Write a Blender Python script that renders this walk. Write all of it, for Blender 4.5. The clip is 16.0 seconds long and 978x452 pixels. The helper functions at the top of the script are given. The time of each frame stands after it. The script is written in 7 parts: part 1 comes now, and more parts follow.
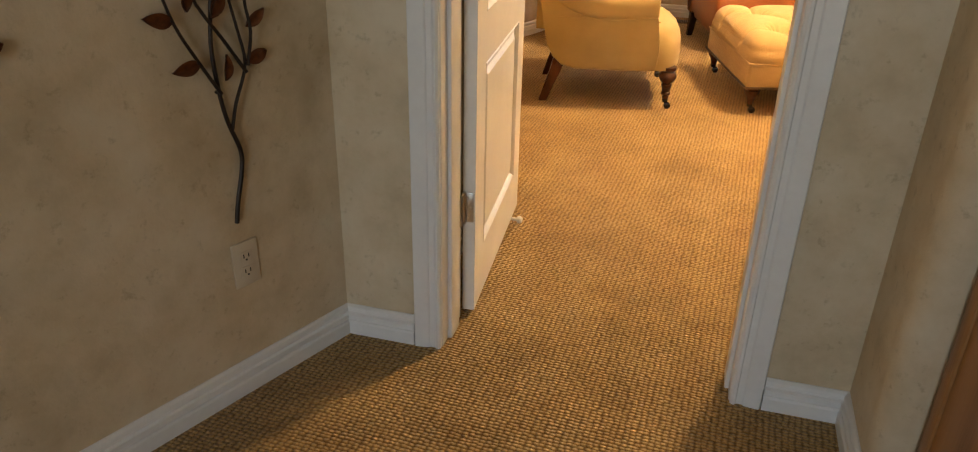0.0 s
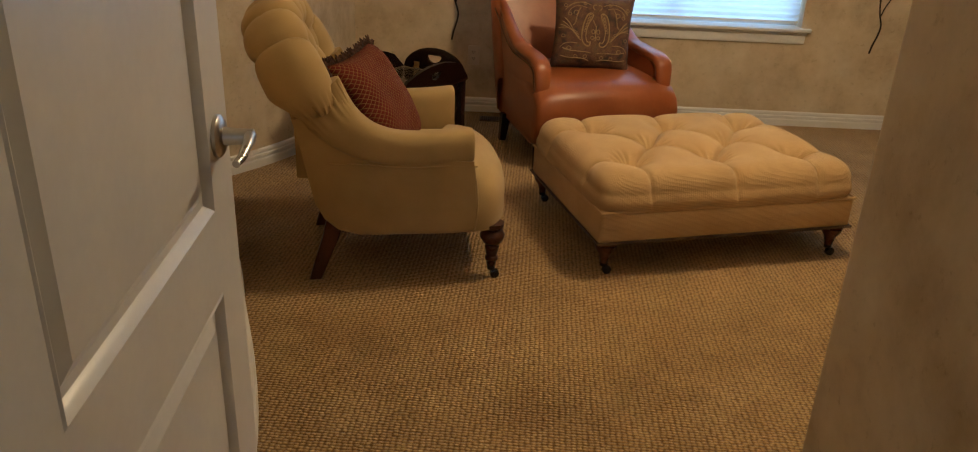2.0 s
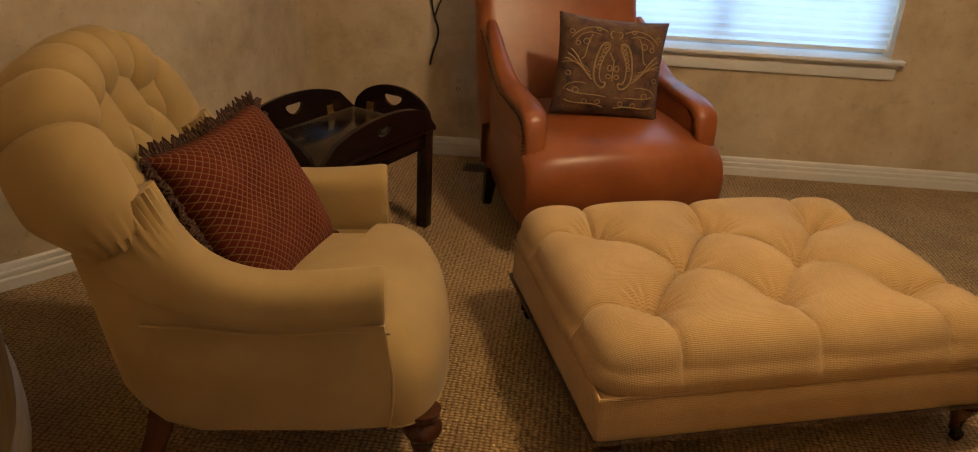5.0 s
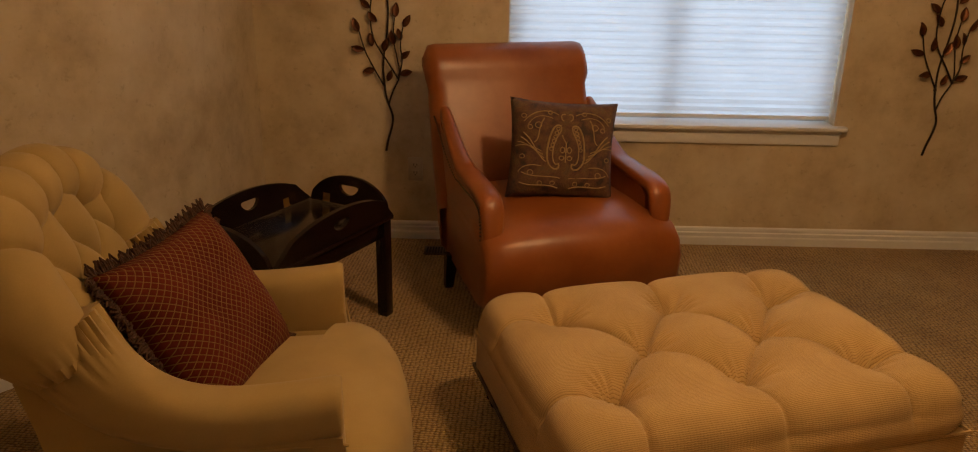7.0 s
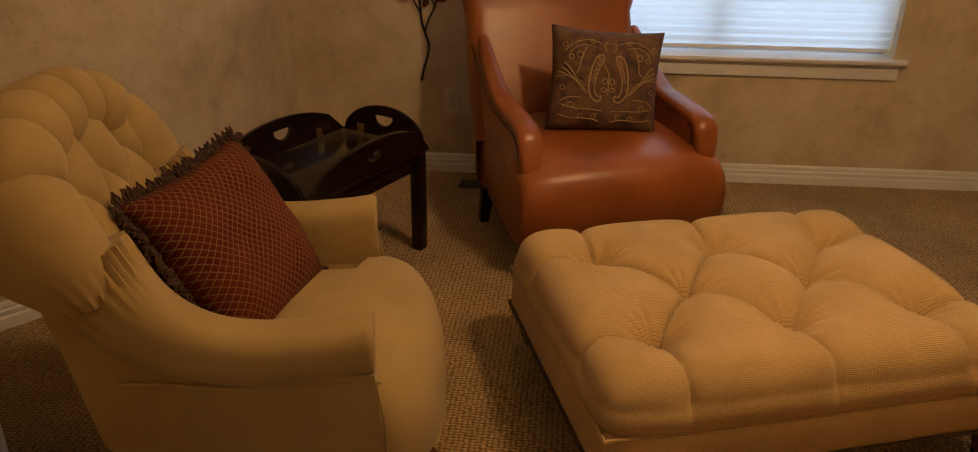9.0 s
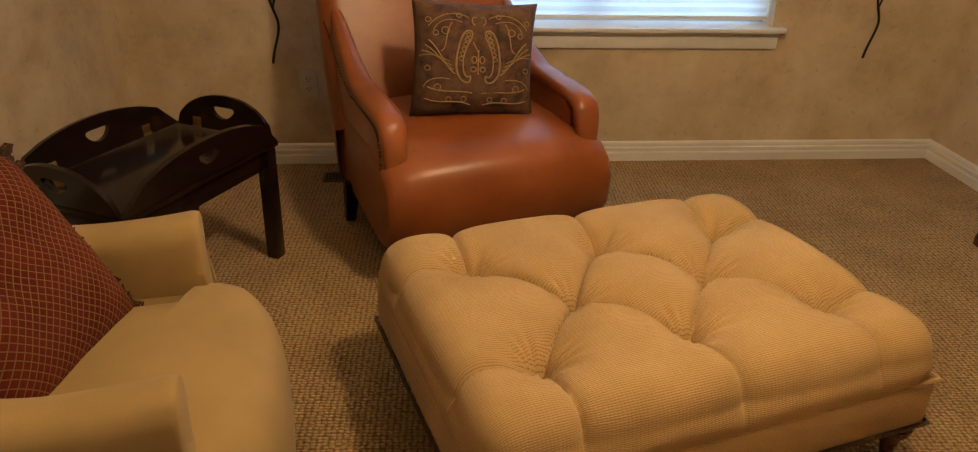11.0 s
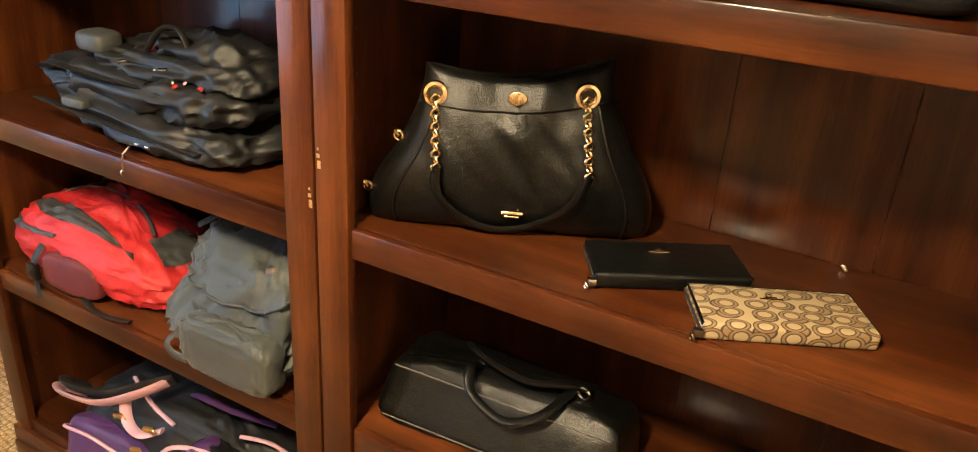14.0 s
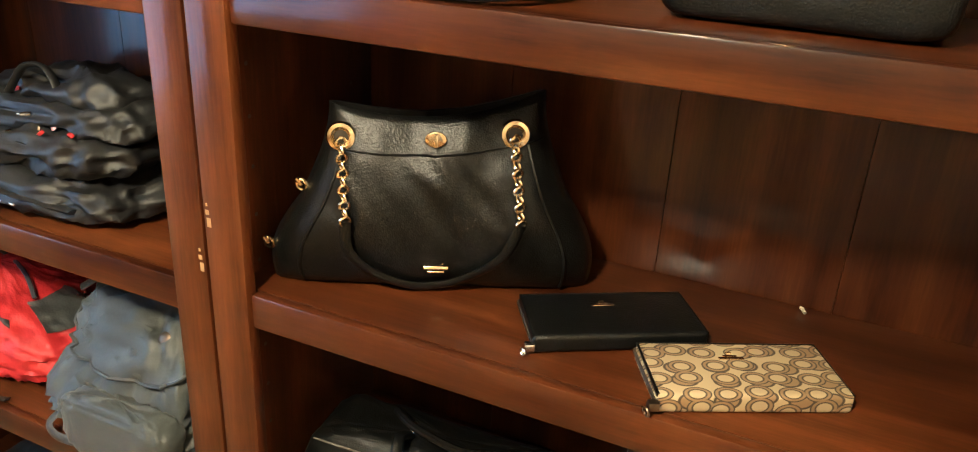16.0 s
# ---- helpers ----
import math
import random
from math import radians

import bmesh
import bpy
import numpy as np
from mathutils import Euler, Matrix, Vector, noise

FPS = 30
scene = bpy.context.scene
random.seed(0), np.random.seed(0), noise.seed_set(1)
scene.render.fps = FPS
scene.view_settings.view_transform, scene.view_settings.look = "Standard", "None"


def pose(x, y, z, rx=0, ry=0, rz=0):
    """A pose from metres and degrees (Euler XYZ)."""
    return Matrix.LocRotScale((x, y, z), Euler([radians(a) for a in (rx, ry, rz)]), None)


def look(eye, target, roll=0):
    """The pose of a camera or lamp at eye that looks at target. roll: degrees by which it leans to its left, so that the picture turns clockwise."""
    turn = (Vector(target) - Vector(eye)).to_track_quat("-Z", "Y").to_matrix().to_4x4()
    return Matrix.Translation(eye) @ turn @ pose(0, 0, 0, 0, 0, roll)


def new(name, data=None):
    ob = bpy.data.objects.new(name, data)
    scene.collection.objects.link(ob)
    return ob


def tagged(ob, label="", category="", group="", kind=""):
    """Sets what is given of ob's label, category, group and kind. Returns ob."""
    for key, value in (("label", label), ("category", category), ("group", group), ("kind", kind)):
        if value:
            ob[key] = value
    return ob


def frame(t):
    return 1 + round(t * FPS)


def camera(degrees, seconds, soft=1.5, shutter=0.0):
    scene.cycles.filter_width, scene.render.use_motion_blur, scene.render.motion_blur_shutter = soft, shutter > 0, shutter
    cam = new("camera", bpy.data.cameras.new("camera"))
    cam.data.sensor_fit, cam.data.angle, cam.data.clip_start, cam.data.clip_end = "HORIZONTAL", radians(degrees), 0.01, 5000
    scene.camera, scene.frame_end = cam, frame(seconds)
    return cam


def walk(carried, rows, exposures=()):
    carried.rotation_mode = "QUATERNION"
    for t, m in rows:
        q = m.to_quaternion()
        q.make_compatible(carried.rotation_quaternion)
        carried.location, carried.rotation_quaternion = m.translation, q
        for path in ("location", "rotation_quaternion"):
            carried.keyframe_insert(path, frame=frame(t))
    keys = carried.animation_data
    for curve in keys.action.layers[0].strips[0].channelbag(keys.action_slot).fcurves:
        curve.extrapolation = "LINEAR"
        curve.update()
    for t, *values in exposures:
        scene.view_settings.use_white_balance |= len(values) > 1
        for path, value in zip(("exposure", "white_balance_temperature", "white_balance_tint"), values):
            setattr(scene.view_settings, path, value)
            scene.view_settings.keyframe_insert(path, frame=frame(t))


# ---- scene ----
cam = camera(63.2, 16.0, soft=1.1)
EXPOSURES = [(0.0, 1.85, 6600, 9), (0.6, 1.5, 6400, 9), (1.2, 0.72, 5800, 7), (2.0, -0.08, 5350, 6), (2.6, -0.22, 5450, 6), (3.5, -0.36, 5800, 9), (5.2, -0.15, 5850, 10), (7.3, -0.74, 7700, 22), (8.2, -0.68, 7600, 22), (10.3, -0.2, 6200, 11), (11.0, -0.05, 6150, 11), (12.0, -0.35, 6000, 10), (12.8, -0.42, 5950, 9), (13.05, 0.15, 5900, 8), (13.25, 1.15, 5800, 7), (13.6, 1.65, 5450, 6), (14.0, 1.85, 5250, 4), (14.5, 1.86, 5000, 2), (16.0, 1.84, 4700, 1)]
PATH = [
    (0, (0.124, -0.018, 1.305), (-0.345, 1.704, 0.401), 1.3),
    (0.5, (0.026, 0.354, 1.31), (-0.147, 2.142, 0.432), 1.8),
    (1, (-0.02, 0.723, 1.302), (-0.093, 2.535, 0.459), 2.4),
    (1.3, (-0.014, 0.951, 1.317), (-0.072, 2.777, 0.502), 2.2),
    (1.5, (-0.009, 1.094, 1.323), (-0.053, 2.923, 0.514), 2.6),
    (2, (-0.067, 1.426, 1.343), (-0.07, 3.262, 0.549), 2.6),
    (2.5, (-0.044, 1.703, 1.349), (-0.055, 3.541, 0.56), 2.8),
    (3, (-0.025, 1.969, 1.362), (-0.037, 3.799, 0.555), 2.9),
    (3.5, (-0.074, 2.231, 1.351), (-0.094, 4.042, 0.503), 2.9),
    (4, (-0.025, 2.41, 1.337), (-0.086, 4.206, 0.46), 2.9),
    (4.5, (0.092, 2.573, 1.329), (-0.001, 4.363, 0.443), 3.1),
    (5, (0.128, 2.624, 1.333), (0.05, 4.442, 0.502), 3.2),
    (5.2, (0.136, 2.622, 1.345), (0.07, 4.456, 0.55), 3.0),
    (7.3, (0.16, 2.665, 1.397), (0.157, 4.548, 0.724), 1.1),
    (7.5, (0.167, 2.669, 1.394), (0.152, 4.549, 0.712), 0.9),
    (8, (0.159, 2.665, 1.385), (0.1, 4.529, 0.661), 0.8),
    (8.2, (0.142, 2.675, 1.383), (0.064, 4.527, 0.633), 0.9),
    (10.3, (0.154, 2.875, 1.323), (0.069, 4.669, 0.442), 1.3),
    (10.5, (0.169, 2.912, 1.317), (0.147, 4.706, 0.433), 1.4),
    (11, (0.215, 3.042, 1.314), (0.402, 4.827, 0.433), 1.7),
    (11.5, (0.318, 3.162, 1.338), (0.818, 4.902, 0.488), 2.7),
    (11.7, (0.389, 3.204, 1.359), (1.022, 4.914, 0.536), 2.9),
    (12, (0.53, 3.298, 1.378), (1.374, 4.929, 0.587), 3.3),
    (12.5, (0.75, 3.424, 1.405), (1.932, 4.856, 0.661), 3.6),
    (13, (0.991, 3.584, 1.394), (2.448, 4.761, 0.694), 3.8),
    (13.5, (1.243, 3.733, 1.37), (2.8, 4.736, 0.614), 4.2),
    (14, (1.494, 3.796, 1.359), (3.092, 4.675, 0.539), 3.8),
    (14.5, (1.643, 3.848, 1.348), (3.271, 4.608, 0.471), 3.9),
    (15, (1.679, 3.889, 1.342), (3.323, 4.576, 0.433), 4.1),
    (15.5, (1.672, 3.887, 1.339), (3.33, 4.574, 0.457), 3.5),
    (16, (1.627, 3.85, 1.359), (3.307, 4.592, 0.568), 3.2),
]
walk(cam, [(t, look(eye, target, roll)) for t, eye, target, roll in PATH], EXPOSURES)

# ---- light ----
def make_world():
    w = bpy.data.worlds.new("sky")
    scene.world = w
    w.use_nodes = True
    nt = w.node_tree
    bg = nt.nodes["Background"]
    sky = nt.nodes.new("ShaderNodeTexSky")
    sky.sky_type, sky.sun_disc = "NISHITA", False
    sky.sun_elevation, sky.sun_rotation = radians(38), radians(150)
    nt.links.new(sky.outputs[0], bg.inputs[0])
    bg.inputs[1].default_value = 0.12


make_world()


def lamp(name, m, power, colour, size, size_y):
    d = bpy.data.lights.new(name, "AREA")
    d.energy, d.color = power, colour
    d.shape, d.size, d.size_y = "RECTANGLE", size, size_y
    ob = new(name, d)
    ob.matrix_world = m
    return ob


def bulb(name, place, power, colour, radius):
    d = bpy.data.lights.new(name, "POINT")
    d.energy, d.color, d.shadow_soft_size = power, colour, radius
    ob = new(name, d)
    ob.location = place
    return ob


WARM, COOL = (1.0, 0.67, 0.33), (0.50, 0.74, 1.0)
lamp("daylight_window", look((0.99, 6.50, 1.28), (0.99, 3.0, 1.28)), 19, COOL, 1.50, 1.36)
# cool fill added from behind the start to brighten the hall; its source is unseen
lamp("hall_fill", look((-0.1, -4.04, 1.35), (-0.1, 0.0, 1.35)), 11.5, (0.76, 0.88, 1.0), 1.1, 1.3)
bulb("bulb_room", (1.00, 4.22, 2.20), 74, WARM, 0.09)

# ---- materials ----
MATS = {}


def nodes_of(name):
    m = bpy.data.materials.new(name)
    m.use_nodes = True
    nt = m.node_tree
    return m, nt, nt.nodes["Principled BSDF"]


def add(nt, kind, ins=None, operation="", data_type="", blend_type="", voronoi_dimensions=""):
    n = nt.nodes.new(kind)
    if operation:
        n.operation = operation
    if data_type:
        n.data_type = data_type
    if blend_type:
        n.blend_type = blend_type
    if voronoi_dimensions:
        n.voronoi_dimensions = voronoi_dimensions
    for k, v in (ins or {}).items():
        if isinstance(v, bpy.types.NodeSocket):
            nt.links.new(v, n.inputs[k])
        else:
            n.inputs[k].default_value = v
    return n


def ramp(nt, fac, stops):
    n = add(nt, "ShaderNodeValToRGB", {0: fac})
    e = n.color_ramp.elements
    while len(e) < len(stops):
        e.new(0.5)
    for el, (p, c) in zip(e, stops):
        el.position, el.color = p, (*c, 1)
    return n.outputs[0]


def coords(nt, scale=(1, 1, 1), rot=(0, 0, 0)):
    tc = add(nt, "ShaderNodeTexCoord")
    mp = add(nt, "ShaderNodeMapping", {0: tc.outputs["Object"], 2: rot, 3: scale})
    return mp.outputs[0]


def noise_tex(nt, vec, scale, detail=4.0, rough=0.55):
    return add(nt, "ShaderNodeTexNoise", {"Vector": vec, "Scale": scale, "Detail": detail, "Roughness": rough}).outputs[0]


def bump(nt, height, strength, dist, normal=None):
    ins = {"Height": height, "Strength": strength, "Distance": dist}
    if normal is not None:
        ins["Normal"] = normal
    return add(nt, "ShaderNodeBump", ins).outputs[0]


def simple(name, c1, c2, scale=12.0, rough=0.5, rvar=0.1, metal=0.0, bmp=0.15, bdist=0.002, fine=90.0, sheen=0.0, coat=0.0, stretch=(1, 1, 1)):
    """Two-tone surface with blotches, fine grain and a little relief."""
    if name in MATS:
        return MATS[name]
    m, nt, b = nodes_of(name)
    v = coords(nt, stretch)
    big, small = noise_tex(nt, v, scale), noise_tex(nt, v, fine, 6.0)
    mixed = add(nt, "ShaderNodeMath", {0: small, 1: 0.35}, operation="MULTIPLY").outputs[0]
    fac = add(nt, "ShaderNodeMath", {0: big, 1: mixed}, operation="ADD").outputs[0]
    nt.links.new(ramp(nt, fac, [(0.42, c1), (0.92, c2)]), b.inputs["Base Color"])
    r = add(nt, "ShaderNodeMapRange", {0: big, 3: rough - rvar, 4: rough + rvar}).outputs[0]
    nt.links.new(r, b.inputs["Roughness"])
    nt.links.new(bump(nt, fac, bmp, bdist), b.inputs["Normal"])
    b.inputs["Metallic"].default_value = metal
    b.inputs["Sheen Weight"].default_value = sheen
    b.inputs["Coat Weight"].default_value = coat
    b.inputs["Coat Roughness"].default_value = 0.15
    MATS[name] = m
    return m


def mat_wall():
    m, nt, b = nodes_of("hand-trowelled plaster")
    v = coords(nt)
    cloud, mid = noise_tex(nt, v, 2.2, 5.0, 0.6), noise_tex(nt, v, 6.0, 6.0, 0.62)
    chips = noise_tex(nt, v, 30.0, 8.0, 0.7)
    fac = add(nt, "ShaderNodeMath", {0: cloud, 1: mid}, operation="ADD").outputs[0]
    col = ramp(nt, add(nt, "ShaderNodeMath", {0: fac, 1: 0.5}, operation="MULTIPLY").outputs[0],
               [(0.36, (0.43, 0.338, 0.215)), (0.5, (0.58, 0.478, 0.328)), (0.64, (0.67, 0.578, 0.432))])
    spots = ramp(nt, chips, [(0.30, (0.72, 0.70, 0.66)), (0.42, (1, 1, 1))])
    nt.links.new(add(nt, "ShaderNodeMix", {"Factor": 0.9, 6: col, 7: spots}, data_type="RGBA", blend_type="MULTIPLY").outputs[2], b.inputs["Base Color"])
    b.inputs["Roughness"].default_value = 0.62
    trowel = ramp(nt, mid, [(0.42, (0, 0, 0)), (0.56, (1, 1, 1))])
    n1 = bump(nt, trowel, 0.22, 0.004)
    nt.links.new(bump(nt, chips, 0.22, 0.002, n1), b.inputs["Normal"])
    return m


def mat_carpet():
    """Loop-pile carpet: rows of small tufts, offset row by row, with flecks and trodden lanes."""
    m, nt, b = nodes_of("beige loop carpet")
    v = coords(nt, (1, 1, 1), (0, 0, radians(3)))
    wob = add(nt, "ShaderNodeTexNoise", {"Vector": v, "Scale": 35.0, "Detail": 1.0})
    off = add(nt, "ShaderNodeVectorMath", {0: wob.outputs["Color"], 1: (0.004, 0.004, 0.0)}, operation="MULTIPLY").outputs[0]
    vv = add(nt, "ShaderNodeVectorMath", {0: v, 1: off}, operation="ADD").outputs[0]
    vor = add(nt, "ShaderNodeTexVoronoi", {"Vector": add(nt, "ShaderNodeMapping", {0: vv, 3: (66, 88, 1)}).outputs[0], "Scale": 1.0, "Randomness": 0.32}, voronoi_dimensions="2D")
    tuft = ramp(nt, vor.outputs["Distance"], [(0.12, (1, 1, 1)), (0.62, (0, 0, 0))])
    fleck = noise_tex(nt, v, 130.0, 3.0, 0.7)
    lane, patch = noise_tex(nt, v, 1.3, 3.0, 0.5), noise_tex(nt, v, 6.0, 4.0, 0.6)
    fac = add(nt, "ShaderNodeMath", {0: lane, 1: patch}, operation="ADD").outputs[0]
    base = ramp(nt, add(nt, "ShaderNodeMath", {0: fac, 1: 0.5}, operation="MULTIPLY").outputs[0],
                [(0.36, (0.39, 0.250, 0.100)), (0.52, (0.52, 0.348, 0.148)), (0.66, (0.61, 0.427, 0.197))])
    flecks = ramp(nt, fleck, [(0.36, (0.66, 0.62, 0.57)), (0.55, (1, 1, 1)), (0.72, (1.12, 1.1, 1.06))])
    # gaps between the tufts darkened: their shade is put into the colour
    tuft_shade = ramp(nt, vor.outputs["Distance"], [(0.25, (1, 1, 1)), (0.62, (0.42, 0.37, 0.31))])
    c = add(nt, "ShaderNodeMix", {"Factor": 1.0, 6: base, 7: flecks}, data_type="RGBA", blend_type="MULTIPLY").outputs[2]
    c = add(nt, "ShaderNodeMix", {"Factor": 1.0, 6: c, 7: tuft_shade}, data_type="RGBA", blend_type="MULTIPLY").outputs[2]
    nt.links.new(c, b.inputs["Base Color"])
    b.inputs["Roughness"].default_value = 0.95
    b.inputs["Sheen Weight"].default_value = 0.15
    b.inputs["Specular IOR Level"].default_value = 0.15
    n1 = bump(nt, tuft, 0.9, 0.006)
    nt.links.new(bump(nt, fleck, 0.25, 0.002, n1), b.inputs["Normal"])
    return m


M_WALL, M_CARPET = mat_wall(), mat_carpet()
M_TRIM = simple("white gloss paint", (0.70, 0.70, 0.70), (0.80, 0.80, 0.79), 5.0, 0.32, 0.06, bmp=0.08, bdist=0.001, fine=60.0)
M_CEIL = simple("ceiling paint", (0.72, 0.70, 0.66), (0.80, 0.78, 0.74), 6.0, 0.8, 0.05, bmp=0.3, bdist=0.003, fine=50.0)

# ---- mesh helpers ----


def bm_box(bm, lo, hi, bevel=0.0, seg=2):
    r = bmesh.ops.create_cube(bm, size=1.0)
    for v in r["verts"]:
        v.co = Vector([lo[i] + (v.co[i] + 0.5) * (hi[i] - lo[i]) for i in range(3)])
    if bevel:
        es = list({e for v in r["verts"] for e in v.link_edges})
        bmesh.ops.bevel(bm, geom=es, offset=bevel, segments=seg, affect="EDGES", profile=0.5)


def bm_prism(bm, poly, z0, z1):
    """A polygon in plan, stood up from z0 to z1."""
    lo = [bm.verts.new((x, y, z0)) for x, y in poly]
    hi = [bm.verts.new((x, y, z1)) for x, y in poly]
    n = len(poly)
    bm.faces.new(lo[::-1])
    bm.faces.new(hi)
    for i in range(n):
        bm.faces.new((lo[i], lo[(i + 1) % n], hi[(i + 1) % n], hi[i]))


def bm_grid(bm, rows, close_u=False, close_v=False):
    vs = [[bm.verts.new(p) for p in r] for r in rows]
    a, c = len(vs), len(vs[0])
    for i in range(a if close_u else a - 1):
        for j in range(c if close_v else c - 1):
            q = (vs[i][j], vs[(i + 1) % a][j], vs[(i + 1) % a][(j + 1) % c], vs[i][(j + 1) % c])
            if len(set(q)) == 4:
                bm.faces.new(q)
    return vs


def bm_lathe(bm, prof, centre=(0, 0), n=20):
    """prof: (radius, z) from the bottom up."""
    rows = [[(centre[0] + r * math.cos(2 * math.pi * j / n), centre[1] + r * math.sin(2 * math.pi * j / n), z) for j in range(n)] for r, z in prof]
    vs = bm_grid(bm, rows, close_v=True)
    bm.faces.new(vs[0][::-1])
    bm.faces.new(vs[-1])


def bm_tube(bm, pts, r, n=8, closed=False, taper=None, flat=1.0):
    """A round bar along points; flat below 1 squeezes it into a strap."""
    pts = [Vector(p) for p in pts]
    rows, up = [], Vector((0.13, 0.21, 1)).normalized()
    count = len(pts)
    for i, p in enumerate(pts):
        a, c = pts[i - 1] if (i or closed) else p, pts[(i + 1) % count] if (i < count - 1 or closed) else p
        d = (c - a).normalized()
        s = d.cross(up)
        s = s.normalized() if s.length > 1e-4 else d.orthogonal().normalized()
        up = s.cross(d).normalized()
        k = r * (1 + (taper - 1) * i / max(1, count - 1) if taper is not None else 1)
        rows.append([p + s * (k * math.cos(2 * math.pi * j / n)) + up * (k * flat * math.sin(2 * math.pi * j / n)) for j in range(n)])
    vs = bm_grid(bm, rows, close_u=closed, close_v=True)
    if not closed:
        bm.faces.new(vs[0][::-1])
        bm.faces.new(vs[-1])


def bm_sweep(bm, path, prof, closed=False):
    """prof: (out, z) section carried along a plan path; out is to the left of the way."""
    rows, n = [], len(path)
    for i in range(n):
        p = Vector(path[i])
        a = Vector(path[i]) - Vector(path[i - 1]) if i or closed else Vector(path[1]) - p
        c = Vector(path[(i + 1) % n]) - p if i < n - 1 or closed else a
        a, c = a.normalized(), c.normalized()
        na, nc = Vector((-a.y, a.x)), Vector((-c.y, c.x))
        m = (na + nc)
        m = m / max(0.3, m.length_squared / 2)
        rows.append([(p.x + m.x * o, p.y + m.y * o, z) for o, z in prof])
    vs = bm_grid(bm, rows, close_u=closed, close_v=True)
    if not closed:
        bm.faces.new(vs[0])
        bm.faces.new(vs[-1][::-1])


def finish(name, bm, material, smooth=True, angle=40):
    bmesh.ops.recalc_face_normals(bm, faces=bm.faces[:])
    me = bpy.data.meshes.new(name)
    if smooth:
        lim = radians(angle)
        for f in bm.faces:
            f.smooth = True
        for e in bm.edges:
            if len(e.link_faces) == 2 and e.calc_face_angle(0.0) > lim:
                e.smooth = False
    bm.to_mesh(me)
    bm.free()
    me.materials.append(material)
    return me


def thing(name, label, category, m=None, group="", kind=""):
    ob = new(name)
    ob.matrix_world = m or Matrix()
    ob.empty_display_size = 0.1
    return tagged(ob, label, category, group, kind)


def solid(name, bm, material, label="", category="", m=None, group="", kind="", angle=40):
    ob = new(name, finish(name, bm, material, angle=angle))
    if m is not None:
        ob.matrix_world = m
    return tagged(ob, label, category, group, kind)


def part(name, bm, material, parent, label="", angle=40, m=None):
    ob = new(name, finish(name, bm, material, angle=angle))
    ob.parent = parent
    if m is not None:
        ob.matrix_local = m
    return tagged(ob, label)


def structure(name, bm, material, label, angle=40):
    return solid(name, bm, material, label, "structure", kind="structure", angle=angle)


def arc(cx, cy, r, a0, a1, n):
    return [(cx + r * math.cos(radians(a0 + (a1 - a0) * i / n)), cy + r * math.sin(radians(a0 + (a1 - a0) * i / n))) for i in range(n + 1)]


def bezier(p0, p1, p2, p3, n):
    out = []
    for i in range(n + 1):
        t = i / n
        out.append(tuple((1 - t) ** 3 * a + 3 * t * (1 - t) ** 2 * b + 3 * t * t * (1 - t) * c + t ** 3 * d for a, b, c, d in zip(p0, p1, p2, p3)))
    return out


# ---- large structure ----
H = 2.44
BACK, RIGHT, DOOR_IN, DOOR_OUT = 6.37, 2.64, 1.868, 1.712
OP_L, OP_R, OP_H = -0.472, 0.298, 2.04
WIN = (0.215, 1.765, 0.585, 1.98)

bm = bmesh.new()
bm_box(bm, (-4.5, -4.0, -0.12), (3.2, 7.2, 0.0))
structure("floor", bm, M_CARPET, "beige loop-pile carpet over the whole floor")

bm = bmesh.new()
bm_box(bm, (-4.5, -4.0, H), (3.2, 7.2, H + 0.1))
structure("ceiling", bm, M_CEIL, "off-white painted ceiling")

# back wall with its window opening
bm = bmesh.new()
for lo, hi in (((-1.25, BACK, 0), (WIN[0], BACK + 0.16, H)), ((WIN[1], BACK, 0), (RIGHT + 0.16, BACK + 0.16, H)),
               ((WIN[0], BACK, 0), (WIN[1], BACK + 0.16, WIN[2])), ((WIN[0], BACK, WIN[3]), (WIN[1], BACK + 0.16, H))):
    bm_box(bm, lo, hi)
structure("wall_back", bm, M_WALL, "trowelled beige plaster wall with a window")

bm = bmesh.new()
bm_box(bm, (RIGHT, 1.2, 0), (RIGHT + 0.16, BACK, H))
structure("wall_right", bm, M_WALL, "trowelled beige plaster wall behind the bookcases")

# inner curved wall, from the back corner to the recess
LEFT_CURVE = bezier((-0.95, BACK), (-0.97, 5.55), (-1.04, 5.30), (-1.62, 4.66), 18)
# convex wall beside the open door
ENTRY = [(-0.60, DOOR_IN), (-0.605, 2.75)] + bezier((-0.605, 2.75), (-0.635, 3.2), (-0.86, 3.62), (-0.93, 3.86), 12)[1:] + bezier((-0.93, 3.86), (-1.02, 4.16), (-1.3, 4.45), (-1.62, 4.66), 10)[1:]
bm = bmesh.new()
bm_prism(bm, LEFT_CURVE + [(-2.2, 4.66), (-2.2, BACK + 0.16), (-1.25, BACK + 0.16), (-1.25, BACK)][0:2] + [(-0.95, BACK + 0.16)], 0, H)
structure("wall_left", bm, M_WALL, "trowelled beige plaster wall curving into a recess", 30)
bm = bmesh.new()
bm_prism(bm, ENTRY + [(-2.2, 4.655), (-2.2, DOOR_IN)], 0, H)
structure("wall_entry", bm, M_WALL, "rounded beige plaster wall beside the door", 30)

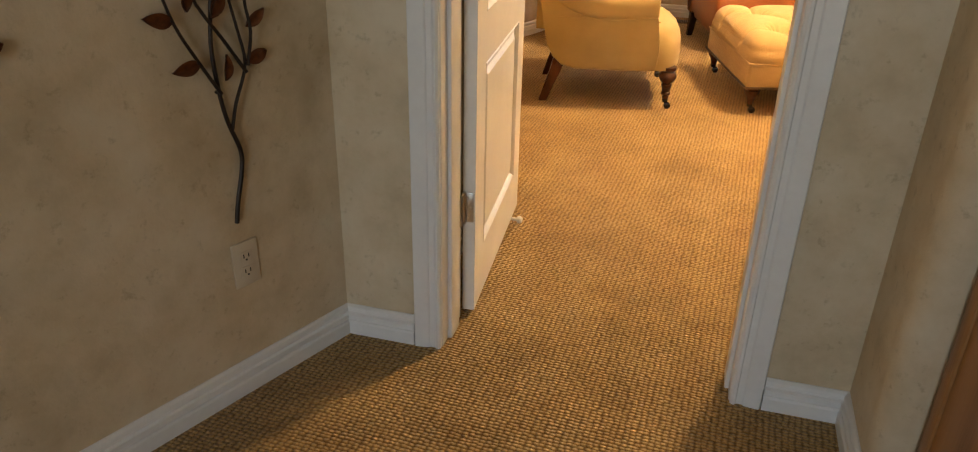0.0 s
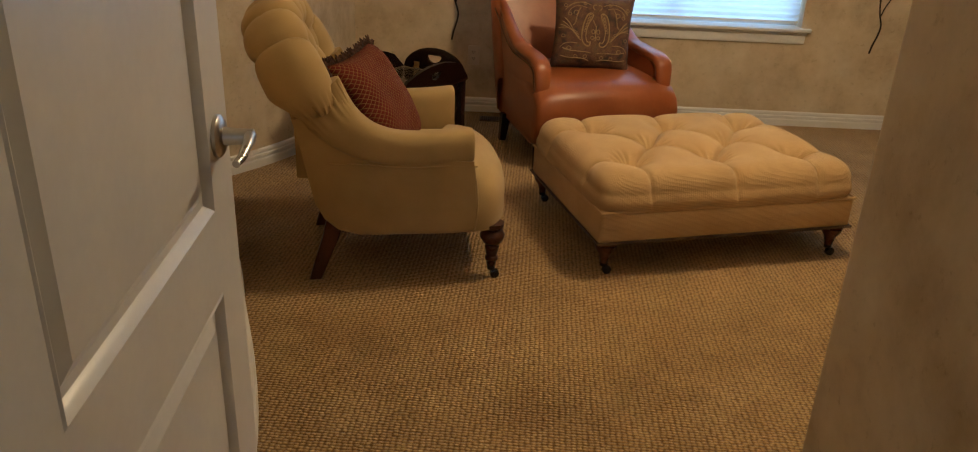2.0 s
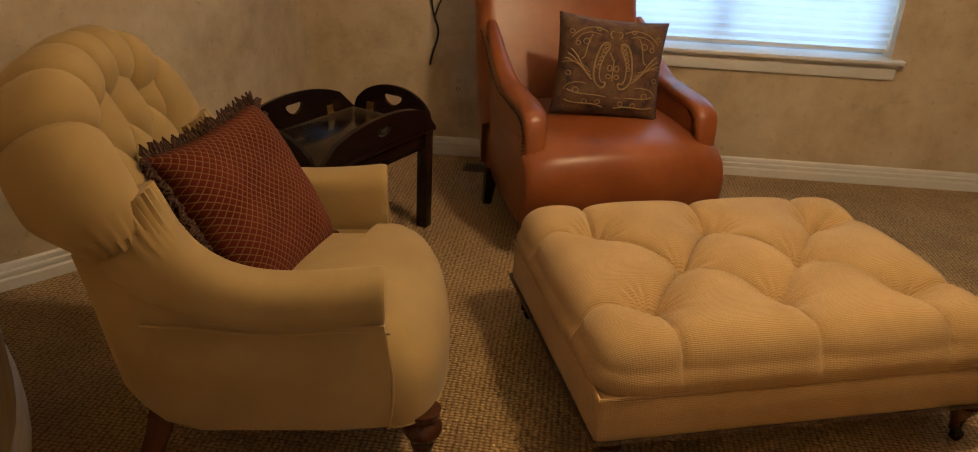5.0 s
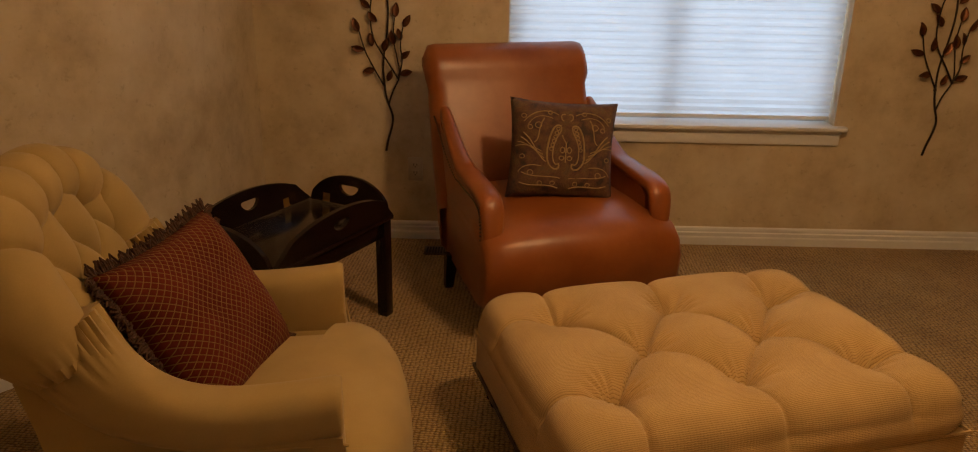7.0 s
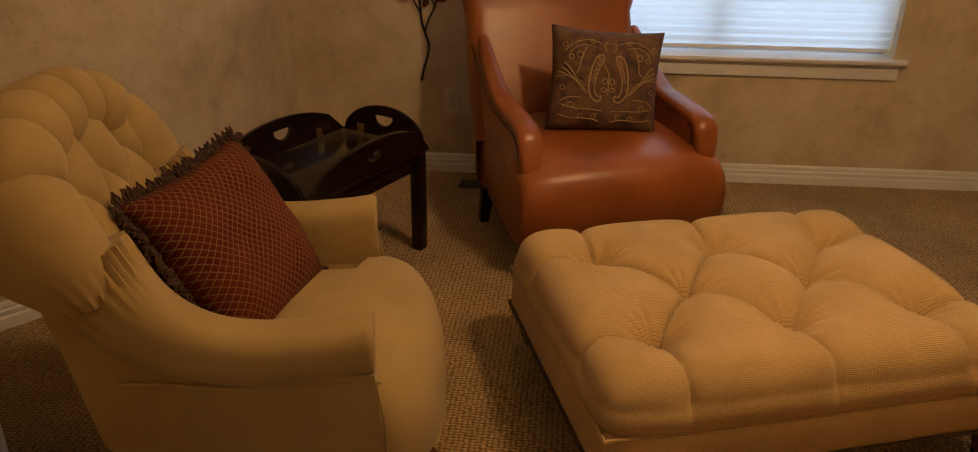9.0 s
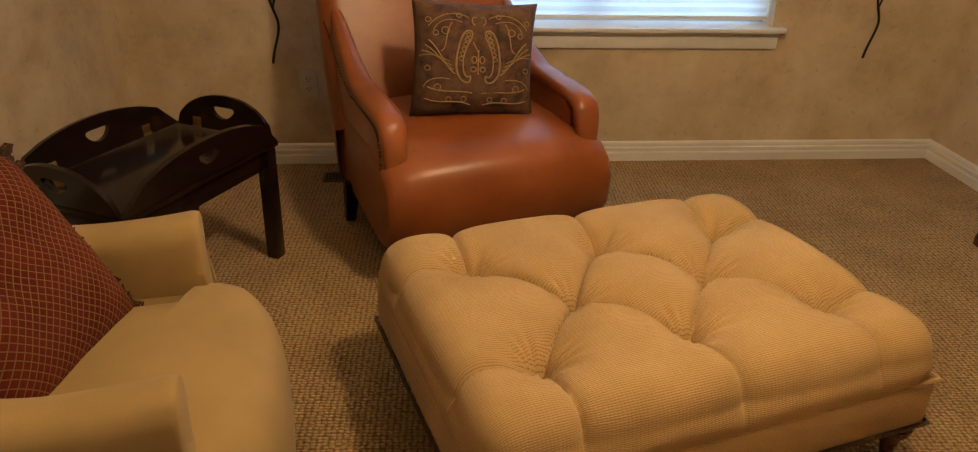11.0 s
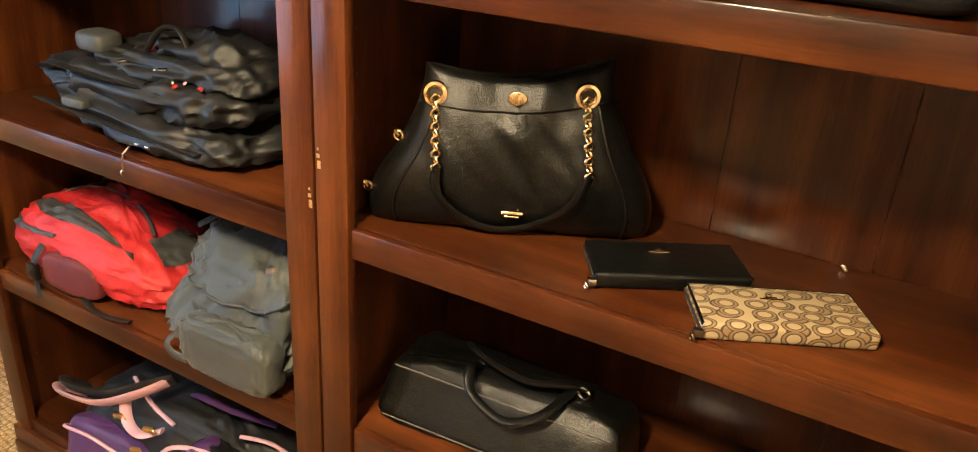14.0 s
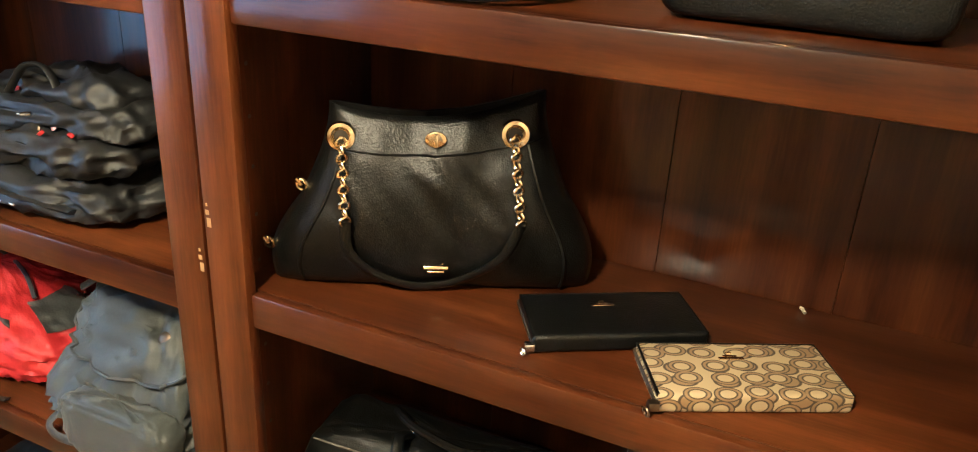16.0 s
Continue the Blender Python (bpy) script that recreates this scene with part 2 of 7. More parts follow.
# wall right of the door, with a rounded corner
bm = bmesh.new()
bm_prism(bm, [(0.60, DOOR_IN), (0.60, 2.76)] + arc(0.63, 2.76, 0.03, 180, 90, 5)[1:] + [(RIGHT, 2.79), (RIGHT, DOOR_IN)], 0, H)
structure("wall_nook", bm, M_WALL, "trowelled beige plaster wall with a rounded corner", 30)

# door wall
bm = bmesh.new()
bm_box(bm, (-2.2, DOOR_OUT, 0), (OP_L - 0.018, DOOR_IN, H))
bm_box(bm, (OP_R + 0.018, DOOR_OUT, 0), (RIGHT, DOOR_IN, H))
bm_box(bm, (OP_L - 0.018, DOOR_OUT, OP_H + 0.018), (OP_R + 0.018, DOOR_IN, H))
structure("wall_door", bm, M_WALL, "plaster wall with the doorway")

# hall walls
HL = [(-0.757, DOOR_OUT), (-1.35, 0.26), (-1.35, -4.0), (-2.0, -4.0), (-2.0, DOOR_OUT)]
bm = bmesh.new()
bm_prism(bm, HL[::-1], 0, H)
structure("wall_hall_left", bm, M_WALL, "slanting beige plaster wall of the hall")
HR = [(0.572, DOOR_OUT), (0.572, 1.50)] + arc(0.632, 1.50, 0.06, 180, 270, 6)[1:] + [(2.4, 1.44), (2.4, DOOR_OUT)]
bm = bmesh.new()
bm_prism(bm, HR, 0, H)
structure("wall_hall_right", bm, M_WALL, "beige plaster wall of the hall with a rounded corner", 30)
bm = bmesh.new()
bm_box(bm, (1.5, -4.0, 0), (1.62, 1.44, H))
structure("wall_hall_far", bm, M_WALL, "beige plaster wall closing the hall")
bm = bmesh.new()
# opening left in the unseen end wall for the added fill lamp
for lo, hi in (((-1.35, -4.1, 0), (-0.66, -4.0, H)), ((0.46, -4.1, 0), (1.62, -4.0, H)), ((-0.66, -4.1, 0), (0.46, -4.0, 0.69)), ((-0.66, -4.1, 2.01), (0.46, -4.0, H))):
    bm_box(bm, lo, hi)
structure("wall_hall_end", bm, M_WALL, "beige plaster wall at the end of the hall")

# moulded baseboards
BASE = [(0, 0), (0.018, 0), (0.018, 0.036), (0.015, 0.041), (0.011, 0.043), (0.011, 0.047), (0.016, 0.050), (0.016, 0.062), (0.012, 0.065), (0.009, 0.066), (0.009, 0.070), (0.012, 0.074), (0.010, 0.084), (0.004, 0.090), (0, 0.090)]


def baseboard(name, path):
    bm = bmesh.new()
    bm_sweep(bm, path, BASE)
    structure(name, bm, M_TRIM, "white moulded baseboard", 25)


baseboard("baseboard_back", [(RIGHT, 5.50), (RIGHT, BACK), (-0.95, BACK)] + LEFT_CURVE[1:])
baseboard("baseboard_entry", ENTRY[::-1])
baseboard("baseboard_nook", [(0.60, DOOR_IN + 0.02), (0.60, 2.76)] + arc(0.63, 2.76, 0.03, 180, 90, 5)[1:] + [(RIGHT, 2.79)])
baseboard("baseboard_hall_left", [(OP_L - 0.080, DOOR_OUT), (-0.757, DOOR_OUT), (-1.35, 0.26), (-1.35, -3.9)])
baseboard("baseboard_hall_right", [(0.60, 1.4535), (0.58, 1.47), (0.572, 1.50), (0.572, DOOR_OUT), (OP_R + 0.080, DOOR_OUT)])

# ---- materials of the things ----
def mat_weave(name, c1, c2, rows, ribs, rough=0.9, sheen=0.3, depth=0.0012, unrolled=True):
    """Woven upholstery: fine ribs crossed by finer threads, with soft wear at a larger scale."""
    m, nt, b = nodes_of(name)
    v = coords(nt)
    big = noise_tex(nt, v, 6.0, 4.0)
    if unrolled:
        sep = add(nt, "ShaderNodeSeparateXYZ", {0: add(nt, "ShaderNodeUVMap").outputs[0]})
        cu, cv = sep.outputs[0], sep.outputs[1]
    else:
        sep = add(nt, "ShaderNodeSeparateXYZ", {0: v})
        cu, cv = add(nt, "ShaderNodeMath", {0: sep.outputs[0], 1: sep.outputs[1]}, operation="ADD").outputs[0], sep.outputs[2]
    wave = []
    for c, k, ph in ((cu, ribs, 0.004), (cv, rows, 0.003)):
        wob = add(nt, "ShaderNodeMath", {0: noise_tex(nt, v, 40.0, 2.0), 1: ph}, operation="MULTIPLY").outputs[0]
        p = add(nt, "ShaderNodeMath", {0: c, 1: wob}, operation="ADD").outputs[0]
        q = add(nt, "ShaderNodeMath", {0: p, 1: k * math.pi}, operation="MULTIPLY").outputs[0]
        sn = add(nt, "ShaderNodeMath", {0: q}, operation="SINE").outputs[0]
        wave.append(add(nt, "ShaderNodeMath", {0: sn}, operation="ABSOLUTE").outputs[0])
    soft = add(nt, "ShaderNodeMapRange", {0: wave[0], 3: 0.55, 4: 1.0}).outputs[0]
    cell = add(nt, "ShaderNodeMath", {0: soft, 1: wave[1]}, operation="MULTIPLY").outputs[0]
    base = ramp(nt, big, [(0.3, c1), (0.7, c2)])
    # hollows of the weave coloured darker, as shade between the ribs
    rib_shade = ramp(nt, cell, [(0.0, (0.50, 0.44, 0.36)), (0.40, (1, 1, 1))])
    nt.links.new(add(nt, "ShaderNodeMix", {"Factor": 1.0, 6: base, 7: rib_shade}, data_type="RGBA", blend_type="MULTIPLY").outputs[2], b.inputs["Base Color"])
    b.inputs["Roughness"].default_value = rough
    b.inputs["Sheen Weight"].default_value = sheen
    b.inputs["Specular IOR Level"].default_value = 0.12
    nt.links.new(bump(nt, cell, 0.8, depth), b.inputs["Normal"])
    return m


def mat_wood(name, dark, mid, light, rough, coat=0.4, along="y", scale=1.0):
    """Lacquered veneer: long soft bands, fine pores and a little uneven gloss."""
    m, nt, b = nodes_of(name)
    st = {"x": (0.7, 9, 9), "y": (9, 0.7, 9), "z": (9, 9, 0.7)}[along]
    v = coords(nt, tuple(scale * k for k in st))
    rnd = add(nt, "ShaderNodeObjectInfo").outputs["Random"]
    shift = add(nt, "ShaderNodeVectorMath", {0: v, 1: add(nt, "ShaderNodeCombineXYZ", {0: rnd, 1: rnd, 2: rnd}).outputs[0]}, operation="ADD").outputs[0]
    grain, pores = noise_tex(nt, shift, 2.0, 3.0, 0.5), noise_tex(nt, shift, 26.0, 4.0, 0.65)
    cloud = noise_tex(nt, coords(nt), 5.0, 3.0, 0.5)
    k1 = add(nt, "ShaderNodeMath", {0: pores, 1: 0.22}, operation="MULTIPLY").outputs[0]
    k2 = add(nt, "ShaderNodeMath", {0: cloud, 1: 0.35}, operation="MULTIPLY").outputs[0]
    k3 = add(nt, "ShaderNodeMath", {0: grain, 1: 0.60}, operation="MULTIPLY").outputs[0]
    fac = add(nt, "ShaderNodeMath", {0: add(nt, "ShaderNodeMath", {0: k1, 1: k2}, operation="ADD").outputs[0], 1: k3}, operation="ADD").outputs[0]
    nt.links.new(ramp(nt, fac, [(0.40, dark), (0.58, mid), (0.80, light)]), b.inputs["Base Color"])
    nt.links.new(add(nt, "ShaderNodeMapRange", {0: cloud, 3: rough - 0.06, 4: rough + 0.06}).outputs[0], b.inputs["Roughness"])
    b.inputs["Coat Weight"].default_value = coat
    b.inputs["Coat Roughness"].default_value = 0.14
    b.inputs["Specular IOR Level"].default_value = 0.12
    nt.links.new(bump(nt, pores, 0.10, 0.0006), b.inputs["Normal"])
    return m


def mat_leather():
    m, nt, b = nodes_of("cognac leather")
    v = coords(nt)
    big = noise_tex(nt, v, 3.5, 5.0, 0.6)
    cells = add(nt, "ShaderNodeTexVoronoi", {"Vector": v, "Scale": 260.0}).outputs["Distance"]
    nt.links.new(ramp(nt, big, [(0.3, (0.21, 0.056, 0.014)), (0.55, (0.30, 0.088, 0.023)), (0.75, (0.36, 0.118, 0.034))]), b.inputs["Base Color"])
    nt.links.new(add(nt, "ShaderNodeMapRange", {0: big, 3: 0.27, 4: 0.42}).outputs[0], b.inputs["Roughness"])
    wr = noise_tex(nt, v, 14.0, 4.0, 0.6)
    n1 = bump(nt, wr, 0.12, 0.006)
    nt.links.new(bump(nt, cells, 0.08, 0.0008, n1), b.inputs["Normal"])
    return m


def mat_diamond():
    """Dark red upholstery with a small golden diamond grid, for the fringed pillow."""
    m, nt, b = nodes_of("rust diamond weave")
    v = coords(nt)
    sep = add(nt, "ShaderNodeSeparateXYZ", {0: v})
    p = add(nt, "ShaderNodeMath", {0: sep.outputs[0], 1: sep.outputs[1]}, operation="ADD").outputs[0]
    q = add(nt, "ShaderNodeMath", {0: sep.outputs[0], 1: sep.outputs[1]}, operation="SUBTRACT").outputs[0]
    out = []
    for w in (p, q):
        k = add(nt, "ShaderNodeMath", {0: w, 1: 165.0}, operation="MULTIPLY").outputs[0]
        s = add(nt, "ShaderNodeMath", {0: k}, operation="SINE").outputs[0]
        out.append(add(nt, "ShaderNodeMath", {0: s}, operation="ABSOLUTE").outputs[0])
    low = add(nt, "ShaderNodeMath", {0: out[0], 1: out[1]}, operation="MINIMUM").outputs[0]
    big = noise_tex(nt, v, 9.0, 4.0)
    red = ramp(nt, big, [(0.3, (0.080, 0.012, 0.008)), (0.7, (0.135, 0.024, 0.014))])
    mask = ramp(nt, low, [(0.10, (1, 1, 1)), (0.30, (0, 0, 0))])
    nt.links.new(add(nt, "ShaderNodeMix", {"Factor": mask, 6: red, 7: (0.20, 0.115, 0.04, 1)}, data_type="RGBA").outputs[2], b.inputs["Base Color"])
    b.inputs["Roughness"].default_value = 0.9
    b.inputs["Specular IOR Level"].default_value = 0.1
    nt.links.new(bump(nt, low, 0.5, 0.002), b.inputs["Normal"])
    return m


def mat_tapestry():
    m, nt, b = nodes_of("brown tapestry")
    v = coords(nt)
    big, fine = noise_tex(nt, v, 22.0, 3.0), noise_tex(nt, v, 220.0, 4.0)
    thread = add(nt, "ShaderNodeTexWave", {"Vector": v, "Scale": 190.0, "Distortion": 1.0}).outputs[1]
    base = ramp(nt, big, [(0.34, (0.055, 0.035, 0.028)), (0.48, (0.12, 0.055, 0.035)), (0.60, (0.15, 0.085, 0.04)), (0.74, (0.10, 0.075, 0.05))])
    mod = ramp(nt, fine, [(0.3, (0.7, 0.7, 0.7)), (0.7, (1.15, 1.15, 1.15))])
    nt.links.new(add(nt, "ShaderNodeMix", {"Factor": 1.0, 6: base, 7: mod}, data_type="RGBA", blend_type="MULTIPLY").outputs[2], b.inputs["Base Color"])
    b.inputs["Roughness"].default_value = 0.9
    nt.links.new(bump(nt, thread, 0.4, 0.001), b.inputs["Normal"])
    return m


def mat_shade():
    m, nt, b = nodes_of("white pleated shade fabric")
    out = nt.nodes["Material Output"]
    v = coords(nt)
    n = noise_tex(nt, v, 5.0, 3.0)
    col = ramp(nt, n, [(0.3, (0.72, 0.74, 0.75)), (0.7, (0.78, 0.80, 0.81))])
    tr = add(nt, "ShaderNodeBsdfTranslucent", {0: col})
    df = add(nt, "ShaderNodeBsdfDiffuse", {0: col})
    mx = add(nt, "ShaderNodeMixShader", {0: 0.35, 1: tr.outputs[0], 2: df.outputs[0]})
    nt.links.new(mx.outputs[0], out.inputs[0])
    return m


def mat_rings():
    """Tan canvas with rows of overlapping dark-edged ovals, carried round the edges."""
    m, nt, b = nodes_of("tan canvas with ovals")
    v = coords(nt)
    sep = add(nt, "ShaderNodeSeparateXYZ", {0: v})
    yy = add(nt, "ShaderNodeMath", {0: sep.outputs[1], 1: sep.outputs[2]}, operation="ADD").outputs[0]
    flat = add(nt, "ShaderNodeCombineXYZ", {0: sep.outputs[0], 1: yy}).outputs[0]
    layers = []
    for off, sc in (((0.0, 0.0, 0.0), (31, 41, 1)), ((0.31, 0.47, 0.0), (27, 36, 1))):
        mp = add(nt, "ShaderNodeMapping", {0: flat, 1: off, 3: sc}).outputs[0]
        layers.append(add(nt, "ShaderNodeTexVoronoi", {"Vector": mp, "Scale": 1.0, "Randomness": 0.42}, voronoi_dimensions="2D").outputs["Distance"])
    light, brown, dark = (0.32, 0.25, 0.145), (0.19, 0.122, 0.055), (0.038, 0.025, 0.012)
    under = ramp(nt, layers[1], [(0.0, brown), (0.30, brown), (0.33, dark), (0.38, dark), (0.41, light), (0.60, light)])
    over = ramp(nt, layers[0], [(0.0, light), (0.24, light), (0.27, dark), (0.30, dark), (0.33, brown), (0.40, brown), (0.43, dark), (0.46, dark)])
    mask = ramp(nt, layers[0], [(0.46, (1, 1, 1)), (0.47, (0, 0, 0))])
    col = add(nt, "ShaderNodeMix", {"Factor": mask, 6: under, 7: over}, data_type="RGBA").outputs[2]
    weave = noise_tex(nt, v, 400.0, 2.0)
    nt.links.new(col, b.inputs["Base Color"])
    b.inputs["Roughness"].default_value = 0.7
    nt.links.new(bump(nt, weave, 0.3, 0.0006), b.inputs["Normal"])
    return m


def mat_pebbled():
    m, nt, b = nodes_of("black pebbled leather")
    v = coords(nt)
    cells = add(nt, "ShaderNodeTexVoronoi", {"Vector": v, "Scale": 480.0}).outputs["Distance"]
    big = noise_tex(nt, v, 7.0, 4.0)
    nt.links.new(ramp(nt, big, [(0.3, (0.0022, 0.0025, 0.0024)), (0.7, (0.005, 0.0052, 0.005))]), b.inputs["Base Color"])
    nt.links.new(add(nt, "ShaderNodeMapRange", {0: big, 3: 0.27, 4: 0.40}).outputs[0], b.inputs["Roughness"])
    b.inputs["Specular IOR Level"].default_value = 0.32
    n1 = bump(nt, big, 0.25, 0.02)
    nt.links.new(bump(nt, cells, 0.5, 0.0007, n1), b.inputs["Normal"])
    return m


M_GOLDCLOTH = simple("gold-tan twill", (0.33, 0.222, 0.078), (0.42, 0.292, 0.115), 5.0, 0.88, 0.04, bmp=0.25, bdist=0.0012, fine=320.0, sheen=0.08)
M_WAFFLE = mat_weave("cream waffle corduroy", (0.49, 0.325, 0.140), (0.58, 0.395, 0.180), 200, 120, 0.9, 0.12, 0.0012)
M_WAFFLE_SIDE = mat_weave("cream waffle corduroy of the sides", (0.49, 0.325, 0.140), (0.58, 0.395, 0.180), 200, 120, 0.9, 0.12, 0.0010, False)
M_LEATHER, M_PEBBLE = mat_leather(), mat_pebbled()
M_CHERRY = mat_wood("dark cherry veneer", (0.011, 0.0025, 0.0006), (0.048, 0.0126, 0.0024), (0.122, 0.0365, 0.0070), 0.42, 0.36, "y")
M_CHERRY_UP = mat_wood("dark cherry veneer upright", (0.011, 0.0025, 0.0006), (0.048, 0.0126, 0.0024), (0.122, 0.0365, 0.0070), 0.42, 0.36, "z")
M_TURNED = mat_wood("turned mahogany", (0.035, 0.011, 0.006), (0.075, 0.024, 0.011), (0.12, 0.04, 0.018), 0.28, 0.5, "z")
M_ESPRESSO = mat_wood("espresso lacquer", (0.008, 0.004, 0.004), (0.014, 0.007, 0.006), (0.024, 0.011, 0.009), 0.22, 0.5, "x")
M_OAK = mat_wood("honey oak", (0.22, 0.10, 0.035), (0.34, 0.17, 0.065), (0.42, 0.23, 0.10), 0.4, 0.2, "z")
M_DIAMOND, M_TAPESTRY, M_SHADE, M_RINGS = mat_diamond(), mat_tapestry(), mat_shade(), mat_rings()
M_NICKEL = simple("brushed nickel", (0.42, 0.40, 0.37), (0.55, 0.53, 0.50), 30.0, 0.3, 0.08, 1.0, 0.05, 0.0005)
M_DARKMETAL = simple("aged bronze", (0.10, 0.07, 0.05), (0.20, 0.15, 0.10), 25.0, 0.42, 0.1, 1.0, 0.1, 0.0006)
M_GOLD = simple("polished gold metal", (0.82, 0.64, 0.38), (0.92, 0.76, 0.50), 20.0, 0.18, 0.06, 1.0, 0.03, 0.0003)
M_IRON = simple("bronzed iron", (0.018, 0.013, 0.010), (0.045, 0.03, 0.022), 40.0, 0.5, 0.1, 0.6, 0.2, 0.0008)
M_LEAF = simple("burnished copper leaf", (0.03, 0.016, 0.012), (0.22, 0.075, 0.025), 16.0, 0.36, 0.1, 0.75, 0.2, 0.001, 60.0)
M_BLACKMETAL = simple("black caster metal", (0.010, 0.010, 0.010), (0.02, 0.02, 0.02), 30.0, 0.25, 0.06, 0.4)
M_PLATE = simple("almond plastic", (0.52, 0.44, 0.32), (0.58, 0.50, 0.38), 10.0, 0.45, 0.05, bmp=0.03)
M_WHITEPLASTIC = simple("white rubber", (0.72, 0.72, 0.70), (0.8, 0.8, 0.78), 10.0, 0.5, 0.05, bmp=0.03)
M_SLOT = simple("dark slot", (0.02, 0.016, 0.012), (0.03, 0.022, 0.016), 20.0, 0.6, 0.05)
M_NYLON = simple("black nylon", (0.004, 0.0042, 0.0046), (0.009, 0.0095, 0.0105), 8.0, 0.55, 0.08, bmp=0.25, bdist=0.003, fine=260.0)
M_RED = simple("red ripstop nylon", (0.36, 0.009, 0.011), (0.49, 0.023, 0.022), 14.0, 0.55, 0.08, bmp=0.4, bdist=0.006, fine=240.0)
M_MAROON = simple("maroon mesh", (0.07, 0.008, 0.012), (0.12, 0.018, 0.022), 20.0, 0.7, 0.08, bmp=0.6, bdist=0.002, fine=300.0)
M_GREY = simple("grey nylon", (0.026, 0.029, 0.031), (0.055, 0.06, 0.062), 12.0, 0.55, 0.08, bmp=0.4, bdist=0.005, fine=240.0)
M_OLIVEGREY = simple("washed grey canvas", (0.028, 0.033, 0.033), (0.056, 0.064, 0.064), 6.0, 0.55, 0.08, bmp=0.22, bdist=0.006, fine=260.0, sheen=0.1)
M_PURPLE = simple("purple nylon", (0.050, 0.017, 0.085), (0.085, 0.034, 0.14), 14.0, 0.5, 0.08, bmp=0.4, bdist=0.005, fine=240.0)
M_PINK = simple("pale pink piping", (0.48, 0.28, 0.36), (0.60, 0.38, 0.46), 20.0, 0.6, 0.08)
M_TAUPE = simple("taupe coated canvas", (0.085, 0.068, 0.046), (0.15, 0.122, 0.085), 9.0, 0.6, 0.08, bmp=0.5, bdist=0.006, fine=200.0)
M_FRINGE = simple("brown and rust fringe", (0.018, 0.007, 0.005), (0.105, 0.045, 0.020), 120.0, 0.9, 0.05, bmp=0.3, fine=400.0)
M_EMBROIDER = simple("old gold embroidery", (0.24, 0.15, 0.055), (0.34, 0.23, 0.095), 60.0, 0.7, 0.08, bmp=0.4, bdist=0.001, fine=300.0)
M_BRASS = simple("brass hinge", (0.62, 0.40, 0.12), (0.75, 0.52, 0.2), 20.0, 0.3, 0.08, 1.0, 0.05, 0.0004)
M_STITCH = simple("grey thread", (0.09, 0.085, 0.075), (0.14, 0.13, 0.12), 80.0, 0.8, 0.05)
M_SILVER = simple("bright zip metal", (0.7, 0.7, 0.68), (0.85, 0.85, 0.83), 20.0, 0.2, 0.05, 1.0, 0.03, 0.0003)
M_CHIP = simple("bare chipped wood", (0.30, 0.18, 0.07), (0.42, 0.27, 0.12), 60.0, 0.6, 0.05)


def mat_bulb():
    m, nt, b = nodes_of("frosted lamp glass")
    b.inputs["Base Color"].default_value = (0.9, 0.88, 0.82, 1)
    b.inputs["Emission Color"].default_value = (1.0, 0.7, 0.4, 1)
    b.inputs["Emission Strength"].default_value = 4.0
    return m


M_BULB = mat_bulb()

# ---- soft shapes ----


def spow(x, e):
    return math.copysign(abs(x) ** e, x)


def soft_point(a, f, size, ea, eb, wrinkle=0.0, wscale=8.0, seed=0.0, shape=None, inflate=0.0):
    """A point on a rounded block that stands on z = 0; a goes round it, f from its bottom to its top."""
    sx, sy, sz = size
    x = spow(math.cos(f), eb) * spow(math.cos(a), ea) * sx / 2
    y = spow(math.cos(f), eb) * spow(math.sin(a), ea) * sy / 2
    z = spow(math.sin(f), eb) * sz / 2 + sz / 2
    p = Vector((x, y, z))
    nrm = Vector((x / sx, y / sy, (z - sz / 2) / sz)).normalized()
    d = inflate
    if wrinkle:
        q = Vector((x, y * 1.3, z * 1.8)) * wscale + Vector((seed, seed * 1.7, 0))
        w = Vector((q.x * 2.1 + q.z, q.y * 2.1, q.z * 2.6 - 0.7 * q.x))
        d += wrinkle * (0.9 * noise.noise(q * 0.6) + 0.75 * (0.5 - abs(noise.noise(w)) * 2) + 0.35 * (0.5 - abs(noise.noise(w * 2.1)) * 2))
    p += nrm * d
    if shape:
        p = Vector(shape(p))
    p.z = max(p.z, 0.0)
    return p


def bm_soft(bm, size, ea=0.5, eb=0.5, nu=40, nv=24, wrinkle=0.0, wscale=8.0, seed=0.0, shape=None):
    """A rounded block of that size, standing on z = 0; shape may push its points about."""
    rows = [[soft_point(2 * math.pi * j / nu, -math.pi / 2 + math.pi * i / nv, size, ea, eb, wrinkle, wscale, seed, shape) for j in range(nu)] for i in range(nv + 1)]
    for row in (rows[0], rows[-1]):
        c = sum(row, Vector()) / len(row)
        for k in range(len(row)):
            row[k] = c + (row[k] - c) * 0.02 if (row[k] - c).length > 1e-5 else row[k] + Vector((1e-4 * math.cos(k), 1e-4 * math.sin(k), 0))
    vs = bm_grid(bm, rows, close_v=True)
    bm.faces.new(vs[0][::-1])
    bm.faces.new(vs[-1])


